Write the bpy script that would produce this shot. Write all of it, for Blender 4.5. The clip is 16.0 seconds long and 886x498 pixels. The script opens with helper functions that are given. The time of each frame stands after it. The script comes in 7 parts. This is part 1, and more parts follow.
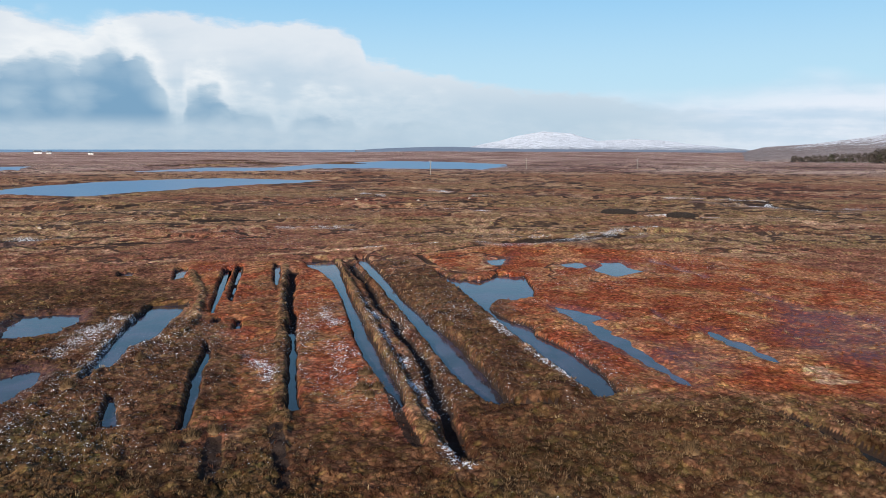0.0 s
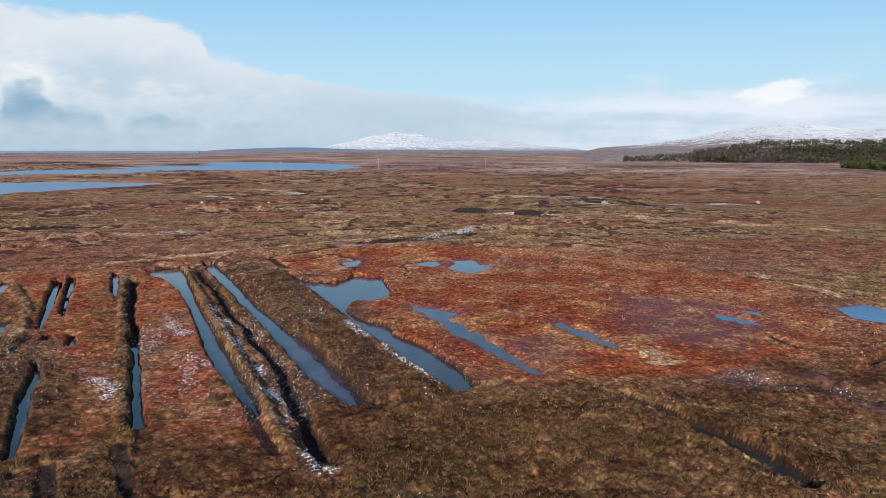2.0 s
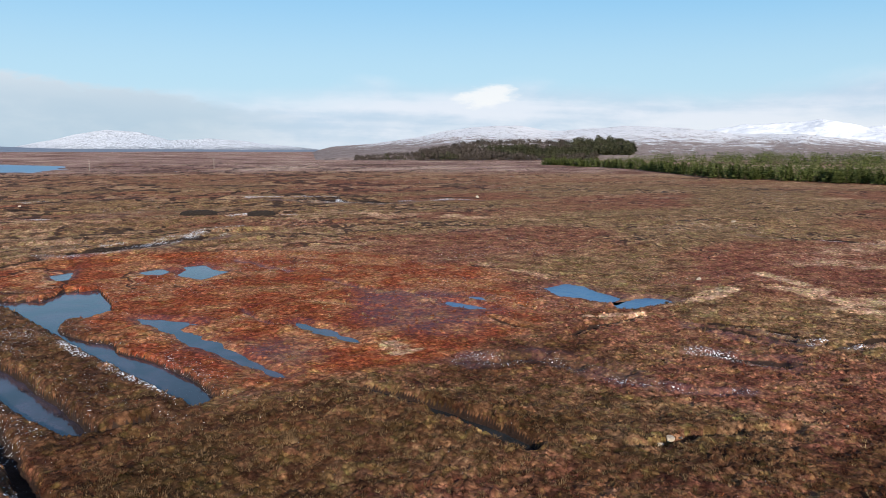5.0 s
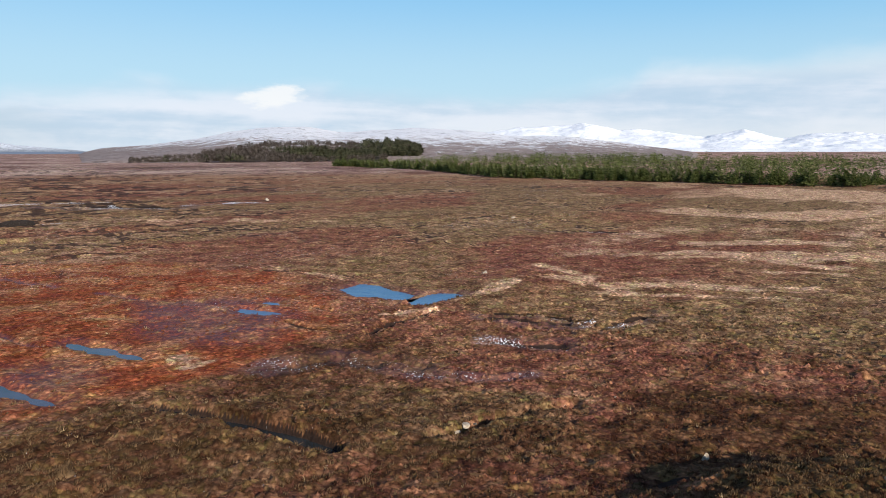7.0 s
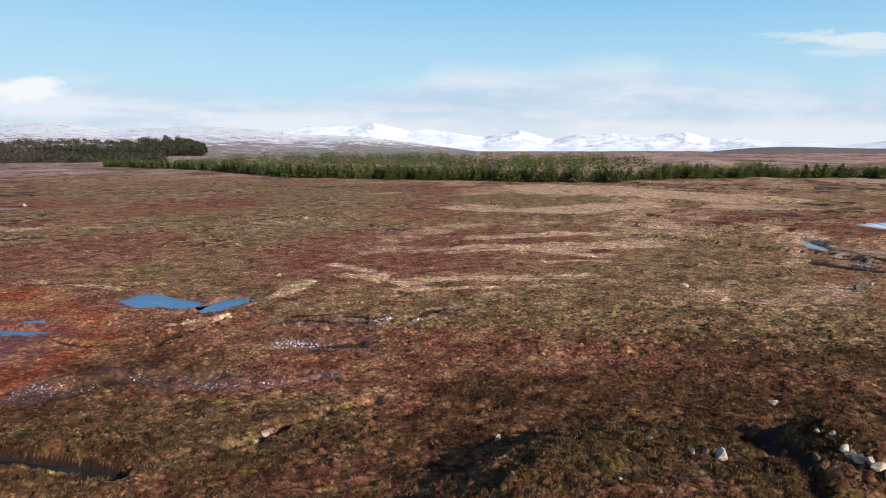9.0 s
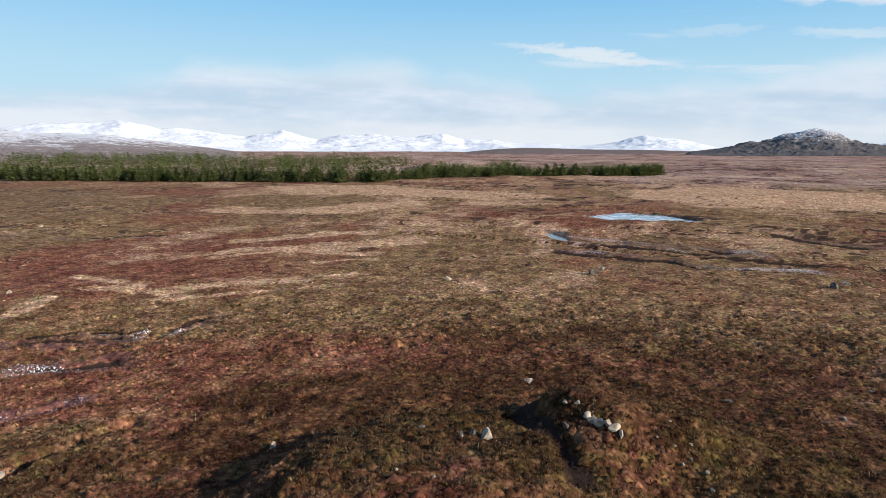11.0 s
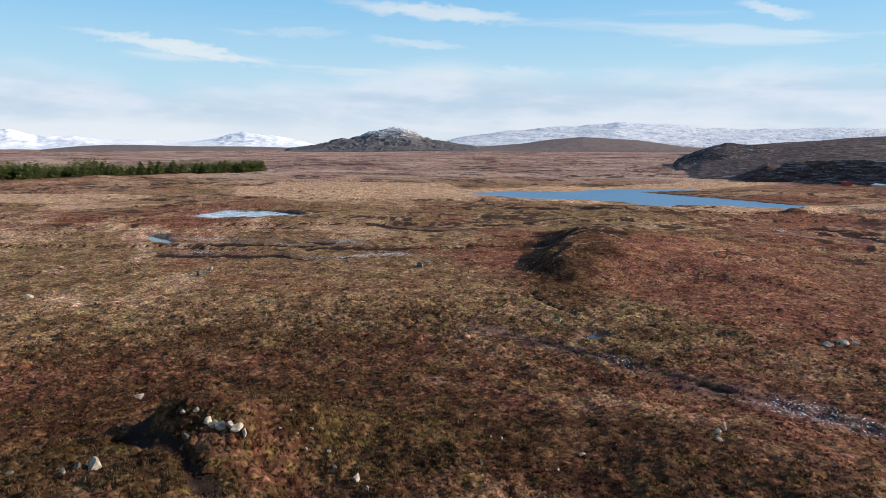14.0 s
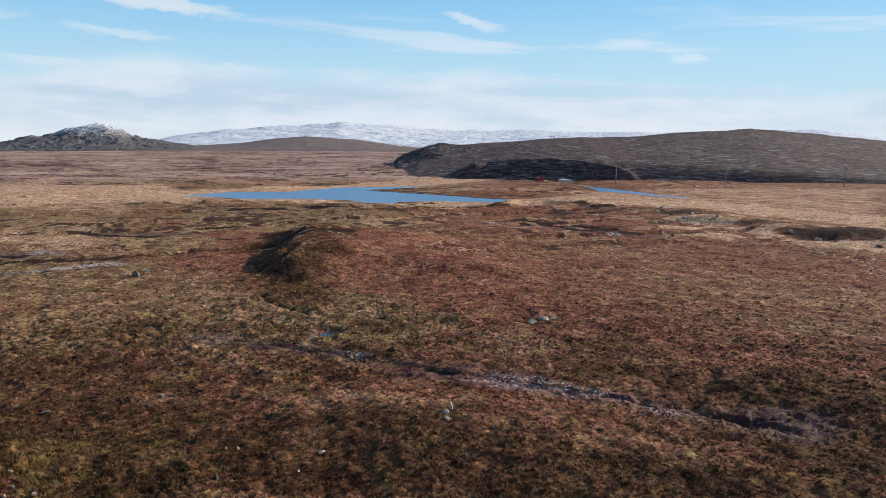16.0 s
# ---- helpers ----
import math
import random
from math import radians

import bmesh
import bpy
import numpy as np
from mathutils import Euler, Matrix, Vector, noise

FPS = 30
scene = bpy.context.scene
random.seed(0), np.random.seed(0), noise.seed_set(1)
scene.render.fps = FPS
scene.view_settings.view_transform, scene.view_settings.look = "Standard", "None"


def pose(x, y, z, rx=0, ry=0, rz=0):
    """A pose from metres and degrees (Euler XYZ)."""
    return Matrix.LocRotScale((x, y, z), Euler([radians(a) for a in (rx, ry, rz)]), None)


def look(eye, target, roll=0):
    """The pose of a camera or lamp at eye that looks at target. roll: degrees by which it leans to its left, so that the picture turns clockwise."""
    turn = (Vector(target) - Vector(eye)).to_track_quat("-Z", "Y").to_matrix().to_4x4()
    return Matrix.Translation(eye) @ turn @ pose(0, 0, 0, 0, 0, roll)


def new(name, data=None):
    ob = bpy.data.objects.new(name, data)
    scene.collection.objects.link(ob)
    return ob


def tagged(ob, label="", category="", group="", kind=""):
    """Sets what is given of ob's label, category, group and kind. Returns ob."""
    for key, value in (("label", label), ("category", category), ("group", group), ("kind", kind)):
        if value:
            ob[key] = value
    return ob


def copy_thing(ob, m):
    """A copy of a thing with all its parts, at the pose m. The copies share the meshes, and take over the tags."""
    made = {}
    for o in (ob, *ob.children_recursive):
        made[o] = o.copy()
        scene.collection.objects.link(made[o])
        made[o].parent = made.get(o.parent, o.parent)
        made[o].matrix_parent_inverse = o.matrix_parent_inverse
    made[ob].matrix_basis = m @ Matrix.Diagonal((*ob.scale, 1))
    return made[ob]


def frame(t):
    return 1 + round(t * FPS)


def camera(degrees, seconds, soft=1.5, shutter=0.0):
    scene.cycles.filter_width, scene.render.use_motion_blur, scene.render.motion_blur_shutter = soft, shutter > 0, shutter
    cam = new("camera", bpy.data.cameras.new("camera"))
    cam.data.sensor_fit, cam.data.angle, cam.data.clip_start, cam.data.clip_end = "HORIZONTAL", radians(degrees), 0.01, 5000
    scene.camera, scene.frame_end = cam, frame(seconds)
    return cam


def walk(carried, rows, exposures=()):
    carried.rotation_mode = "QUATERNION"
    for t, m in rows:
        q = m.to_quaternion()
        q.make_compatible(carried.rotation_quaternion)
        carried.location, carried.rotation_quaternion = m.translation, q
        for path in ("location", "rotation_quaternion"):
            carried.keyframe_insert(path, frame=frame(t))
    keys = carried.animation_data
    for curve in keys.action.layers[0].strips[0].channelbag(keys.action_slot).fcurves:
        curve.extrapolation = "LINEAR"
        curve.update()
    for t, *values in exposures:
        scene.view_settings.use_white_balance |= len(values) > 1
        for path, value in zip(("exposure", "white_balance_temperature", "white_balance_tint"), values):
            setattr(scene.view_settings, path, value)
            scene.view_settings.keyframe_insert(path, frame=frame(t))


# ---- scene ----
cam = camera(63.93, 16.0, 0.75)
PATH = [
    (0.0, pose(0, 0, 14, 81.88, -0.10, -0.00)),
    (0.5, pose(0, 0, 14, 81.91, -0.05, -2.68)),
    (1.0, pose(0, 0, 14, 81.92, 0.00, -5.88)),
    (1.5, pose(0, 0, 14, 81.94, -0.03, -8.67)),
    (2.0, pose(0, 0, 14, 81.95, -0.05, -11.80)),
    (2.5, pose(0, 0, 14, 81.94, -0.01, -14.62)),
    (3.0, pose(0, 0, 14, 81.94, -0.01, -18.03)),
    (3.5, pose(0, 0, 14, 81.94, 0.01, -21.31)),
    (4.0, pose(0, 0, 14, 81.97, 0.01, -25.19)),
    (4.2, pose(0, 0, 14, 81.96, 0.02, -26.71)),
    (6.3, pose(0, 0, 14, 81.95, -0.09, -43.57)),
    (6.5, pose(0, 0, 14, 81.99, -0.06, -45.21)),
    (7.0, pose(0, 0, 14, 81.99, 0.05, -49.67)),
    (7.5, pose(0, 0, 14, 81.99, 0.08, -53.58)),
    (8.0, pose(0, 0, 14, 81.96, 0.09, -58.06)),
    (8.5, pose(0, 0, 14, 81.96, 0.13, -62.01)),
    (8.7, pose(0, 0, 14, 81.95, 0.07, -63.70)),
    (10.8, pose(0, 0, 14, 81.99, -0.13, -82.99)),
    (11.0, pose(0, 0, 14, 81.99, -0.18, -84.99)),
    (11.5, pose(0, 0, 14, 81.97, 0.00, -89.93)),
    (12.0, pose(0, 0, 14, 81.95, 0.01, -95.47)),
    (12.5, pose(0, 0, 14, 81.92, -0.01, -100.40)),
    (13.0, pose(0, 0, 14, 81.87, 0.01, -105.63)),
    (13.5, pose(0, 0, 14, 81.82, 0.00, -110.93)),
    (14.0, pose(0, 0, 14, 81.76, 0.03, -116.18)),
    (14.5, pose(0, 0, 14, 81.75, -0.09, -121.56)),
    (15.0, pose(0, 0, 14, 81.70, 0.02, -127.02)),
    (15.5, pose(0, 0, 14, 81.73, -0.01, -132.45)),
    (16.0, pose(0, 0, 14, 81.73, -0.15, -138.00)),
]
walk(cam, PATH)
scene.view_settings.exposure = 0.74

# ---- world, sun ----
SUN_AZ, SUN_EL = 200.0, 21.0     # clockwise from +y, above the horizon


class Nodes:
    """Short ways to write node trees."""

    def __init__(self, tree):
        self.t = tree
        tree.nodes.clear()

    def n(self, kind, **kw):
        node = self.t.nodes.new(kind)
        for k, v in kw.items():
            if k == "op":
                node.operation = v
            elif k == "blend":
                node.blend_type = v
            elif k == "data":
                node.data_type = v
        return node

    def put(self, sock, v):
        if isinstance(v, (int, float)):
            sock.default_value = v
        elif isinstance(v, tuple):
            sock.default_value = v if len(v) == len(sock.default_value) else (*v, 1.0)
        elif v is not None:
            self.t.links.new(v, sock)

    def m(self, op, a, b=None, c=None, clamp=False):
        node = self.n("ShaderNodeMath", op=op)
        node.use_clamp = clamp
        for s, v in zip(node.inputs, (a, b, c)):
            self.put(s, v)
        return node.outputs[0]

    def step(self, v, lo, hi, a=0.0, b=1.0):
        node = self.n("ShaderNodeMapRange")
        node.interpolation_type = "SMOOTHSTEP"
        for s, x in zip(node.inputs[:5], (v, lo, hi, a, b)):
            self.put(s, x)
        return node.outputs[0]

    def step_linear(self, v, lo, hi):
        node = self.n("ShaderNodeMapRange")
        for s, x in zip(node.inputs[:5], (v, lo, hi, 0.0, 1.0)):
            self.put(s, x)
        return node.outputs[0]

    def mix(self, f, a, b, blend="MIX"):
        node = self.n("ShaderNodeMix", data="RGBA", blend=blend)
        self.put(node.inputs[0], f), self.put(node.inputs[6], a), self.put(node.inputs[7], b)
        return node.outputs[2]

    def noise(self, vec, scale, detail=4.0, rough=0.55, distort=0.0):
        node = self.n("ShaderNodeTexNoise")
        for k, v in (("Vector", vec), ("Scale", scale), ("Detail", detail), ("Roughness", rough), ("Distortion", distort)):
            self.put(node.inputs[k], v)
        return node.outputs[0]

    def cells(self, vec, scale):
        node = self.n("ShaderNodeTexVoronoi")
        self.put(node.inputs["Vector"], vec), self.put(node.inputs["Scale"], scale)
        return node.outputs["Distance"], node.outputs["Color"]

    def xyz(self, x, y, z):
        node = self.n("ShaderNodeCombineXYZ")
        for s, v in zip(node.inputs, (x, y, z)):
            self.put(s, v)
        return node.outputs[0]

    def scaled(self, vec, s):
        node = self.n("ShaderNodeVectorMath", op="MULTIPLY")
        self.put(node.inputs[0], vec), self.put(node.inputs[1], s)
        return node.outputs[0]


def build_sky():
    world = bpy.data.worlds.new("sky")
    world.use_nodes = True
    scene.world = world
    N = Nodes(world.node_tree)
    sky = N.n("ShaderNodeTexSky")
    sky.sky_type, sky.sun_disc = "NISHITA", False
    sky.sun_elevation, sky.sun_rotation = radians(SUN_EL), radians(SUN_AZ)
    sky.air_density, sky.dust_density, sky.ozone_density = 1.0, 0.1, 2.5
    clear = N.n("ShaderNodeBackground")
    N.put(clear.inputs[0], N.mix(1.0, sky.outputs[0], (1.0, 0.96, 1.06), "MULTIPLY")), N.put(clear.inputs[1], SKY)

    way = N.n("ShaderNodeTexCoord").outputs["Generated"]
    split = N.n("ShaderNodeSeparateXYZ")
    N.put(split.inputs[0], way)
    x, y, z = split.outputs
    az = N.m("MULTIPLY", N.m("ARCTAN2", x, y), 57.2958)           # degrees, clockwise from +y
    el = N.m("MULTIPLY", N.m("ARCSINE", z), 57.2958)
    flat = N.xyz(N.m("MULTIPLY", az, 0.1), N.m("MULTIPLY", el, 0.28), 0.0)
    long = N.xyz(N.m("MULTIPLY", az, 0.055), N.m("ADD", N.m("MULTIPLY", el, 0.5), N.m("MULTIPLY", az, 0.02)), 3.0)
    puff = N.noise(N.xyz(N.m("MULTIPLY", az, 0.1), N.m("MULTIPLY", el, 0.13), 7.0), 1.9, 6.0, 0.50, 0.1)
    soft = N.noise(flat, 0.9, 5.0, 0.55, 0.3)
    fine = N.noise(flat, 5.0, 6.0, 0.6)
    streak = N.noise(long, 1.1, 5.0, 0.5, 0.4)

    def along(points):
        ramp = N.n("ShaderNodeValToRGB")
        ramp.color_ramp.interpolation = "EASE"
        a0, a1 = points[0][0], points[-1][0]
        while len(ramp.color_ramp.elements) < len(points):
            ramp.color_ramp.elements.new(0.5)
        for e, (a, h) in zip(ramp.color_ramp.elements, points):
            e.position, e.color = (a - a0) / (a1 - a0), (h / 20, h / 20, h / 20, 1)
        N.put(ramp.inputs[0], N.step_linear(az, a0, a1))
        return N.m("MULTIPLY", ramp.outputs[0], 20.0)

    # haze and low stratus along the horizon
    low_top = along([(-40, 3.0), (18, 4.0), (29, 4.7), (41, 4.8), (49, 4.3), (55, 3.7), (59, 4.3), (63.5, 4.9), (66.5, 6.5), (73, 6.3), (77, 6.9), (81, 7.1), (85, 5.9), (90, 5.0), (94.5, 4.2), (99, 4.5), (107, 4.8), (112, 5.9), (117, 6.2), (126, 5.5), (140, 5.3), (150, 4.6), (165, 3.8)])
    low_top = N.m("ADD", low_top, N.m("ADD", N.m("MULTIPLY", N.m("SUBTRACT", soft, 0.5), 2.6), N.m("MULTIPLY", N.m("SUBTRACT", puff, 0.5), 1.6)))
    low = N.step(N.m("SUBTRACT", el, low_top), -1.7, 0.8, 0.92, 0.0)
    veil = N.step(el, 0.0, 30.0, 0.96, 0.45)
    haze_col = N.mix(N.step(el, 0.0, 5.5), (0.64, 0.76, 0.85), (0.49, 0.74, 0.90))
    haze_col = N.mix(N.step(el, 4.0, 15.0), haze_col, N.mix(N.step(az, 20.0, 90.0), (0.248, 0.595, 0.900), (0.172, 0.560, 0.940)))
    haze_col = N.mix(N.step(el, 15.0, 40.0), haze_col, (0.27, 0.44, 0.76))
    low_white = N.step(N.m("ADD", N.m("MULTIPLY", fine, 0.12), N.m("ADD", N.m("MULTIPLY", streak, 0.5), N.m("MULTIPLY", soft, 0.4))), 0.40, 0.60)
    low_white = N.m("MULTIPLY", low_white, N.step(az, 60.0, 110.0, 1.0, 0.8))
    low_col = N.mix(N.m("MULTIPLY", low_white, N.step(az, -12.0, 8.0, 0.12, 1.0)), N.mix(N.step(az, -14.0, 6.0), (0.40, 0.56, 0.72), (0.53, 0.67, 0.83)), (0.80, 0.85, 0.95))
    pale = N.m("MULTIPLY", N.step(el, 0.5, 3.2, 0.7, 0.0), N.m("MULTIPLY", N.step(az, 42.0, 58.0), N.step(az, 104.0, 120.0, 1.0, 0.5)))
    low_col = N.mix(pale, low_col, (0.82, 0.87, 0.93))
    # long thin streaks higher up: azimuth, elevation, half length, half depth, slope, weight
    wisp = N.m("MULTIPLY", N.step(streak, 0.54, 0.70, 0.0, 0.6), N.step(az, 74.0, 100.0))
    wisp = N.m("MULTIPLY", wisp, N.m("MULTIPLY", N.step(el, 3.0, 5.0), N.step(el, 7.5, 12.0, 1.0, 0.0)))
    for a0, e0, la, le, slope, much in ((96.5, 7.15, 7.5, 0.5, -0.14, 0.9), (115.5, 10.2, 8.0, 0.62, -0.09, 0.85), (114.3, 7.9, 4.0, 0.38, -0.1, 0.5), (105.5, 8.6, 3.5, 0.35, 0.0, 0.3), (140.4, 9.5, 2.6, 0.42, -0.25, 0.7), (156.6, 6.35, 1.6, 0.32, 0.0, 0.7), (122.5, 5.45, 5.0, 0.6, -0.08, 0.6), (146.5, 4.8, 9.0, 0.6, -0.09, 0.7), (158.0, 3.9, 8.0, 0.5, -0.05, 0.5), (136.0, 5.2, 5.0, 0.5, 0.02, 0.5)):
        da = N.m("SUBTRACT", az, a0)
        de = N.m("SUBTRACT", N.m("ADD", el, N.m("MULTIPLY", N.m("SUBTRACT", fine, 0.5), 1.6)), N.m("MULTIPLY_ADD", da, slope, e0))
        q = N.m("ADD", N.m("POWER", N.m("MULTIPLY", da, 1 / la), 2.0), N.m("POWER", N.m("MULTIPLY", de, 1 / le), 2.0))
        wisp = N.m("MAXIMUM", wisp, N.m("MULTIPLY", N.step(q, 0.05, 1.3, much, 0.0), N.step(streak, 0.3, 0.5, 0.5, 1.0)))
    cover = N.m("MAXIMUM", low, N.m("MAXIMUM", wisp, veil))
    cloud_col = N.mix(N.step(el, 4.0, 7.0), low_col, (0.80, 0.88, 0.94))
    cloud_col = N.mix(N.m("MAXIMUM", low, wisp), haze_col, cloud_col)
    cover = N.m("MAXIMUM", cover, N.m("MULTIPLY", low, 0.97))

    # shower clouds over the sea: a high white sheet, and dark heaps under it
    sheet_top = along([(-100, 0.0), (-60, 8.0), (-34, 9.0), (-31, 9.2), (-27.8, 8.6), (-26, 8.0), (-24.7, 9.0), (-22, 9.7), (-16.5, 9.5), (-9.8, 9.3), (-6.8, 8.6), (-5.8, 6.8), (-1, 6.0), (3.4, 5.0), (12, 4.0), (18, 3.0), (26, 1.5)])
    rise = N.m("SUBTRACT", N.m("ADD", sheet_top, N.m("ADD", N.m("MULTIPLY", N.m("SUBTRACT", puff, 0.5), 2.0), N.m("MULTIPLY", N.m("SUBTRACT", fine, 0.5), 1.6))), el)
    sheet = N.m("MULTIPLY", N.step(rise, -0.25, 0.55), N.step(az, 12.0, 26.0, 0.97, 0.0))
    sheet_col = N.mix(N.step(N.m("ADD", soft, N.m("MULTIPLY", rise, -0.05)), 0.0, 0.5), (0.53, 0.65, 0.765), (0.77, 0.82, 0.875))
    sheet_col = N.mix(N.step(el, 2.0, 7.5, 0.75, 0.0), sheet_col, (0.40, 0.565, 0.71))
    cloud_col, cover = N.mix(sheet, cloud_col, sheet_col), N.m("MAXIMUM", cover, sheet)
    heap_top = along([(-100, 0.0), (-60, 6.0), (-31.2, 6.3), (-29.2, 6.8), (-26.9, 6.3), (-24.3, 7.6), (-22.8, 7.2), (-21.4, 5.6), (-20.7, 3.2), (-20.0, 2.4), (-19.4, 4.2), (-18.6, 5.1), (-17.2, 4.7), (-16.5, 3.7), (-13.8, 3.2), (-12.5, 2.3), (-11.2, 3.2), (-9.9, 3.4), (-7.3, 2.8), (-6.4, 2.0), (-5.5, 2.4), (-4.2, 2.8), (-1.1, 2.3), (1.5, 1.6), (8, 0.0)])
    bent = N.xyz(N.m("MULTIPLY_ADD", fine, 0.10, N.m("MULTIPLY", az, 0.1)), N.m("MULTIPLY_ADD", puff, 0.25, N.m("MULTIPLY", el, 0.13)), 7.0)
    big, _ = N.cells(bent, 2.6)
    little, _ = N.cells(bent, 6.5)
    lump = N.m("ADD", N.m("MULTIPLY", N.m("SUBTRACT", 0.42, big), 1.8), N.m("MULTIPLY", N.m("SUBTRACT", 0.42, little), 1.0))
    lump = N.m("ADD", lump, N.m("MULTIPLY", N.m("SUBTRACT", fine, 0.5), 1.6))
    body = N.m("SUBTRACT", N.m("ADD", heap_top, lump), el)
    rim = N.m("MULTIPLY", N.step(body, -2.8, -0.3), N.step(fine, 0.30, 0.65, 0.45, 0.9))
    cloud_col = N.mix(N.m("MULTIPLY", N.m("MULTIPLY", rim, N.step(el, 2.5, 5.5, 0.35, 1.0)), N.step(az, -10.0, 4.0, 1.0, 0.45)), cloud_col, (0.90, 0.93, 0.95))
    cover = N.m("MAXIMUM", cover, N.m("MULTIPLY", rim, N.step(az, 4.0, 8.0, 1.0, 0.0)))
    dark = N.m("MULTIPLY", N.step(body, -0.2, 0.9), N.step(el, 1.2, 2.6, 0.30, 1.0))
    dark = N.m("MULTIPLY", dark, N.step(az, -4.0, 6.0, 1.0, 0.5))
    cloud_col = N.mix(dark, cloud_col, N.mix(N.step(N.m("ADD", N.m("MULTIPLY", big, 0.6), N.m("ADD", N.m("MULTIPLY", little, 0.3), N.m("MULTIPLY", body, 0.10))), 0.25, 0.95), (0.50, 0.63, 0.74), (0.19, 0.36, 0.54)))
    # one bright head of cloud over the moor hill
    da = N.m("SUBTRACT", az, 36.4)
    de = N.m("SUBTRACT", el, N.m("MULTIPLY_ADD", da, 0.10, 4.0))
    q = N.m("ADD", N.m("POWER", N.m("MULTIPLY", da, 0.38), 2.0), N.m("POWER", N.m("MULTIPLY", de, 1.0), 2.0))
    head = N.step(N.m("ADD", q, N.m("MULTIPLY", N.m("SUBTRACT", fine, 0.5), 3.0)), 0.15, 1.1, 0.95, 0.0)
    cloud_col, cover = N.mix(head, cloud_col, (0.93, 0.95, 0.97)), N.m("MAXIMUM", cover, head)
    cloud = N.n("ShaderNodeBackground")
    N.put(cloud.inputs[0], cloud_col), N.put(cloud.inputs[1], 0.6)
    both = N.n("ShaderNodeMixShader")
    N.put(both.inputs[0], cover), N.put(both.inputs[1], clear.outputs[0]), N.put(both.inputs[2], cloud.outputs[0])
    out = N.n("ShaderNodeOutputWorld")
    N.put(out.inputs[0], both.outputs[0])


SKY = 0.069
build_sky()
sun = new("sun", bpy.data.lights.new("sun", "SUN"))
sun.data.energy, sun.data.angle, sun.data.color = 4.3, radians(0.6), (1.0, 0.90, 0.77)
_a, _e = radians(SUN_AZ), radians(SUN_EL)
sun.matrix_world = look((0, 0, 60), (-math.sin(_a) * math.cos(_e) * 50, -math.cos(_a) * math.cos(_e) * 50, 60 - math.sin(_e) * 50))


# ---- materials ----
MATS = {}


def material(name, make):
    mat = bpy.data.materials.new(name)
    mat.use_nodes = True
    N = Nodes(mat.node_tree)
    bsdf = N.n("ShaderNodeBsdfPrincipled")
    top = make(N, bsdf) or bsdf
    out = N.n("ShaderNodeOutputMaterial")
    N.put(out.inputs[0], top.outputs[0])
    MATS[name] = mat
    return mat


def where(N):
    return N.n("ShaderNodeTexCoord").outputs["Object"]


def bump(N, bsdf, height, strength, distance):
    b = N.n("ShaderNodeBump")
    N.put(b.inputs["Height"], height), N.put(b.inputs["Strength"], strength), N.put(b.inputs["Distance"], distance)
    N.put(bsdf.inputs["Normal"], b.outputs[0])


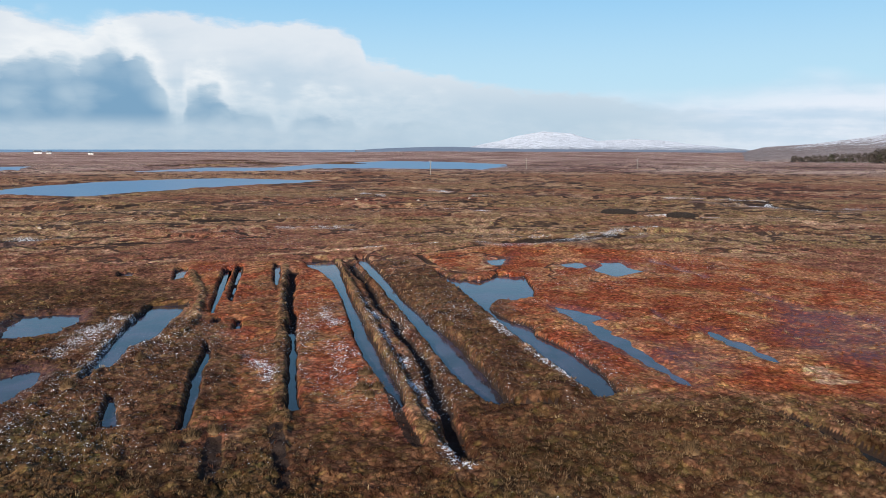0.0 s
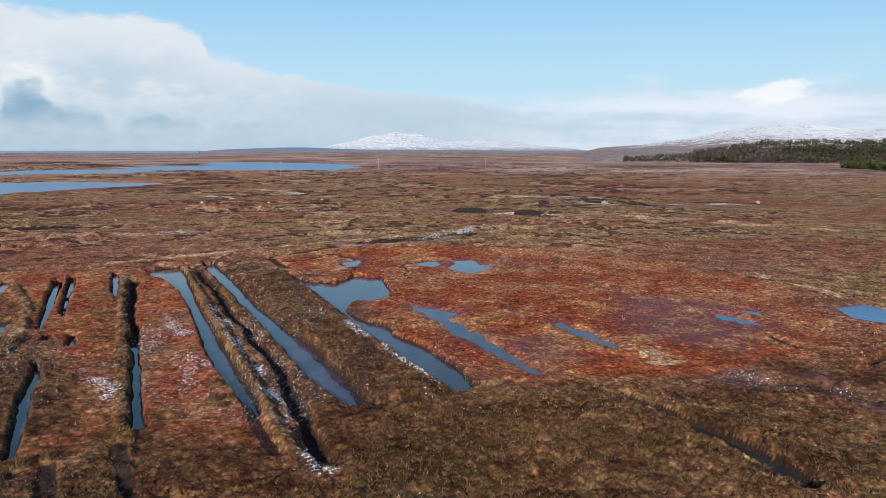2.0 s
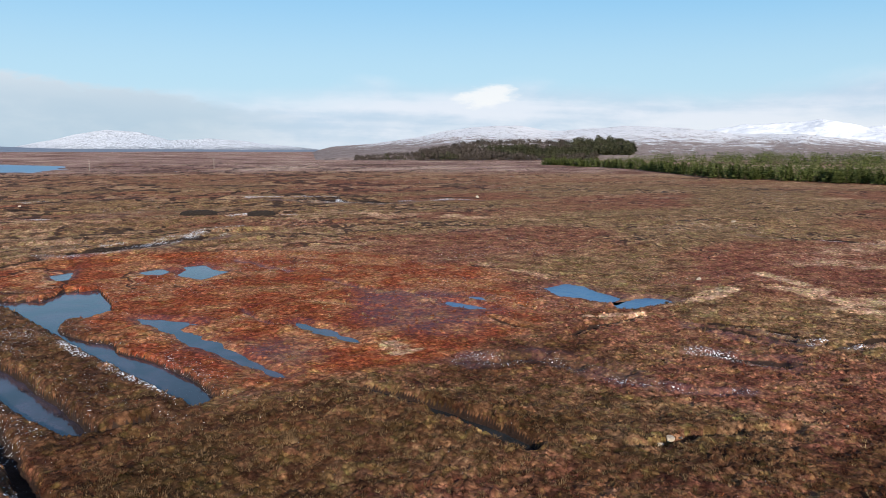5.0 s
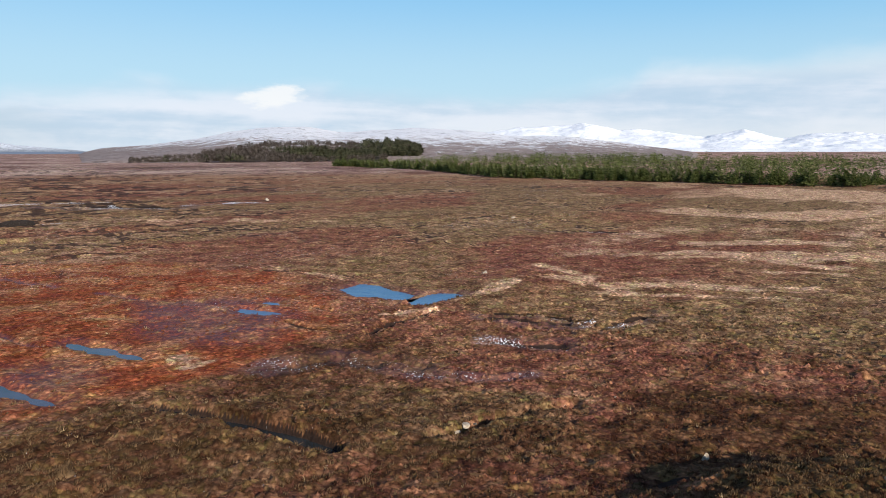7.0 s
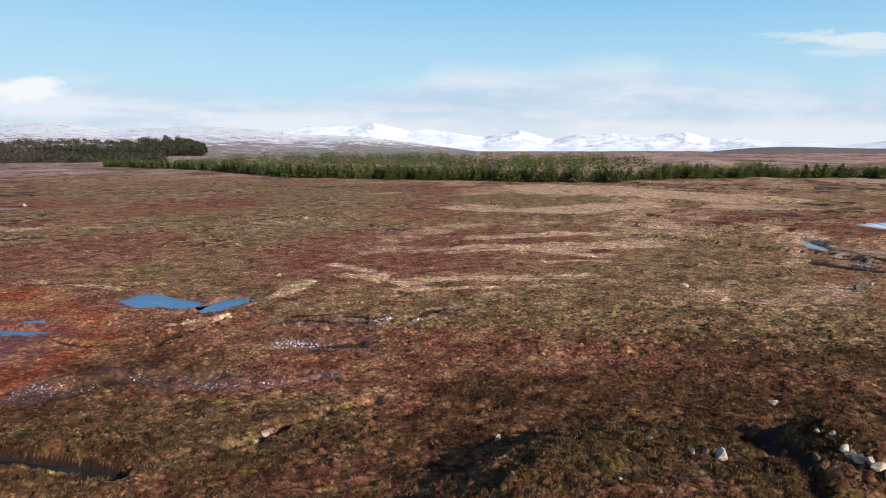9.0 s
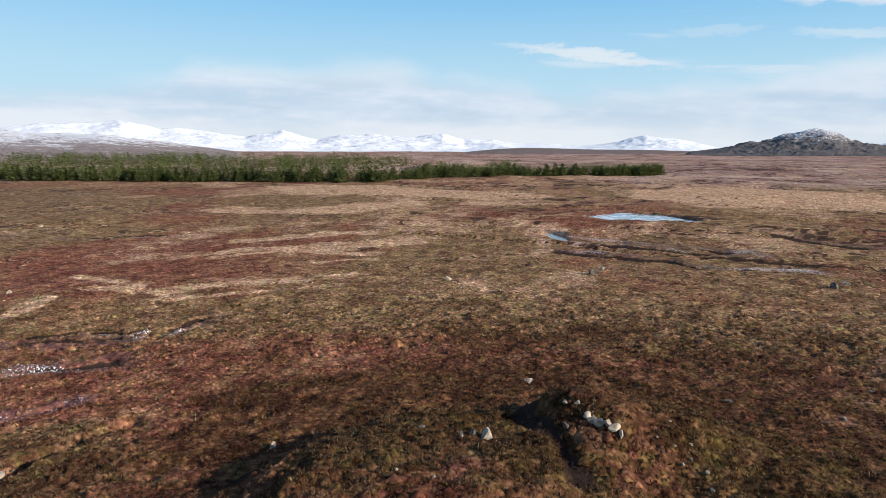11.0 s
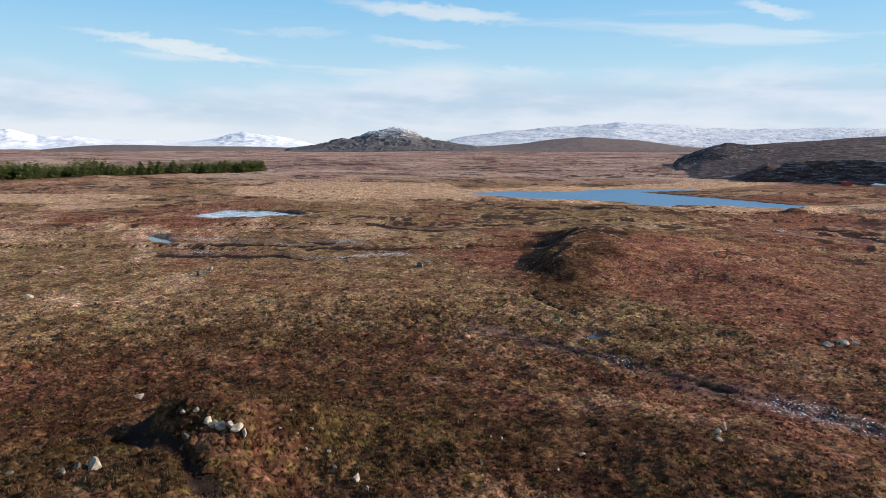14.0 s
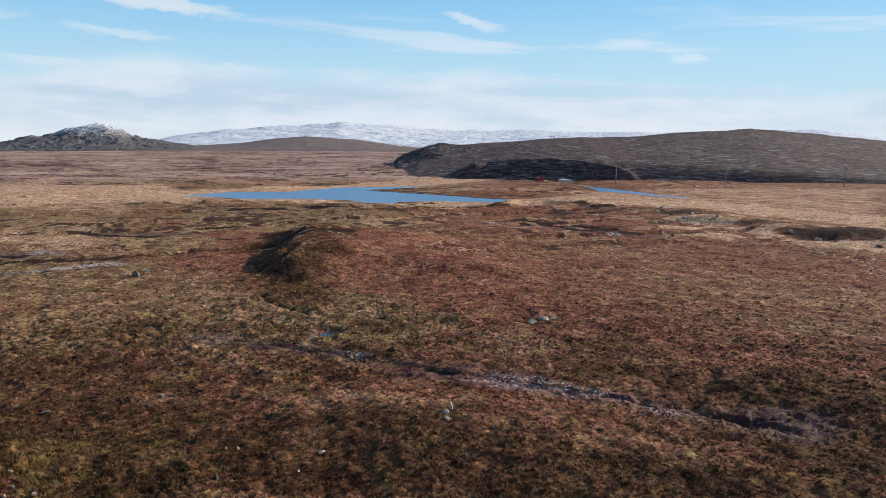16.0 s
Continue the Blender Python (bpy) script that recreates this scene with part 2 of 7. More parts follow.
def bog(tufted):
    """The moor's plants by kind of cover; tufted: for single clumps, each of its own tone."""
    def make(N, bsdf):
        p = where(N)
        za, zb, zc = N.n("ShaderNodeAttribute"), N.n("ShaderNodeAttribute"), N.n("ShaderNodeAttribute")
        za.attribute_name, zb.attribute_name, zc.attribute_name = "plants", "soil", "banks"
        sa, sb = N.n("ShaderNodeSeparateColor"), N.n("ShaderNodeSeparateColor")
        N.put(sa.inputs[0], za.outputs["Color"]), N.put(sb.inputs[0], zb.outputs["Color"])
        red, straw, olive = sa.outputs
        peat, frost, heath = sb.outputs
        wet, moor, banks = za.outputs["Alpha"], zb.outputs["Alpha"], zc.outputs["Fac"]
        grit = N.noise(p, 11.0, 5.0, 0.75)
        tuft = N.noise(p, 2.6, 4.0, 0.65, 0.2)
        patch = N.noise(p, 0.16, 7.0, 0.62, 0.4)
        broad = N.noise(N.scaled(p, (0.45, 1.0, 1.0)), 0.03, 8.0, 0.66, 0.4)
        veg = N.noise(p, 0.34, 8.0, 0.70, 0.2)
        vast = N.noise(p, 0.007, 6.0, 0.62, 0.8)
        col = N.mix(N.step(veg, 0.36, 0.50), (0.112, 0.044, 0.029), (0.215, 0.098, 0.056))
        col = N.mix(N.step(veg, 0.50, 0.62), col, (0.285, 0.155, 0.086))
        col = N.mix(N.step(veg, 0.63, 0.74, 0.0, 0.6), col, (0.40, 0.265, 0.155))
        col = N.mix(N.step(broad, 0.50, 0.60, 0.0, 0.75), col, N.mix(N.step(veg, 0.36, 0.6), (0.165, 0.092, 0.048), (0.33, 0.208, 0.112)))
        col = N.mix(N.step(broad, 0.46, 0.36, 0.0, 0.7), col, N.mix(N.step(veg, 0.36, 0.6), (0.128, 0.044, 0.032), (0.245, 0.102, 0.063)))
        layer = N.m("ADD", N.m("MULTIPLY", broad, 0.45), N.m("ADD", N.m("MULTIPLY", veg, 0.2), N.m("MULTIPLY", vast, 0.35)))
        # far cover: frosted heath, its paleness and purple partly haze put into colour
        hazy_upland = N.mix(N.step(layer, 0.445, 0.485), (0.155, 0.090, 0.075), (0.33, 0.220, 0.182))
        hazy_upland = N.mix(N.step(layer, 0.51, 0.56), hazy_upland, (0.49, 0.375, 0.295))
        warm = N.mix(N.step(layer, 0.44, 0.485), (0.160, 0.080, 0.044), (0.325, 0.198, 0.112))
        warm = N.mix(N.step(layer, 0.51, 0.56), warm, (0.45, 0.315, 0.190))
        hazy_upland = N.mix(N.step(moor, 0.55, 0.95), warm, hazy_upland)
        col = N.mix(N.m("MULTIPLY", moor, 0.9), col, hazy_upland)
        edge2 = N.m("MULTIPLY", N.m("SUBTRACT", tuft, 0.5), 0.8)
        jag = N.m("ADD", N.m("MULTIPLY", N.m("SUBTRACT", patch, 0.5), 1.0), edge2)

        def blend(c, mask, colour, lo=0.3, hi=0.75, most=1.0):
            return N.mix(N.step(N.m("ADD", mask, jag), lo, hi, 0.0, most), c, colour)

        rust = N.mix(N.step(tuft, 0.35, 0.65), (0.185, 0.043, 0.019), (0.300, 0.092, 0.036))
        rust = N.mix(N.step(veg, 0.52, 0.68), rust, (0.37, 0.172, 0.076))
        rust = N.mix(N.step(veg, 0.42, 0.32, 0.0, 0.5), rust, (0.135, 0.042, 0.028))
        rust = N.mix(N.step(patch, 0.46, 0.58, 0.0, 0.85), rust, N.mix(N.step(tuft, 0.38, 0.62), (0.285, 0.118, 0.050), (0.42, 0.225, 0.108)))
        rust = N.mix(N.step(patch, 0.43, 0.34, 0.0, 0.5), rust, (0.160, 0.040, 0.028))
        col = blend(col, red, rust, 0.25, 0.7)
        col = blend(col, N.m("MULTIPLY", olive, 0.95), N.mix(N.step(veg, 0.36, 0.6), (0.126, 0.079, 0.038), (0.280, 0.189, 0.096)), 0.3, 0.8, 0.88)
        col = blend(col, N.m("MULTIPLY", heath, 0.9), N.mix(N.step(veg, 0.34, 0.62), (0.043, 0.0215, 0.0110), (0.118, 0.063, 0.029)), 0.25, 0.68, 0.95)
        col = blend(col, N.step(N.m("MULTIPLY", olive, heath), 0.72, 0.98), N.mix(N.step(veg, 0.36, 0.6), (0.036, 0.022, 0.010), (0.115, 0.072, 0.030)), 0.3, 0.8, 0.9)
        col = blend(col, straw, N.mix(N.step(veg, 0.36, 0.62), (0.40, 0.245, 0.142), (0.58, 0.405, 0.250)), 0.35, 0.75, 0.95)
        # old cut banks: a dark ragged face, bleached grass along its lip
        level = N.m("SUBTRACT", N.noise(p, 0.055, 4.0, 0.6, 0.3), 0.5)
        some = N.step(N.noise(p, 0.021, 3.0, 0.6), 0.42, 0.52)
        lip = N.m("SUBTRACT", 1.0, N.m("MULTIPLY", N.m("ABSOLUTE", N.m("SUBTRACT", level, N.m("MULTIPLY", banks, 2.2))), N.m("DIVIDE", 1.0, N.m("ADD", banks, 0.0001))), clamp=True)
        face = N.m("SUBTRACT", 1.0, N.m("MULTIPLY", N.m("ABSOLUTE", level), N.m("DIVIDE", 1.0, N.m("ADD", banks, 0.0001))), clamp=True)
        col = N.mix(N.m("MULTIPLY", N.step(lip, 0.0, 0.5, 0.0, 0.6), some), col, (0.43, 0.29, 0.17))
        # small clumps: light crowns, dark gaps, each of its own tone
        warp = N.n("ShaderNodeVectorMath", op="MULTIPLY_ADD")
        wob = N.n("ShaderNodeTexNoise")
        N.put(wob.inputs["Vector"], p), N.put(wob.inputs["Scale"], 3.0)
        N.put(warp.inputs[0], wob.outputs["Color"]), N.put(warp.inputs[1], (0.35, 0.35, 0.0)), N.put(warp.inputs[2], p)
        small_d, tone = N.cells(warp.outputs[0], 3.6)
        mid_d, mid_tone = N.cells(warp.outputs[0], 1.3)
        ms, ts = N.n("ShaderNodeSeparateColor"), N.n("ShaderNodeSeparateColor")
        N.put(ms.inputs[0], mid_tone), N.put(ts.inputs[0], tone)
        col = N.mix(N.step(ms.outputs[0], 0.60, 0.85, 0.0, 0.7), col, N.mix(1.0, col, (1.30, 1.34, 1.30), "MULTIPLY"))
        col = N.mix(N.step(ms.outputs[1], 0.64, 0.84, 0.0, 0.8), col, N.mix(1.0, col, (0.84, 1.0, 0.78), "MULTIPLY"))
        col = N.mix(N.step(ms.outputs[2], 0.66, 0.86, 0.0, 0.7), col, N.mix(1.0, col, (0.70, 0.62, 0.70), "MULTIPLY"))
        col = N.mix(N.step(ts.outputs[0], 0.60, 0.90, 0.0, 0.9), col, N.mix(1.0, col, (1.50, 1.46, 1.40), "MULTIPLY"))
        col = N.mix(N.step(ts.outputs[1], 0.65, 0.92, 0.0, 0.7), col, N.mix(1.0, col, (0.85, 1.04, 0.80), "MULTIPLY"))
        col = N.mix(N.step(ts.outputs[2], 0.62, 0.90, 0.0, 0.9), col, N.mix(1.0, col, (0.58, 0.52, 0.52), "MULTIPLY"))
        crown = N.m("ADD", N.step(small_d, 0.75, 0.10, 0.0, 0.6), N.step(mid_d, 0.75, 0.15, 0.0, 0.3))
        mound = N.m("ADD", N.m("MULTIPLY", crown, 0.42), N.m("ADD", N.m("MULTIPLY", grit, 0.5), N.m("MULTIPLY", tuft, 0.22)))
        # gaps darkened and crowns lightened: the shade between clumps put into colour
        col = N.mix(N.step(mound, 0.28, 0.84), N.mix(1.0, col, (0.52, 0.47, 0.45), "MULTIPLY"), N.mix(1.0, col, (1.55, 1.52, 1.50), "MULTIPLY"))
        if tufted:
            rnd = N.n("ShaderNodeNewGeometry").outputs["Random Per Island"]
            col = N.mix(N.step_linear(rnd, 0.0, 1.0), N.mix(1.0, col, (0.72, 0.68, 0.66), "MULTIPLY"), N.mix(1.0, col, (1.30, 1.30, 1.28), "MULTIPLY"))
        col = N.mix(N.m("MULTIPLY", wet, N.m("MULTIPLY", N.step(patch, 0.40, 0.60, 0.8, 0.2), N.step(tuft, 0.58, 0.42, 0.35, 1.0))), col, (0.070, 0.036, 0.048))
        col = N.mix(N.m("MULTIPLY", N.step(face, 0.0, 0.5, 0.0, 0.85), some), col, (0.034, 0.022, 0.017))
        col = N.mix(N.step(N.m("ADD", peat, N.m("MULTIPLY", edge2, 0.6)), 0.35, 0.65, 0.0, 0.95), col,
                    N.mix(grit, (0.012, 0.009, 0.007), (0.040, 0.027, 0.019)))
        col = N.mix(1.0, col, (1.0, 0.945, 1.07), "MULTIPLY")
        film = N.m("MULTIPLY", frost, N.step(tuft, 0.40, 0.62))
        col = N.mix(N.m("MULTIPLY", film, 0.06), col, (0.40, 0.37, 0.39))
        speck = N.noise(N.scaled(p, (1.0, 1.0, 1.0)), 7.0, 3.0, 0.7, 0.4)
        snow = N.step(N.m("ADD", N.m("MULTIPLY", frost, 0.22), speck), 0.715, 0.765)
        col = N.mix(snow, col, (0.74, 0.76, 0.80))
        N.put(bsdf.inputs["Base Color"], col)
        N.put(bsdf.inputs["Roughness"], N.m("SUBTRACT", 0.92, N.m("MULTIPLY", wet, 0.35)))
        N.put(bsdf.inputs["Specular IOR Level"], N.m("MULTIPLY_ADD", wet, 0.06, 0.03))
        bump(N, bsdf, mound, 0.9, 0.10)
    return make


def open_water(N, bsdf):
    p = where(N)
    # blue base: the reflected sky put into the water's colour
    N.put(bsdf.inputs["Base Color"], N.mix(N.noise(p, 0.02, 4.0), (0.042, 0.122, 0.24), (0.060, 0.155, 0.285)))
    N.put(bsdf.inputs["Roughness"], 0.30)
    N.put(bsdf.inputs["IOR"], 1.333)
    bump(N, bsdf, N.noise(N.scaled(p, (1.0, 0.5, 1.0)), 0.9, 4.0, 0.6), 0.6, 0.25)


def water(ice, tint):
    def make(N, bsdf):
        p = where(N)
        film = N.step(N.noise(p, 0.35, 4.0, 0.6, 0.5), 0.4, 0.62, ice * 0.3, ice)
        N.put(bsdf.inputs["Base Color"], N.mix(film, (0.012, 0.014, 0.015), tint))
        N.put(bsdf.inputs["Roughness"], N.m("ADD", 0.05, N.m("MULTIPLY", film, 0.22)))
        N.put(bsdf.inputs["IOR"], 1.30)
        bump(N, bsdf, N.noise(p, 2.2, 3.0, 0.5), 0.08, 0.05)
    return make


def blades(dark, light, through_light=0.35):
    def make(N, bsdf):
        rnd = N.n("ShaderNodeNewGeometry").outputs["Random Per Island"]
        f = N.m("ADD", N.m("MULTIPLY", rnd, 0.65), N.m("MULTIPLY", N.noise(where(N), 0.4, 3.0), 0.5))
        col = N.mix(N.step(f, 0.2, 0.95), dark, light)
        N.put(bsdf.inputs["Base Color"], col)
        N.put(bsdf.inputs["Roughness"], 0.85)
        N.put(bsdf.inputs["Specular IOR Level"], 0.04)
        thin = N.n("ShaderNodeBsdfTranslucent")
        N.put(thin.inputs["Color"], col)
        both = N.n("ShaderNodeMixShader")
        N.put(both.inputs[0], through_light), N.put(both.inputs[1], bsdf.outputs[0]), N.put(both.inputs[2], thin.outputs[0])
        return both
    return make


def stone(dark, light, lichen=0.4):
    def make(N, bsdf):
        p = where(N)
        a, b = N.noise(p, 2.5, 6.0, 0.65, 0.3), N.noise(p, 14.0, 4.0, 0.6)
        col = N.mix(N.step(a, 0.35, 0.65), dark, light)
        col = N.mix(N.step(b, 0.55, 0.72, 0.0, lichen), col, (0.10, 0.09, 0.06))
        N.put(bsdf.inputs["Base Color"], col)
        N.put(bsdf.inputs["Roughness"], 0.9)
        N.put(bsdf.inputs["Specular IOR Level"], 0.1)
        bump(N, bsdf, N.m("ADD", a, N.m("MULTIPLY", b, 0.4)), 0.7, 0.08)
    return make


def hillside(low, high, snow_from, snow_to, rock=(0.06, 0.05, 0.045), rocky=0.5, scale=0.02, snow_col=(0.66, 0.68, 0.72)):
    """Heath and rock below, snow above a ragged line."""
    def make(N, bsdf):
        p = where(N)
        z = N.n("ShaderNodeSeparateXYZ")
        N.put(z.inputs[0], p)
        a = N.noise(N.scaled(p, (1, 1, 2.2)), scale, 6.0, 0.62, 0.4)
        b = N.noise(N.scaled(p, (1, 1, 6.0)), scale * 5, 5.0, 0.65, 0.4)
        c = N.noise(N.scaled(p, (1, 1, 1.0)), scale * 26, 3.0, 0.6)
        col = N.mix(N.step(b, 0.38, 0.62), low, high)
        col = N.mix(N.step(N.m("ADD", N.m("MULTIPLY", b, 0.4), N.m("MULTIPLY", c, 0.6)), 0.55, 0.63, 0.0, rocky), col, rock)
        up = N.m("ADD", z.outputs[2], N.m("MULTIPLY", N.m("SUBTRACT", a, 0.5), (snow_to - snow_from) * 1.1))
        lay = N.step(up, snow_from, snow_to)
        spot = N.m("ADD", N.m("MULTIPLY", b, 0.6), N.m("MULTIPLY", c, 0.4))
        lay = N.step(N.m("SUBTRACT", N.m("MULTIPLY_ADD", lay, 0.46 - 0.22 * rocky, 0.27), spot), -0.045, 0.045)
        col = N.mix(lay, col, snow_col)
        ledge = N.noise(N.scaled(p, (1, 1, 9.0)), scale * 3.2, 6.0, 0.65, 0.6)
        col = N.mix(N.m("MULTIPLY", N.step(ledge, 0.55, 0.61, 0.0, min(1.0, 1.15 * rocky)), N.step(a, 0.40, 0.55)), col, rock)
        N.put(bsdf.inputs["Base Color"], col)
        N.put(bsdf.inputs["Roughness"], 0.9)
        N.put(bsdf.inputs["Specular IOR Level"], 0.04)
        bump(N, bsdf, N.m("ADD", b, N.m("MULTIPLY", c, 0.5)), 0.6, 0.25 / scale * 0.05)
    return make


def plain(colour, rough=0.7, vary=0.25, scale=4.0):
    def make(N, bsdf):
        f = N.noise(where(N), scale, 5.0, 0.6)
        N.put(bsdf.inputs["Base Color"], N.mix(f, tuple(c * (1 - vary) for c in colour), tuple(min(1.0, c * (1 + vary)) for c in colour)))
        N.put(bsdf.inputs["Roughness"], rough)
        bump(N, bsdf, f, 0.3, 0.03)
    return make


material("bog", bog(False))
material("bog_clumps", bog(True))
material("bog_water", water(0.45, (0.12, 0.095, 0.145)))
material("dark_water", water(0.15, (0.10, 0.12, 0.14)))
material("loch_water", open_water)
material("ice", water(1.0, (0.55, 0.60, 0.66)))
material("rust_grass", blades((0.10, 0.024, 0.011), (0.27, 0.095, 0.038)))
material("straw_grass", blades((0.20, 0.12, 0.055), (0.44, 0.32, 0.18)))
material("olive_grass", blades((0.048, 0.029, 0.016), (0.215, 0.134, 0.072)))
material("brown_grass", blades((0.042, 0.018, 0.010), (0.165, 0.080, 0.038)))
material("heather", blades((0.026, 0.011, 0.007), (0.110, 0.044, 0.022)))
material("frost", plain((0.76, 0.78, 0.82), 0.6, 0.08, 9.0))
material("pale_stone", stone((0.22, 0.18, 0.14), (0.52, 0.44, 0.35), 0.4))
material("grey_stone", stone((0.055, 0.045, 0.038), (0.19, 0.165, 0.14), 0.5))
material("peat", plain((0.013, 0.008, 0.006), 0.95, 0.5, 3.0))
material("needles", blades((0.036, 0.054, 0.017), (0.180, 0.200, 0.066)))
material("dark_needles", blades((0.040, 0.044, 0.024), (0.125, 0.122, 0.070)))
material("bark", plain((0.09, 0.065, 0.05), 0.9, 0.4, 6.0))
material("bare_wood", blades((0.062, 0.050, 0.042), (0.145, 0.118, 0.098), 0.2))
material("bare_twigs", blades((0.10, 0.075, 0.06), (0.20, 0.16, 0.13)))
material("weathered_wood", plain((0.20, 0.18, 0.16), 0.85, 0.3, 8.0))
material("white_render", plain((0.78, 0.77, 0.74), 0.8, 0.06, 1.0))
material("slate", plain((0.09, 0.09, 0.10), 0.6, 0.2, 2.0))
material("red_paint", plain((0.36, 0.05, 0.04), 0.55, 0.15, 1.0))
material("pale_sheet", plain((0.60, 0.60, 0.57), 0.5, 0.12, 1.0))
material("dark_glass", plain((0.03, 0.035, 0.04), 0.1, 0.1, 1.0))

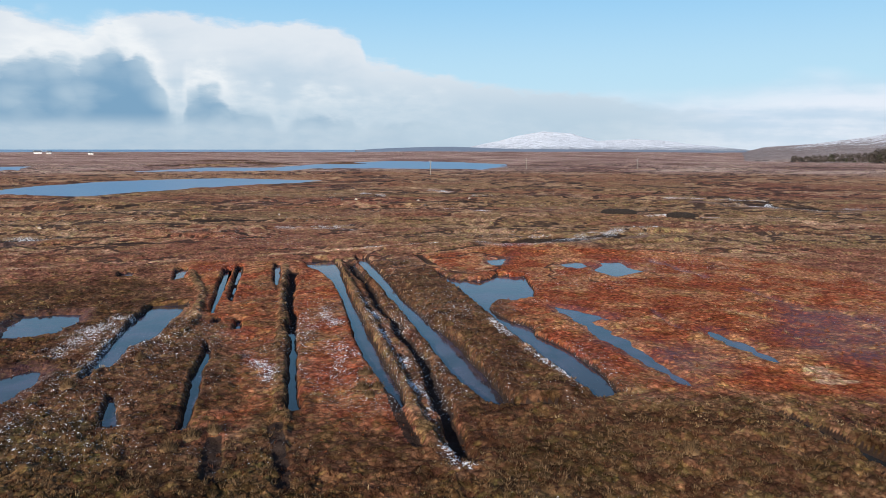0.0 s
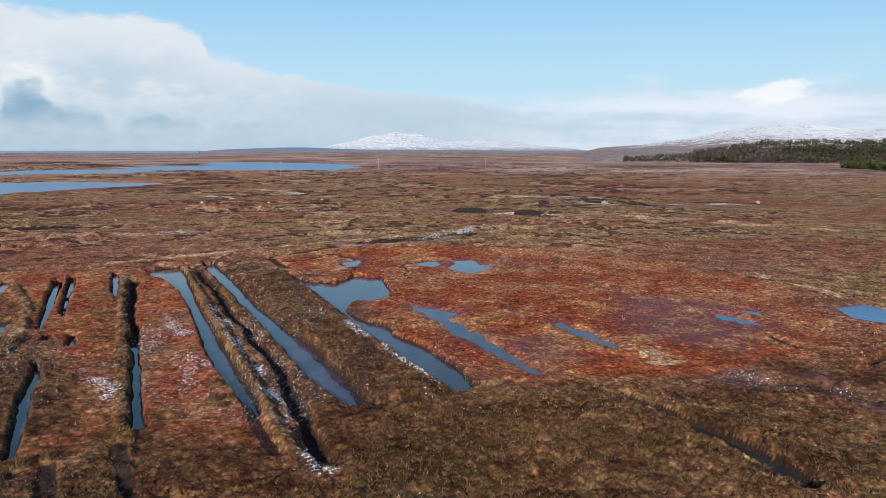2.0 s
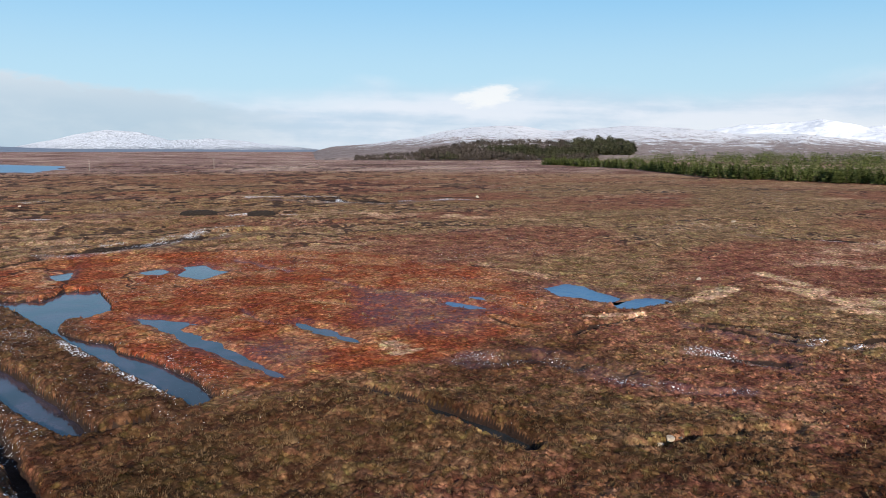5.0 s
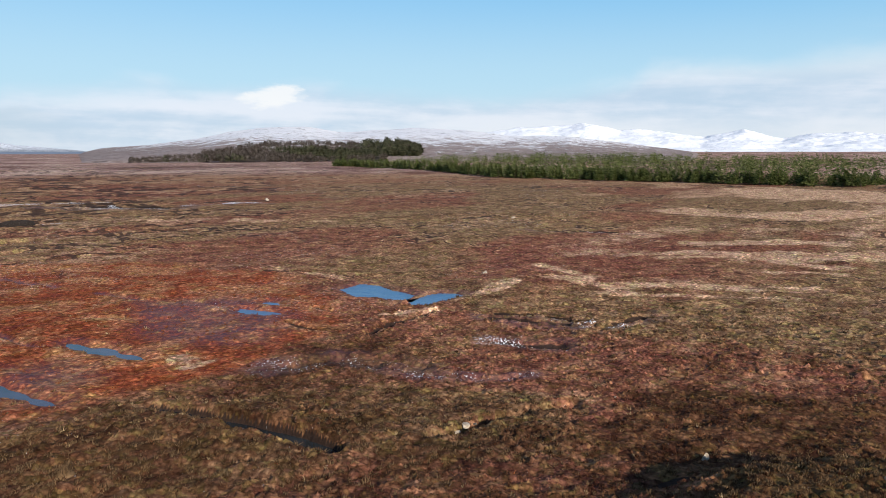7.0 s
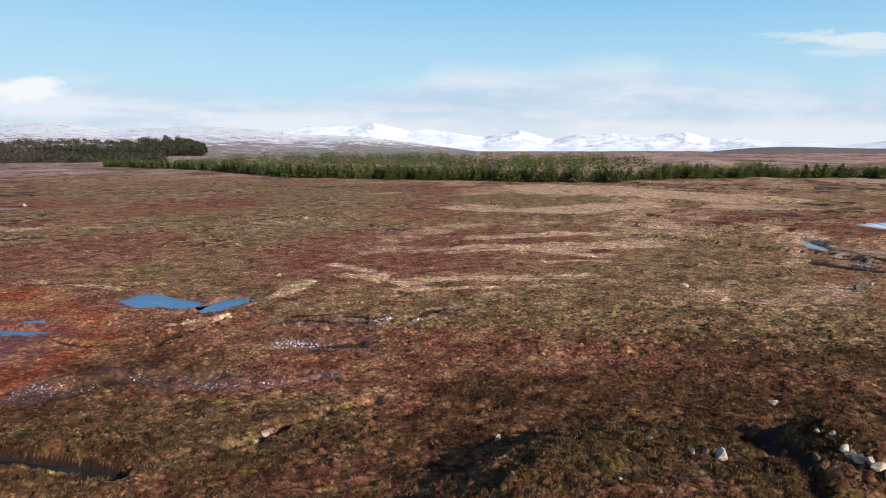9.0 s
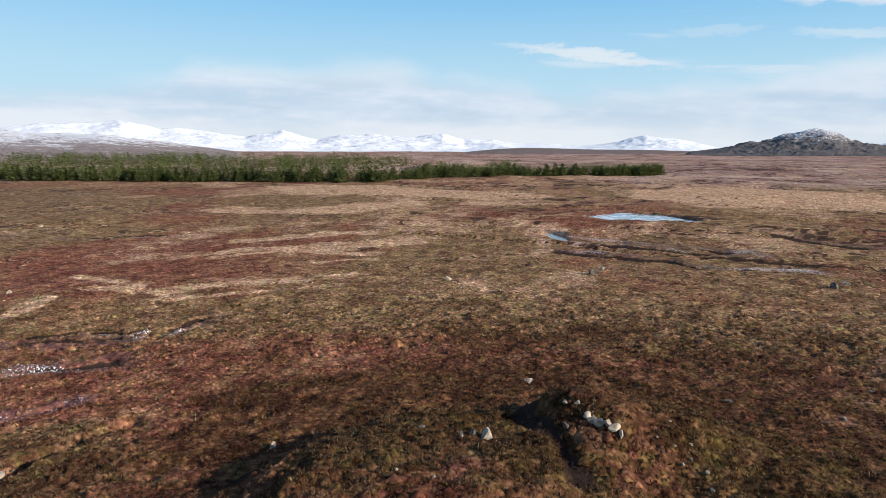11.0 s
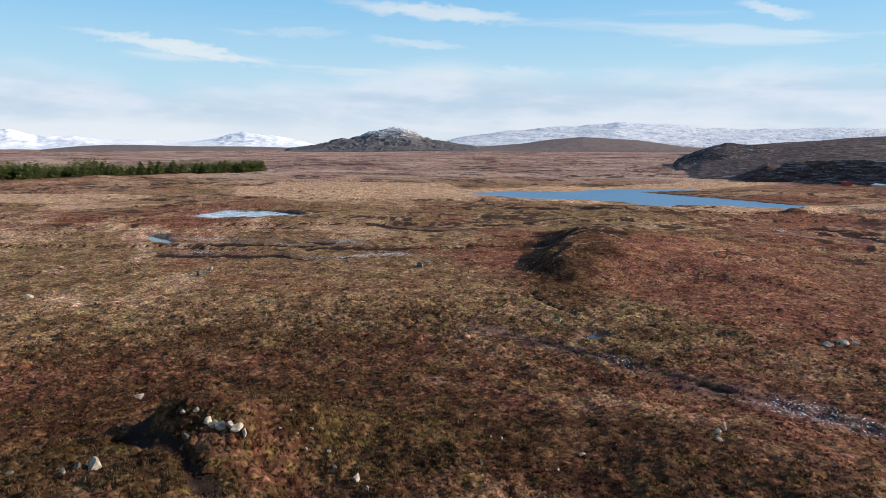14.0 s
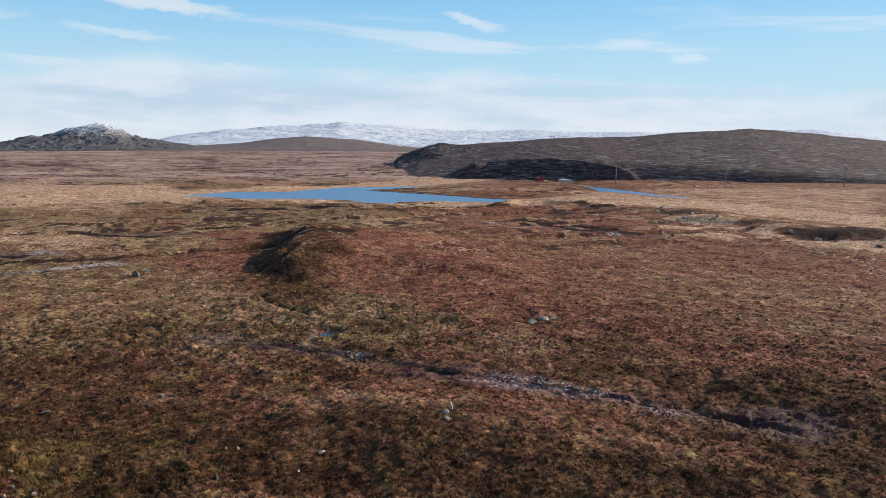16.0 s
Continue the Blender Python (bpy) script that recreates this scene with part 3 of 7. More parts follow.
# ---- the plan: outlines and lines on the ground, metres ----
# pools and cut trenches
POOLS = {
    "pond_w1": [(-34.5, 54.7), (-35.3, 58.6), (-32.9, 59.1), (-31.0, 59.1), (-30.0, 56.1), (-30.0, 53.0), (-31.4, 51.7), (-32.9, 51.7)],
    "pond_w2": [(-27.5, 40.4), (-27.3, 42.3), (-26.4, 43.9), (-25.6, 43.6), (-24.8, 40.6), (-24.8, 38.3), (-25.2, 36.8)],
    "pool_w3": [(-26.2, 62.6), (-23.3, 63.3), (-22.7, 62.4), (-22.1, 56.0), (-21.4, 51.4), (-22.2, 48.4), (-21.2, 43.9), (-21.6, 41.3), (-22.2, 41.9), (-23.7, 48.7), (-25.6, 57.3)],
    "pool_w4": [(-19.2, 39.0), (-18.8, 39.2), (-16.2, 34.1), (-17.1, 33.8), (-17.9, 35.6)],
    "trench_w5": [(-17.1, 49.8), (-16.4, 49.0), (-15.6, 46.1), (-15.4, 44.2), (-14.1, 39.5), (-12.9, 34.1), (-13.3, 33.9), (-14.5, 38.6), (-15.8, 43.4), (-16.2, 46.1)],
    "trench_w6": [(-24.5, 83.2), (-23.8, 83.6), (-20.9, 71.2), (-19.2, 63.3), (-20.1, 65.3), (-22.3, 74.3)],
    "trench_w6b": [(-25.3, 81.2), (-24.8, 82.8), (-21.6, 68.4), (-20.3, 62.2), (-19.7, 58.9), (-20.7, 62.2), (-23.3, 72.7)],
    "pool_w6c": [(-18.8, 57.0), (-18.3, 57.4), (-17.8, 55.5), (-18.2, 54.9)],
    "pool_w6d": [(-16.9, 56.6), (-16.5, 57.0), (-15.7, 53.4), (-16.0, 53.1)],
    "pool_w7": [(-30.9, 81.2), (-29.9, 82.3), (-28.1, 75.9), (-28.7, 74.2)],
    "pool_w7b": [(-36.3, 78.5), (-35.4, 80.4), (-34.1, 76.5), (-35.2, 75.5)],
    "trench_w8": [(-20.5, 85.3), (-19.9, 86.1), (-17.7, 75.9), (-16.6, 69.8), (-18.0, 74.3)],
    "trench_w9": [(-11.8, 53.4), (-11.3, 53.4), (-9.8, 46.1), (-8.6, 40.5), (-7.8, 36.7), (-8.3, 36.3), (-9.2, 40.5), (-10.3, 46.1)],
    "trench_w10": [(-17.7, 88.3), (-13.9, 89.7), (-11.9, 81.4), (-9.3, 68.5), (-6.6, 57.1), (-5.0, 50.3), (-3.7, 44.9), (-2.5, 40.5), (-1.7, 36.7), (-2.2, 36.9), (-3.1, 39.7), (-4.4, 43.7), (-5.5, 47.4), (-6.6, 51.8), (-7.6, 57.0), (-9.5, 65.8), (-11.8, 74.4), (-13.9, 79.8), (-16.1, 83.7)],
    "trench_w11": [(-11.5, 91.2), (-10.2, 91.7), (-7.9, 83.4), (-5.4, 72.8), (-3.2, 63.9), (-0.9, 56.2), (0.8, 51.1), (1.9, 46.2), (2.8, 42.6), (3.4, 39.6), (4.0, 37.2), (3.3, 36.8), (2.6, 37.6), (1.9, 39.6), (1.1, 41.8), (0.2, 44.9), (-0.7, 48.6), (-1.9, 53.5), (-3.3, 59.5), (-5.0, 65.9), (-7.1, 74.4), (-9.8, 84.1)],
    "pool_w11b": [(3.8, 37.2), (5.2, 37.6), (6.5, 38.0), (6.1, 37.0), (4.0, 36.6)],
    "trench_w12": [(-1.2, 82.2), (1.0, 77.1), (4.1, 75.5), (6.2, 79.3), (9.2, 77.9), (9.2, 70.0), (8.8, 66.0), (6.3, 64.2), (5.1, 64.7), (4.3, 62.3), (4.7, 60.2), (5.7, 57.5), (7.3, 55.3), (7.2, 53.2), (8.4, 50.7), (9.7, 46.0), (10.2, 43.6), (10.3, 40.6), (11.0, 39.1), (10.0, 39.4), (8.8, 38.1), (8.1, 39.8), (7.4, 43.5), (6.5, 47.5), (5.4, 51.9), (4.4, 56.2), (3.4, 62.3), (1.8, 70.0), (-0.2, 77.8)],
    "pool_w13": [(14.6, 86.1), (16.5, 88.1), (17.4, 84.1), (16.1, 82.4), (14.9, 83.3)],
    "pool_w13b": [(17.8, 81.3), (20.0, 86.7), (21.8, 87.5), (22.0, 83.6), (22.9, 81.0), (20.8, 78.9), (19.2, 77.1), (18.3, 79.4)],
    "trench_w14": [(10.0, 62.4), (11.8, 60.7), (13.4, 59.2), (14.2, 57.5), (12.6, 56.6), (13.3, 52.3), (14.3, 46.8), (14.9, 42.6), (15.1, 40.5), (14.2, 41.6), (13.3, 45.3), (12.1, 50.1), (11.2, 55.3), (10.5, 58.7)],
    "trench_w15": [(20.7, 53.8), (21.7, 51.4), (22.6, 47.1), (22.6, 45.3), (21.8, 45.9), (21.1, 49.0), (20.4, 51.8)],
    "pool_w16": [(6.1, 89.3), (7.7, 89.8), (7.1, 85.0), (5.9, 84.9)],
    "pool_blue": [(47.3, 53.6), (50.3, 53.9), (50.9, 52.2), (50.0, 49.5), (50.2, 47.5), (49.9, 45.8), (47.6, 44.9), (46.9, 46.5), (46.4, 48.2), (45.9, 50.1)],
    "pool_blue_b": [(47.9, 44.6), (50.9, 45.0), (52.8, 43.6), (52.7, 42.0), (50.4, 42.4), (47.3, 42.2), (46.9, 43.1)],
    "pool_red": [(35.5, 53.6), (36.1, 52.4), (36.5, 50.9), (36.5, 49.3), (35.7, 49.5), (35.2, 51.8)],
    "pool_red_b": [(38.5, 53.9), (39.1, 53.4), (38.7, 52.2), (38.1, 52.2), (38.0, 53.2)],
    "ditch_e": [(18.2, 36.6), (19.1, 33.8), (20.0, 31.0), (20.7, 28.2), (21.0, 25.9), (21.0, 24.3), (20.5, 24.1), (19.8, 26.1), (19.1, 28.8), (18.5, 31.8), (17.9, 34.7)],
    "ice_pool": [(153.4, -17.9), (162.6, -26.2), (157.9, -33.4), (143.9, -38.9), (138.7, -31.0), (140.9, -22.8), (146.0, -18.2)],
    "puddle_a": [(123.6, -6.8), (118.9, -8.7), (113.0, -9.8), (106.8, -9.6), (109.3, -8.0)],
    "pudl": [(41.6, -32.4), (41.7, -33.3), (41.0, -33.1), (41.0, -32.3)],
}
LOCHS = {
    "loch_near": [(-149.3, 198.8), (-148.7, 238.8), (-151.4, 263.4), (-143.2, 298.9), (-123.2, 321.0), (-101.6, 333.8), (-72.7, 323.0), (-47.6, 312.7), (-64.7, 287.3), (-81.0, 265.6), (-92.4, 240.4), (-105.5, 209.2), (-123.1, 213.8), (-134.7, 216.1), (-134.7, 179.1)],
    "loch_far": [(-169.1, 510.3), (-123.4, 513.1), (-109.7, 619.5), (-58.2, 784.2), (9.2, 727.8), (52.9, 631.4), (44.3, 538.6), (25.1, 481.1), (-32.6, 490.7), (-73.0, 501.9), (-95.3, 474.4), (-97.6, 419.3), (-188.5, 414.8), (-175.3, 457.9)],
    "loch_tiny": [(-319.3, 461.8), (-319.8, 515.8), (-310.9, 531.9), (-257.4, 431.3), (-255.4, 411.4), (-265.9, 384.2)],
    "loch_east": [(192.9, -101.8), (196.1, -119.9), (183.3, -132.8), (190.2, -158.7), (181.7, -175.8), (174.3, -183.6), (153.9, -162.7), (134.8, -161.0), (121.5, -165.8), (113.2, -159.1), (111.6, -144.7), (118.4, -141.5), (131.8, -129.3), (126.2, -122.3), (129.8, -118.7), (145.0, -123.0), (158.0, -114.5), (168.9, -107.0)],
    "loch_arm": [(133.9, -226.5), (114.9, -217.0), (86.3, -196.8), (79.8, -193.9), (94.3, -195.5), (115.8, -203.7)],
}
# kinds of plant cover
ZONES = {
    "red": [(-3.2, 92.2), (9.0, 103.2), (30.8, 97.9), (43.5, 86.7), (48.2, 62.1), (44.5, 50.0), (39.6, 41.3), (30.2, 38.6), (25.2, 37.8), (19.6, 38.8), (13.8, 37.6), (10.4, 38.9), (7.8, 53.8), (1.6, 78.6)],
    "red2": [(-18.0, 86.1), (-12.4, 84.0), (-6.8, 58.1), (-3.2, 40.9), (-1.9, 35.5), (-7.2, 36.3), (-10.7, 51.0)],
    "red3": [(-28.0, 83.9), (-20.8, 84.8), (-13.9, 58.1), (-9.3, 37.1), (-11.1, 34.0), (-14.3, 45.4), (-20.5, 58.0)],
    "straw_a": [(259.2, 87.8), (255.6, 43.4), (233.7, -0.1), (198.0, -0.2), (207.6, 35.2), (218.5, 70.3)],
    "straw_b": [(249.5, -45.7), (269.2, -83.8), (229.5, -116.7), (170.2, -86.9), (182.7, -57.1), (200.0, -39.8)],
    "straw_c": [(273.9, -69.1), (237.1, -92.3), (201.8, -110.8), (165.2, -90.6), (176.0, -68.3), (178.9, -44.8)],
    "straw_d": [(108.8, -161.2), (83.3, -182.9), (48.0, -169.6), (28.2, -161.2), (24.2, -139.1), (40.5, -143.7), (66.5, -152.0), (95.2, -141.1)],
    "straw_e": [(23.7, 45.3), (25.2, 45.0), (25.1, 41.4), (22.7, 41.3)],
    "straw_f": [(88.1, 40.8), (97.6, 38.0), (109.0, 16.9), (130.2, 5.5), (103.7, 16.1), (91.0, 27.8)],
    "straw_g": [(64.1, 42.6), (73.3, 30.0), (77.3, 15.9), (69.6, 22.5), (65.7, 32.6)],
    "straw_h": [(41.8, 40.9), (53.0, 41.7), (60.8, 43.1), (67.7, 43.3), (56.9, 40.8), (45.4, 39.2)],
    "straw_i": [(158.7, 72.0), (156.8, 62.5), (178.4, 39.1), (182.5, 25.8), (155.0, 37.4), (147.7, 60.2)],
    "straw_j": [(136.8, -6.7), (134.0, -9.7), (95.7, -5.5), (93.0, -3.9)],
    "olive_a": [(3.1, 32.0), (11.5, 37.6), (19.1, 37.2), (21.9, 33.4), (17.4, 26.2), (0.8, 26.1)],
    "olive_b": [(14.2, 36.6), (19.4, 35.2), (30.3, 29.0), (33.4, 20.5), (27.8, 16.9), (13.4, 24.8)],
    "olive_c": [(73.9, 5.5), (75.8, -12.5), (61.9, -29.2), (48.2, -23.0), (46.4, -4.2), (58.0, 9.1)],
    "olive_d": [(80.0, -33.6), (71.7, -46.4), (39.3, -42.0), (32.4, -31.4), (47.2, -21.4)],
    "olive_e": [(-22.9, 32.5), (-22.6, 38.8), (-15.6, 31.9), (-10.7, 28.0), (-14.0, 26.1), (-18.6, 26.1)],
    "olive_f": [(-11.4, 28.0), (-9.5, 35.5), (-4.9, 26.1), (-10.0, 26.1)],
    "heath_a": [(37.6, 18.0), (45.3, 7.1), (45.5, -7.7), (41.5, -22.1), (27.8, -15.2), (25.0, 14.0)],
    "heath_b": [(44.5, -9.3), (38.1, -18.8), (25.4, -24.6), (14.7, -28.7), (5.0, -33.7), (4.4, -30.5), (31.2, -6.1)],
    "heath_d": [(14.4, -40.4), (11.4, -46.0), (7.2, -45.7), (4.7, -32.0), (7.6, -33.6), (10.7, -35.0)],
    "wet_b": [(30.6, 64.1), (37.0, 57.8), (36.8, 48.2), (30.1, 43.3), (24.5, 47.4), (24.7, 52.2)],
    "wet_c": [(15.4, 51.1), (19.0, 49.6), (18.4, 43.2), (15.1, 40.0), (13.0, 45.5)],
    "grey_b": [(356.3, 767.7), (405.4, 704.1), (341.2, 474.4), (365.9, 415.2), (364.7, 342.9), (520.6, 554.8), (614.3, 765.1), (520.7, 808.1)],
    "tan_a": [(121.9, -193.2), (101.2, -230.5), (48.6, -273.4), (24.7, -142.2), (40.3, -142.7), (59.2, -149.8), (83.2, -157.5), (105.5, -156.3)],
    "grey_a": [(90.6, -223.4), (48.5, -272.9), (26.9, -259.5), (17.8, -175.6), (30.7, -175.0), (54.0, -190.1)],
    "olive_k": [(25.2, 10.0), (28.9, 9.6), (33.1, 7.5), (35.8, 5.0), (37.5, 0.9), (34.0, -1.5), (25.7, -1.0), (23.3, 3.7), (22.8, 9.1)],
    "heath_k": [(25.2, 10.0), (28.9, 9.6), (33.1, 7.5), (35.8, 5.0), (37.5, 0.9), (33.9, -0.3), (25.6, 0.1), (23.3, 3.7), (22.8, 9.1)],
    "straw_m": [(204.3, -112.2), (197.4, -153.8), (200.4, -194.8), (203.3, -225.8), (182.6, -225.5), (176.1, -195.6), (172.6, -143.2), (185.8, -102.0)],
    "straw_n": [(177.8, -97.5), (149.4, -116.3), (121.6, -118.1), (126.9, -140.9), (107.6, -159.5), (95.2, -141.1), (108.2, -120.2), (136.4, -106.2)],
    "heath_n": [(92.0, -61.8), (97.3, -73.3), (76.2, -67.3), (59.8, -49.4), (49.6, -38.4), (58.2, -37.6), (67.5, -42.3)],
    "olive_l": [(36.6, 0.9), (37.1, -2.8), (31.4, -4.2), (28.8, -5.6), (23.8, -6.3), (23.5, 2.2), (30.8, 2.8)],
    "olive_m": [(33.5, -4.6), (36.0, -9.5), (31.0, -14.5), (25.5, -15.5), (23.0, -9.5), (26.5, -6.0), (30.5, -5.0)],
    "heath_m": [(33.5, -4.6), (36.0, -9.5), (31.0, -14.5), (25.5, -15.5), (23.0, -9.5), (26.5, -6.0), (30.5, -5.0)],
    "heath_l": [(36.6, 0.9), (37.1, -2.8), (31.4, -4.2), (28.8, -5.6), (23.8, -6.3), (23.5, 2.2), (30.8, 2.8)],
}
# ridges, dry cuts, tracks, lines of old snow
LINES = {
    "ridge_a": [(-13.4, 88.0), (-7.2, 61.5), (-3.4, 44.8), (-1.4, 35.4), (-0.2, 30.9)],
    "ridge_b": [(-18.9, 84.2), (-13.3, 57.7), (-10.6, 45.1), (-8.4, 35.2), (-7.6, 31.1)],
    "ridge_c": [(-28.6, 79.4), (-23.0, 66.8), (-20.1, 55.7), (-20.0, 50.6)],
    "ridge_e": [(-20.8, 39.5), (-23.5, 50.5), (-26.1, 60.7), (-23.1, 63.5)],
    "plateau": [(-6.2, 91.6), (-1.3, 69.8), (2.8, 52.3), (5.6, 40.6), (7.0, 37.4)],
    "dry_a": [(-12.3, 90.3), (-6.9, 68.9), (-3.2, 53.8), (-0.8, 41.8), (0.5, 34.8), (1.4, 29.7)],
    "dry_b": [(-17.5, 81.8), (-13.8, 63.7), (-11.4, 52.1)],
    "dry_c": [(-3.3, 92.8), (-0.9, 83.9)],
    "dry_d": [(-8.5, 34.7), (-7.4, 30.8), (-6.6, 27.5)],
    "dry_e": [(-11.1, 33.3), (-10.5, 30.2), (-10.3, 28.1)],
    "dry_g": [(17.6, -35.5), (14.7, -36.4), (11.7, -36.2), (9.2, -36.9)],
    "dry_h": [(14.8, -36.5), (15.3, -39.4), (15.8, -42.8)],
    "dry_i": [(24.3, 22.4), (26.3, 21.7), (28.5, 21.4), (31.8, 19.9), (34.0, 18.4)],
    "dry_l": [(82.8, -107.6), (75.2, -108.0), (66.4, -107.5), (54.6, -107.5)],
    "dry_m": [(80.9, -103.9), (71.8, -103.9), (64.3, -104.4)],
    "dry_n": [(36.7, 38.7), (40.2, 39.7), (43.9, 40.0), (46.8, 40.0)],
    "cut_a": [(99.0, -5.6), (96.2, -10.4), (94.1, -14.3), (91.1, -17.5), (91.4, -20.3), (87.2, -22.8), (85.1, -25.3), (84.2, -28.6), (82.9, -33.5)],
    "cut_b": [(112.9, -11.0), (110.6, -15.6), (107.8, -20.6), (104.0, -25.0), (99.7, -27.2), (94.9, -30.6)],
    "cut_c": [(103.1, -11.4), (101.4, -17.7), (96.6, -23.2), (94.6, -27.4)],
    "cut_d": [(118.8, -43.7), (110.8, -47.4), (106.5, -52.6)],
    "cut_e": [(26.8, 36.9), (29.4, 36.1), (31.1, 35.7), (31.9, 31.6), (32.9, 28.2), (33.9, 24.9), (35.9, 23.3)],
    "cut_f": [(31.5, 36.1), (33.4, 32.6), (33.5, 29.7)],
    "cut_g": [(46.6, 35.1), (47.3, 33.0), (48.1, 30.3), (49.1, 28.0)],
    "cut_h": [(51.3, 25.6), (53.6, 25.0), (56.0, 24.6)],
    "cut_i": [(40.6, 30.4), (41.6, 28.1), (43.7, 25.1)],
    "cut_j": [(47.4, 36.1), (50.2, 32.1), (50.6, 28.6)],
    "cut_k": [(45.6, -26.7), (41.8, -27.8), (37.8, -29.1), (32.2, -30.7), (26.1, -32.5), (21.2, -34.2), (15.0, -35.6), (11.5, -36.7), (9.8, -37.3)],
    "cut_l": [(74.7, -101.1), (68.7, -101.9), (60.4, -103.0), (53.4, -103.3), (48.8, -103.8)],
    "cut_m": [(9.8, 103.0), (16.1, 108.4), (21.6, 109.9), (29.9, 113.8)],
    "cut_n": [(70.4, 182.2), (80.2, 173.8), (89.1, 161.8)],
    "cut_o": [(-26.5, 125.5), (-18.2, 123.9)],
    "cut_p": [(8.0, 103.5), (14.8, 104.9), (22.3, 108.2)],
    "cut_q": [(-65.3, 103.8), (-61.9, 105.1), (-60.0, 107.8)],
    "cut_r": [(103.3, 66.5), (107.6, 59.9), (110.8, 51.6)],
    "cut_s": [(100.4, 163.7), (107.6, 158.7)],
    "streak_t": [(112.4, -6.5), (103.0, -5.5), (94.6, -4.6)],
    "streak_u": [(51.5, 42.6), (53.6, 40.8), (61.0, 42.6), (65.9, 43.1)],
    "streak_v": [(88.1, 41.2), (93.8, 36.6), (97.2, 31.3), (92.7, 22.1), (92.5, 14.4)],
    "streak_w": [(40.9, 42.5), (44.0, 41.5), (47.4, 39.8)],
    "track": [(-54.4, 76.1), (-50.7, 80.1), (-44.8, 83.7), (-34.0, 87.2), (-24.3, 90.6), (-14.1, 95.2), (-1.9, 100.9), (10.1, 108.0)],
    "track_b": [(0.8, 160.7), (9.4, 155.2), (14.2, 152.6)],
    "track_c": [(41.4, 145.5), (54.1, 142.1), (67.4, 136.8), (79.8, 127.1)],
    "frost_c": [(-27.0, 45.3), (-26.8, 49.4), (-26.7, 54.2), (-25.7, 58.0)],
    "frost_d": [(-21.4, 40.8), (-23.0, 47.3), (-24.9, 55.1)],
    "frost_e": [(-8.2, 70.2), (-3.8, 49.5), (-1.4, 38.9), (0.5, 32.0), (1.4, 28.5)],
    "frost_f": [(4.0, 57.2), (4.9, 51.1), (6.4, 44.3), (7.7, 40.9), (8.3, 37.7)],
    "frost_g": [(-22.6, 48.0), (-22.2, 50.9), (-21.2, 52.5)],
    "frost_h": [(-13.5, 48.0), (-11.1, 43.0), (-9.8, 38.9)],
    "frost_i": [(-11.3, 62.4), (-8.1, 54.3), (-5.4, 45.4)],
    "frost_p": [(9.6, 102.3), (16.7, 106.1), (29.9, 117.8), (38.3, 123.8)],
    "frost_q": [(-28.3, 124.6), (-22.5, 125.6), (-15.8, 128.5)],
    "frost_r": [(69.1, 178.4), (77.5, 171.6), (87.6, 162.4)],
    "frost_s": [(-1.0, 51.0), (0.6, 45.4), (2.2, 39.9)],
    "frost_t": [(-67.3, 107.0), (-58.6, 105.2)],
    "scar_a": [(26.6, 11.3), (28.4, 9.9), (30.2, 8.4), (32.2, 7.3), (34.4, 5.4), (35.4, 2.9)],
    "streak_a": [(269.5, 88.6), (262.0, 51.9), (228.7, 14.8), (206.6, -19.0)],
    "streak_b": [(166.8, 74.2), (152.4, 50.3), (163.4, 39.7), (180.3, 31.9), (196.4, 17.2)],
    "streak_c": [(83.3, 44.6), (90.0, 39.8), (96.0, 35.4), (101.3, 24.9), (107.2, 16.8), (112.6, 9.5)],
    "streak_d": [(62.9, 34.0), (70.0, 29.7), (71.9, 23.6), (75.7, 15.7)],
    "streak_e": [(128.0, 18.8), (131.5, 6.2)],
    "streak_f": [(189.7, 12.3), (180.9, -17.2)],
    "streak_g": [(104.3, 43.4), (108.2, 33.8), (115.8, 27.4), (116.3, 17.7)],
    "streak_h": [(83.6, 24.4), (87.1, 19.4), (87.5, 14.8)],
    "bank_a": [(98.2, -125.8), (101.4, -140.6), (97.4, -146.9), (86.9, -145.2), (74.9, -138.1)],
    "thin_a": [(0.4, 167.0), (5.9, 161.5), (11.5, 158.9)],
    "thin_b": [(41.1, 144.9), (49.1, 145.5), (56.3, 142.0)],
    "thin_c": [(73.3, 188.3), (77.6, 181.2), (81.1, 170.3), (84.5, 160.0)],
    "thin_d": [(7.3, 207.4), (15.5, 210.6)],
    "thin_e": [(32.1, 121.2), (37.8, 123.6)],
    "thin_f": [(10.4, 110.2), (17.5, 111.9), (25.6, 116.1)],
    "thin_g": [(-14.4, 97.2), (-8.8, 98.6), (-4.5, 100.0), (-0.1, 103.3)],
    "thin_h": [(100.1, 163.5), (107.8, 162.2), (111.2, 156.0)],
    "thin_i": [(-25.8, 216.3), (-16.0, 205.5)],
    "thin_j": [(60.5, 199.6), (76.2, 194.8), (86.2, 184.8)],
    "thin_k": [(-6.7, 245.5), (1.0, 222.4), (8.5, 224.1)],
    "drain_a": [(8.8, 102.0), (13.1, 103.6), (18.0, 104.6), (24.4, 109.4)],
    "drain_b": [(-4.0, 92.7), (1.9, 97.0), (6.3, 100.8)],
    "drain_c": [(37.9, 275.5), (46.9, 280.3), (55.1, 276.4)],
    "drain_d": [(21.9, 98.2), (26.8, 97.1), (32.6, 95.7)],
    "drain_e": [(26.4, 90.8), (27.8, 82.8), (29.2, 76.2)],
    "drain_f": [(30.3, 71.6), (31.3, 65.0), (32.8, 62.3)],
    "drain_g": [(34.7, 62.7), (34.9, 55.9), (34.6, 51.3)],
    "drain_h": [(18.2, 61.6), (18.8, 54.6), (20.2, 51.8)],
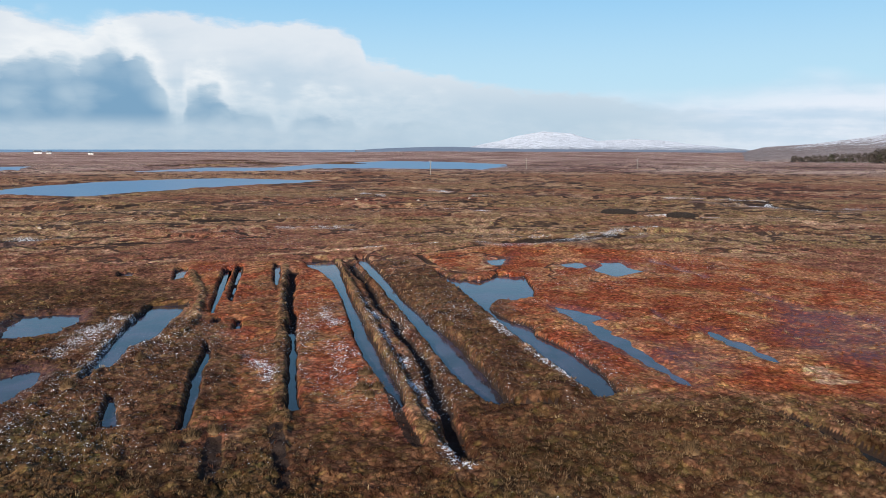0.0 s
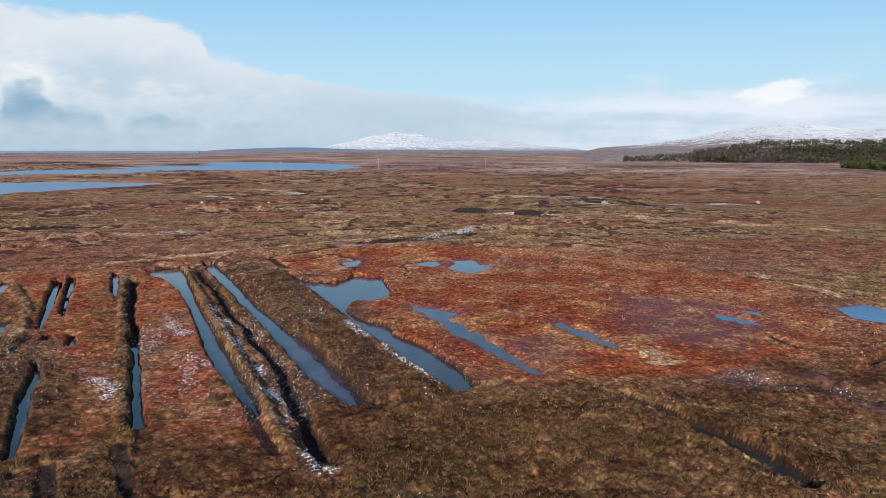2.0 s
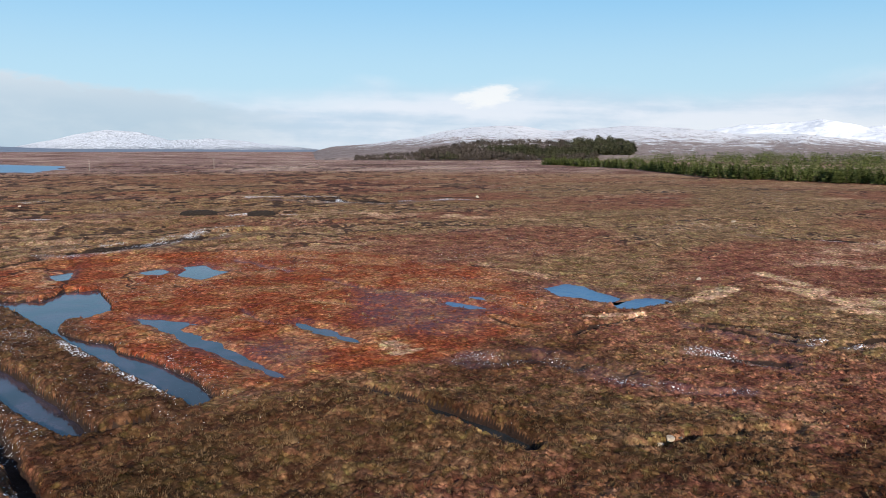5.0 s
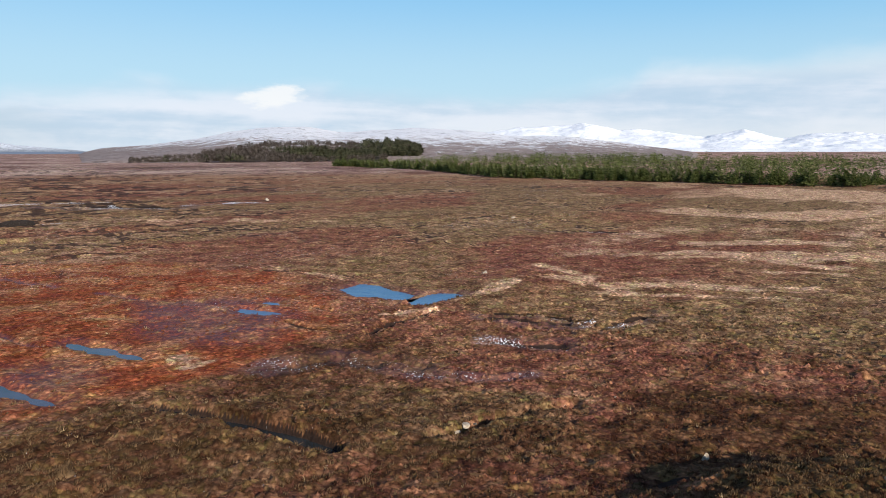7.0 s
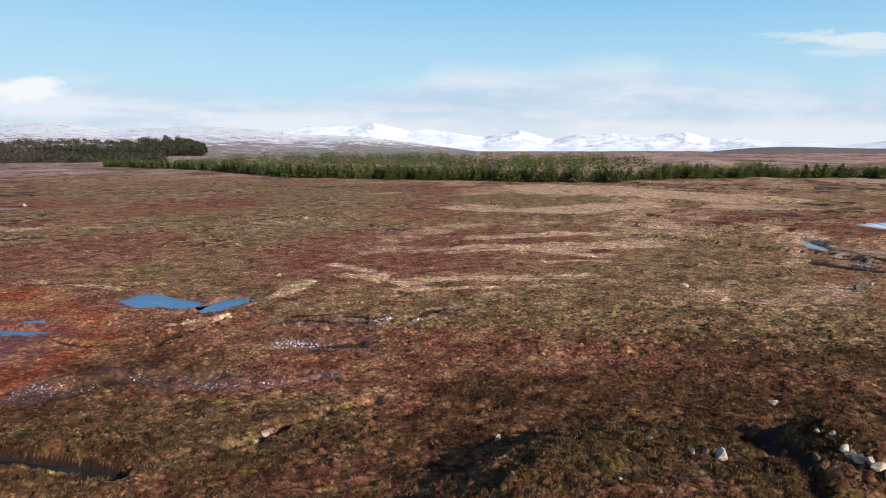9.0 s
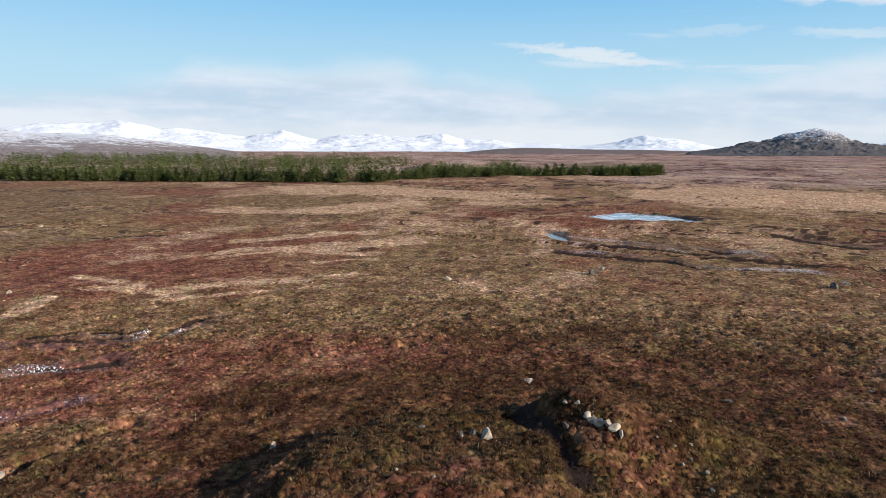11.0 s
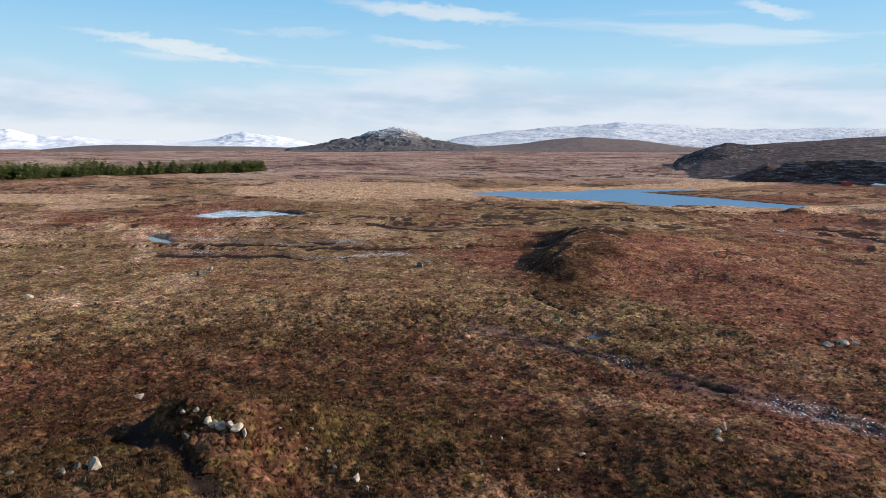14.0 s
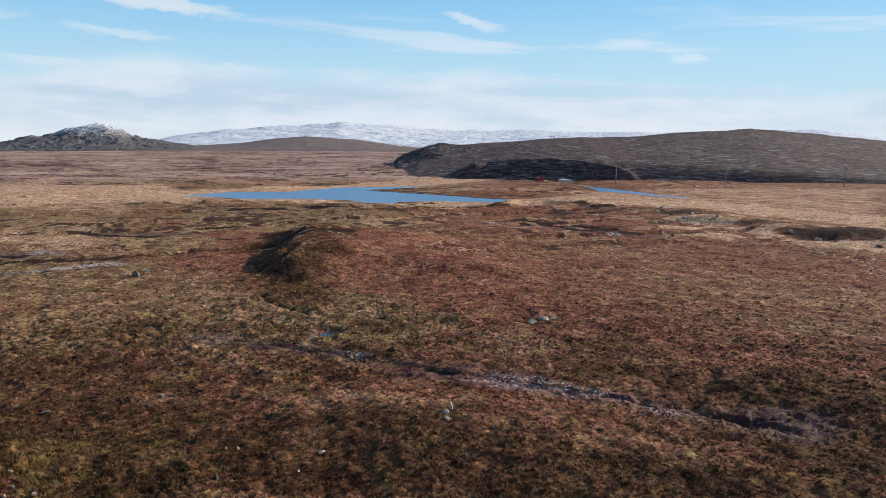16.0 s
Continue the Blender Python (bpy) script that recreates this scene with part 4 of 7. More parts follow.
    "drain_i": [(44.3, 63.1), (46.6, 60.2), (49.3, 57.5)],
    "drain_j": [(39.8, 49.6), (40.5, 45.3), (40.9, 40.9)],
    "drain_k": [(48.5, 72.1), (50.8, 65.6), (53.1, 59.7), (55.0, 53.8)],
    "drain_l": [(34.8, 46.6), (34.9, 41.8)],
    "drain_m": [(36.1, 38.6), (41.6, 39.6), (46.3, 39.7)],
    "drain_o": [(24.1, 61.8), (26.7, 58.4), (29.3, 54.5)],
    "drain_p": [(-19.8, 164.4), (-14.2, 166.9), (-4.8, 165.2)],
    "drain_q": [(-9.8, 111.9), (-2.9, 117.1), (5.1, 122.4)],
    "drain_r": [(11.3, 123.7), (20.6, 124.8), (30.0, 127.3)],
    "drain_u": [(59.9, 120.8), (65.2, 110.7), (73.4, 104.8), (84.6, 101.5)],
    "drain_v": [(119.0, 100.2), (123.1, 95.7), (124.3, 87.1)],
    "streak_i": [(85.4, 39.0), (91.9, 33.5), (99.6, 24.6), (108.5, 7.9)],
    "streak_j": [(95.1, 38.4), (96.7, 31.3)],
    "streak_k": [(72.9, 47.6), (69.0, 38.7)],
    "streak_l": [(64.2, 35.6), (69.0, 31.1), (73.9, 23.8), (78.9, 13.8)],
    "streak_m": [(61.6, 33.5), (66.7, 24.2), (72.9, 15.2)],
    "streak_n": [(155.8, 70.2), (153.0, 56.1), (152.9, 38.2), (179.5, 29.0), (181.4, 13.9)],
    "streak_o": [(50.8, 40.7), (56.5, 40.6), (62.5, 42.3)],
    "streak_p": [(64.5, 136.7), (74.4, 126.4), (81.6, 116.6), (96.5, 101.3)],
    "streak_q": [(46.8, 82.3), (50.1, 71.4), (50.8, 61.6), (51.9, 55.3)],
    "streak_r": [(-30.4, 256.7), (-14.9, 255.6), (5.9, 236.6)],
    # two dark strips: the mound's shadow put into the ground's colour
    "drain_w": [(66.0, -42.6), (70.1, -47.7), (73.2, -53.2), (77.2, -58.5)],
    "drain_x": [(64.0, -42.7), (66.1, -46.5), (69.8, -52.0)],
    "drain_y": [(57.6, -37.5), (53.4, -36.2), (49.6, -35.9), (46.2, -35.1)],
    "thin_l": [(132.4, -7.5), (136.1, -10.0), (139.1, -12.4)],
    "streak_s": [(115.0, -5.7), (125.5, -6.8), (135.9, -8.3)],
}
WATER_LEVEL = {}


def level_of(name):
    """The height of a pool's water."""
    if name in SHALLOW:
        return -0.12
    return -0.32 if name.startswith("trench") else -0.22


SHALLOW = ("pool_w13", "pool_w13b", "trench_w15", "pool_w16", "pool_blue", "pool_blue_b", "trench_w14", "pool_red", "pool_red_b", "ice_pool", "puddle_a", "pudl")
SOFT_EDGED = ("pool_w13", "pool_w13b", "pool_w16", "pool_blue", "pool_blue_b", "pool_red", "pool_red_b", "trench_w14", "trench_w15", "ice_pool", "puddle_a", "pudl", "pond_w1", "pond_w2")


# ---- the lie of the land ----
def smooth(v, lo, hi):
    s = np.clip((v - lo) / (hi - lo), 0.0, 1.0)
    return s * s * (3 - 2 * s)


def lattice(ix, iy, seed):
    h = (ix.astype(np.int64) * 374761393 + iy.astype(np.int64) * 668265263 + seed * 974711) & 0xFFFFFFFF
    h = ((h ^ (h >> 13)) * 1274126177) & 0xFFFFFFFF
    return ((h ^ (h >> 16)) & 0xFFFF) / 65535.0


def value_noise(x, y, seed):
    fx, fy = np.floor(x), np.floor(y)
    u, v = x - fx, y - fy
    u, v = u * u * (3 - 2 * u), v * v * (3 - 2 * v)
    a, b = lattice(fx, fy, seed), lattice(fx + 1, fy, seed)
    c, d = lattice(fx, fy + 1, seed), lattice(fx + 1, fy + 1, seed)
    return (a * (1 - u) + b * u) * (1 - v) + (c * (1 - u) + d * u) * v - 0.5


def fbm(x, y, wave, octaves=4, seed=0, rough=0.5):
    out, amp, total = np.zeros_like(x), 1.0, 0.0
    for k in range(octaves):
        turn = 0.7 * k + seed
        c, s = math.cos(turn), math.sin(turn)
        out += amp * value_noise((c * x - s * y) / wave + 17.3 * k, (s * x + c * y) / wave - 9.1 * k, seed * 31 + k)
        total += amp
        wave, amp = wave * 0.5, amp * rough
    return out / total * 2.0


def inside_distance(x, y, poly):
    """Signed distance to an outline, negative inside."""
    best, odd = np.full_like(x, 1e9), np.zeros(x.shape, bool)
    for (ax, ay), (bx, by) in zip(poly, poly[1:] + poly[:1]):
        ex, ey = bx - ax, by - ay
        s = np.clip(((x - ax) * ex + (y - ay) * ey) / (ex * ex + ey * ey + 1e-9), 0, 1)
        best = np.minimum(best, np.hypot(x - ax - s * ex, y - ay - s * ey))
        odd ^= ((ay > y) != (by > y)) & (x < (bx - ax) * (y - ay) / (by - ay + 1e-12) + ax)
    return np.where(odd, -best, best)


def line_distance(x, y, line):
    """Distance to a line, and how far along it (0 to 1) the nearest place lies."""
    best, along, count = np.full_like(x, 1e9), np.zeros_like(x), len(line) - 1
    side = np.zeros_like(x)
    for k, ((ax, ay), (bx, by)) in enumerate(zip(line, line[1:])):
        ex, ey = bx - ax, by - ay
        s = np.clip(((x - ax) * ex + (y - ay) * ey) / (ex * ex + ey * ey + 1e-9), 0, 1)
        d = np.hypot(x - ax - s * ex, y - ay - s * ey)
        near = d < best
        best, along = np.where(near, d, best), np.where(near, (k + s) / count, along)
        side = np.where(near, np.sign((x - ax) * ey - (y - ay) * ex), side)
    return best, along, side


def near_box(x, y, pts, margin):
    p = np.array(pts)
    (x0, y0), (x1, y1) = p.min(0) - margin, p.max(0) + margin
    return np.nonzero((x > x0) & (x < x1) & (y > y0) & (y < y1))[0]


# knolls: x, y, half length, half width, turn in degrees, height, steepness
KNOLLS = [
    (27.4, 2.4, 9.0, 5.9, 122, 2.0, 2.4), (32.4, -5.6, 5.4, 3.3, 60, 1.8, 1.9), (28.6, -10.4, 5.6, 4.7, 20, 0.9, 1.0),
    (110.0, -98.0, 22.0, 12.0, 135, 0.8, 1.1),
    (22.0, -25.0, 8.0, 5.0, 40, 0.8, 1.0), (8.0, 31.0, 10.0, 5.0, 10, 0.3, 1.0), (18.0, 29.0, 7.0, 4.0, -40, 0.5, 1.2),
    (52.0, -60.0, 7.0, 4.0, 30, 0.9, 1.3), (14.0, -43.5, 5.0, 3.0, 30, 0.5, 1.2), (6.0, -42.5, 6.0, 3.0, 10, 0.6, 1.2),
    (62.0, -139.0, 14.0, 5.0, 10, 1.3, 1.5), (45.0, -130.0, 12.0, 5.0, -5, 1.2, 1.5),
    (30.0, -122.0, 12.0, 5.0, -10, 1.2, 1.5), (18.0, -122.0, 10.0, 6.0, -10, 1.2, 1.5), (120.0, 83.0, 25.0, 8.0, -50, 1.0, 1.2),
    (60.0, 40.0, 9.0, 4.0, 20, 0.4, 1.1),
]
SCARP = [(108.0, -74.5), (98.0, -68.5), (88.0, -63.0), (79.5, -58.5), (71.5, -51.5), (63.0, -46.0), (55.0, -41.0), (48.5, -35.0)]
ISLETS = [(-171, 636, 30, 13), (-183, 540, 44, 11), (-135, 577, 20, 11), (-90, 643, 26, 12), (-219, 733, 40, 16)]
# broken ground by the scarp: low spots peat-dark, shade put into colour
BROKEN = [(60.0, -38.0), (72.0, -38.0), (84.0, -50.0), (90.0, -62.0), (78.0, -64.0), (66.0, -54.0)]
HAGS = [(75.0, -142.0), (50.0, -140.0), (5.0, -135.0), (5.0, -108.0), (48.0, -104.0), (60.0, -115.0)]


def ground(x, y, fine=True):
    """Height and cover of the land: z, then red, straw, olive, wet, peat, frost, heath from 0 to 1."""
    r = np.hypot(x, y)
    az = np.degrees(np.arctan2(x, y))
    z = 0.35 * fbm(x, y, 28.0, 3, 1) * smooth(r, 60, 140) + 0.9 * fbm(x, y, 120.0, 3, 2) * smooth(r, 150, 420) + (1.6 + 2.2 * smooth(az, 60, 100)) * fbm(x, y, 210.0, 4, 21) * smooth(r, 260, 700)
    z += 0.13 * fbm(x, y, 3.5, 3, 3)
    cover = {k: np.zeros_like(x) for k in ("red", "straw", "olive", "wet", "peat", "frost", "heath", "banks")}
    cover["moor"] = np.maximum(smooth(r, 180, 520), 0.95 * smooth(az, 78, 105) * smooth(r, 150, 330)) * (1 - 0.6 * smooth(az, 143, 152))
    # old peat banks: broken steps, roughly along the contour
    band = fbm(x * 0.16 + y * 0.08, y - 0.12 * x, 9.0, 3, 5)
    step = smooth(band, 0.05, 0.12) - smooth(band, 0.30, 0.55)
    far = smooth(r, 75, 120) * (1 - smooth(r, 420, 900))
    far = far * (1 - 0.75 * smooth(az, 14, 40))
    band_b = fbm(x * 0.11 - y * 0.04 + 40, y + 0.04 * x, 5.0, 3, 6)
    z += (0.40 * step + 0.28 * (smooth(band_b, 0.15, 0.22) - smooth(band_b, 0.35, 0.6))) * far
    cover["peat"] = np.maximum(cover["peat"], far * smooth(band_b, 0.14, 0.155) * (1 - smooth(band_b, 0.185, 0.215)) * smooth(fbm(x, y, 30.0, 2, 7), -0.1, 0.2))
    cover["peat"] = np.maximum(cover["peat"], 0.75 * far * smooth(band, 0.03, 0.045) * (1 - smooth(band, 0.075, 0.10)) * smooth(fbm(x, y, 40.0, 2, 8), -0.2, 0.15))
    across = x * 0.5 + y * 0.87
    band_c = fbm(across * 0.13, x * 0.87 - y * 0.5, 8.0, 3, 15)
    east = smooth(r, 70, 110) * (1 - smooth(r, 600, 1100)) * smooth(az, 62, 90) * (1 - smooth(az, 150, 165))
    z += east * 0.45 * (smooth(band_c, 0.02, 0.08) - smooth(band_c, 0.25, 0.5))
    cover["peat"] = np.maximum(cover["peat"], 0.9 * east * smooth(band_c, 0.01, 0.025) * (1 - smooth(band_c, 0.05, 0.08)) * smooth(fbm(x, y, 35.0, 2, 16), -0.15, 0.2))
    cover["banks"] = np.clip(0.00017 * r, 0.012, 0.045) * np.maximum(smooth(r, 62, 100) * (1 - smooth(r, 500, 900)) * (1 - 0.55 * smooth(az, 20, 45)), east)
    hx = np.minimum(inside_distance(x, y, HAGS), inside_distance(x, y, BROKEN)) if len(x) else x
    hag = smooth(-hx, -8, 6)
    rough = fbm(x, y, 7.0, 4, 9)
    z += hag * (0.55 * rough + 0.2)
    cover["peat"] = np.maximum(cover["peat"], 0.55 * hag * smooth(-rough, 0.16, 0.28))
    cover["straw"] = np.maximum(cover["straw"], hag * 0.8 * smooth(rough, -0.15, 0.1) * smooth(r, 100, 110))
    for kx, ky, a, b, turn, high, steep in KNOLLS:
        i = near_box(x, y, [(kx, ky)], 2.2 * max(a, b))
        if len(i):
            c, s = math.cos(radians(turn)), math.sin(radians(turn))
            u, v = (x[i] - kx), (y[i] - ky)
            d = np.hypot((c * u + s * v) / a, (-s * u + c * v) / b)
            d += 0.12 * fbm(x[i], y[i], 4.0, 3, 11)
            z[i] += high * np.exp(-np.clip(d, 0, 9) ** (2 * steep))
    # a broken scarp: the moor south of it stands higher
    i = near_box(x, y, SCARP, 34)
    if len(i):
        d, along, side = line_distance(x[i] + 1.6 * fbm(x[i], y[i], 6.0, 3, 81), y[i] + 1.6 * fbm(x[i], y[i], 6.0, 3, 82), SCARP)
        d = d * np.where(side < 0, 1, -1)
        ends = smooth(along, 0.16, 0.44) * (1 - smooth(along, 0.66, 0.84))
        z[i] += 2.3 * ends * smooth(d, -3.4, 1.2) * (1 - smooth(d, 2, 30))
        # face darkened as heath and peat, its shade put into the colour too
        face = ends * smooth(d, -4.0, -2.6) * (1 - smooth(d, 0.2, 1.4))
        cover["heath"][i] = np.maximum(cover["heath"][i], face)
        cover["peat"][i] = np.maximum(cover["peat"][i], 0.55 * face * smooth(fbm(x[i], y[i], 2.5, 3, 83), -0.15, 0.2))
    # gully between the two near knolls
    for line, deep, wide in (([(36.4, -1.5), (33.6, -1.3), (31.5, -0.9), (29.2, -2.4), (26.6, -3.0)], 0.38, 0.75), ([(31.0, 1.5), (31.5, -0.2)], 0.4, 0.4)):
        i = near_box(x, y, line, 4)
        if len(i):
            d, _, _ = line_distance(x[i], y[i], line)
            d = d + 0.5 * fbm(x[i], y[i], 2.2, 3, 73)
            z[i] -= deep * (1 - smooth(d, wide * 0.3, wide * 1.5))
            # dark floor and walls: the hollow's shade put into the cover as peat
            cover["peat"][i] = np.maximum(cover["peat"][i], 0.85 * (1 - smooth(d, wide * 0.3, wide * 1.1)))
    for name, poly in ZONES.items():
        key = name.split("_")[0].rstrip("0123456789")
        size = np.ptp(np.array(poly), 0).max()
        soft = min(6.0, 0.12 * size + 0.5)
        i = near_box(x, y, poly, soft * 2)
        if not len(i):
            continue
        d = inside_distance(x[i], y[i], poly) + soft * fbm(x[i], y[i], soft * 3 + 1, 3, 13)
        w = smooth(-d, -soft, soft * 0.8)
        if key == "straw" and name[-1] in "abcdmn":
            w = w * (0.95 + 0.35 * smooth(fbm(x[i], y[i], 30.0, 3, 47), -0.2, 0.2))
        elif key == "straw":
            w = w * (0.45 + 0.55 * smooth(fbm(x[i] * 0.5, y[i], 0.35 * size, 3, 47), -0.25, 0.15))
        if name == "straw_d":
            w = 0.72 * w
        if key in ("grey", "tan"):
            key, w = "straw", (0.35 if key == "grey" else 0.58) * w
        cover[key][i] = np.maximum(cover[key][i], w * (0.8 if key == "red" and name != "red" else 1.0))
    for name, line in LINES.items():
        key = name.split("_")[0]
        reach = {"cut": 12.0, "plateau": 6.0, "streak": 24.0, "thin": 10.0, "drain": 10.0, "bank": 8.0}.get(key, 4.0)
        i = near_box(x, y, line, reach)
        if not len(i):
            continue
        wx, wy = (0.45 * fbm(x[i], y[i], 5.0, 2, 71), 0.45 * fbm(x[i], y[i], 5.0, 2, 72)) if key in ("dry", "frost", "drain", "thin", "cut") else (0.0, 0.0)
        d, s, side = line_distance(x[i] + wx, y[i] + wy, line)
        rr = r[i]
        d = d + (0.10 if key in ("ridge", "plateau") else 0.25) * fbm(x[i], y[i], 2.0, 3, 17) * np.clip(rr / 45, 1, 3)
        ends = smooth(s, 0.0, 0.06) * (1 - smooth(s, 0.94, 1.0))
        scale = np.clip(rr / 60, 1, 2.2) * (1.9 if name == "dry_l" else 1.2 if name == "dry_m" else 1.0)
        if key == "ridge":
            z[i] += (0.42 if name == "ridge_a" else 0.24) * (1 - smooth(d, 0.2, 0.6)) * ends
            cover["peat"][i] = np.maximum(cover["peat"][i], 0.85 * (d < 1.1) * (d > 0.5) * ends * (side > 0) * (name == "ridge_a"))
            cover["olive"][i] = np.maximum(cover["olive"][i], 0.8 * (1 - smooth(d, 0.3, 0.7)))
            cover["straw"][i] = np.maximum(cover["straw"][i], 0.2 * (1 - smooth(d, 0.2, 0.5)))
        elif key == "plateau":
            z[i] += 0.35 * (1 - smooth(d, 1.9, 2.6)) * ends
            cover["olive"][i] = np.maximum(cover["olive"][i], 0.5 * (1 - smooth(d, 1.8, 2.6)))
        elif key == "dry":
            deep = 0.75 if name in ("dry_a", "dry_b") else 0.2 if name in ("dry_g", "dry_h", "dry_d", "dry_e") else 0.45
            z[i] -= deep * (1 - smooth(d, 0.15 * scale, 0.65 * scale)) * ends
            cover["peat"][i] = np.maximum(cover["peat"][i], (0.85 - smooth(d, 0.2 * scale, 0.65 * scale)) * ends * (0.55 if name in ("dry_g", "dry_h") else 1.0))
        elif key == "cut":
            half = np.clip(rr / 88, 0.42, 2.4) * (0.7 + 0.8 * smooth(fbm(x[i], y[i], 8.0, 2, 84), -0.4, 0.4))
            w = (1 - smooth(d, 0.55 * half, 1.1 * half)) * smooth(s, 0.0, 0.05) * (1 - smooth(s, 0.95, 1.0))
            if name == "cut_k":
                half = half * 1.5
                w *= 0.5 + 0.5 * smooth(fbm(x[i], y[i], 2.4, 3, 86), -0.2, 0.25)
            z[i] -= 0.3 * w
            cover["peat"][i] = np.maximum(cover["peat"][i], (0.8 if name == "cut_k" else 0.9) * w)
            shelf = (1 - smooth(np.abs(d - 1.7 * half), 0.5 * half, 1.2 * half)) * (1.0 if name in ("cut_e", "cut_f", "cut_i") else 1.0 * (side * (1 if name in ("cut_a", "cut_b", "cut_c", "cut_d") else -1) < 0))
            if name in ("cut_e", "cut_f", "cut_i", "cut_k"):
                shelf = 1 - smooth(d, 1.2 * half, 3.2 * half)
                cover["peat"][i] = np.minimum(cover["peat"][i], 0.8 * (side < 0) + 0.2)
            cover["wet"][i] = np.maximum(cover["wet"][i], 0.7 * shelf)
            cover["frost"][i] = np.maximum(cover["frost"][i], (0.92 if name == "cut_e" else 0.62 if name == "cut_k" else 0.78) * shelf * smooth(fbm(x[i], y[i], 5.0, 3, 85), -0.5 if name == "cut_e" else -0.25 if name == "cut_k" else -0.15 if name[-1] in "abcfikmnopq" else 0.12, 0.4))
        elif key == "scar":
            # dark line on the knoll's crest: far-side shade put in as peat
            cover["peat"][i] = np.maximum(cover["peat"][i], (1.0 - smooth(d, 0.35, 0.75)) * ends)
            z[i] -= 0.15 * (1.0 - smooth(d, 0.3, 0.8)) * ends
        elif key == "track":
            cover["straw"][i] = np.maximum(cover["straw"][i], (1 - smooth(d, 0.2 * scale, 0.8 * scale)) * 0.6)
        elif key == "thin":
            half = np.clip(rr * rr / 11500, 0.3, 4.0)
            cover["frost"][i] = np.maximum(cover["frost"][i], 1.0 * (1 - smooth(d, 0.2 * half, 0.9 * half)) * ends * smooth(fbm(x[i], y[i], 6.0, 2, 77), -0.4, 0.0))
            low = (1 - smooth(np.abs(d - 1.6 * half), 0.3 * half, 0.9 * half)) * ends
            cover["peat"][i] = np.maximum(cover["peat"][i], 0.6 * low * (side < 0))
        elif key == "drain":
            half = np.clip(rr * rr / 9000, 0.35, 4.5)
            w = (1 - smooth(d, 0.3 * half, half)) * ends
            z[i] -= 0.22 * w
            if name[-1] in "efghio":
                cover["wet"][i] = np.maximum(cover["wet"][i], 1.2 * w)
            else:
                cover["peat"][i] = np.maximum(cover["peat"][i], 0.62 * w)
            edge = (1 - smooth(np.abs(d - 1.5 * half), 0.3 * half, 0.8 * half)) * ends * (side > 0)
            cover["straw"][i] = np.maximum(cover["straw"][i], 0.45 * edge)
        elif key == "streak":
            half = np.clip(rr * rr / 4600, 0.7, 9.0)
            d2 = np.abs(d + half * 0.9 * fbm(x[i], y[i], 11.0, 3, 74))
            cover["straw"][i] = np.maximum(cover["straw"][i], (1 - smooth(d2, 0.15 * half, 1.25 * half)) * 1.15 * smooth(s, 0.0, 0.12) * (1 - smooth(s, 0.85, 1.0)) * (0.65 + 0.6 * smooth(fbm(x[i], y[i], 7.0, 2, 75), -0.25, 0.15)) * (0.45 if name in ("streak_p", "streak_q", "streak_r") else 1.0))
        elif key == "bank":
            d = d + 0.8 * fbm(x[i], y[i], 6.0, 3, 76)
            z[i] += 0.7 * (1 - smooth(d, 0.4, 3.2)) * ends
            cover["heath"][i] = np.maximum(cover["heath"][i], (1 - smooth(d, 0.5, 3.5)) * ends)
            cover["peat"][i] = np.maximum(cover["peat"][i], 0.6 * (1 - smooth(d, 0.5, 2.4)) * ends * (side < 0))
        elif key == "frost":
            cover["frost"][i] = np.maximum(cover["frost"][i], (0.9 - 0.9 * smooth(d, 0.1 * scale, (1.1 if name in ("frost_e", "frost_f") else 3.4 if name in ("frost_c", "frost_d", "frost_g") else 1.8) * scale)) * ends * (0.45 + 0.55 * smooth(fbm(x[i], y[i], 2.6, 2, 45), -0.25, 0.3)) * (1.1 if name in ("frost_e", "frost_f") else 1.0))
    cover["frost"] = np.maximum(cover["frost"], 0.66 * smooth(r, 30, 41) * (1 - smooth(az, 4, 26)) * (1 - smooth(r, 48, 84)) * smooth(fbm(x + 0.25 * y, y * 0.35, 3.2, 4, 38), 0.02, 0.34))
    cover["frost"] = np.maximum(cover["frost"], 0.46 * smooth(r, 28, 36) * (1 - smooth(az, 2, 24)) * (1 - smooth(r, 55, 90)) * smooth(fbm(x, y, 9.0, 3, 89), -0.35, 0.05))
    cover["frost"] = np.maximum(cover["frost"], 0.30 * smooth(fbm(x, y, 16.0, 3, 37), 0.1, 0.4) * (1 - 0.75 * smooth(az, 55, 70)))
    # near heath by sector: real cover, plus shade over the ground put into colour
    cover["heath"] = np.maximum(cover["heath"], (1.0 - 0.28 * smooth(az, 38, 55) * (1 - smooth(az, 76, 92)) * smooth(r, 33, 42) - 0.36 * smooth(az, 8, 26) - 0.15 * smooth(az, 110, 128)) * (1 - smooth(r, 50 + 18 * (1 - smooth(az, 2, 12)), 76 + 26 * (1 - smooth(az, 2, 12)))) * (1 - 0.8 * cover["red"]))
    cover["straw"] = np.maximum(cover["straw"], 0.55 * smooth(az, 45, 65) * (1 - smooth(az, 118, 135)) * smooth(r, 50, 75) * smooth(fbm(x * 0.5 + y * 0.2, y, 16.0, 3, 39), -0.05, 0.3))
    cover["olive"] *= 1 - 0.7 * hag
    cover["olive"] = np.maximum(cover["olive"], (1 - 0.8 * hag) * (0.75 + 0.2 * smooth(az, 40, 60)) * smooth(r, 66 - 22 * smooth(az, 38, 60), 84 - 24 * smooth(az, 38, 60)) * (1 - smooth(r, 230, 420)) * (1 - smooth(az, 128, 150)) * smooth(fbm(x * 0.45, y, 22.0, 3, 49), -0.5, 0.25) * (1 - cover["red"]))
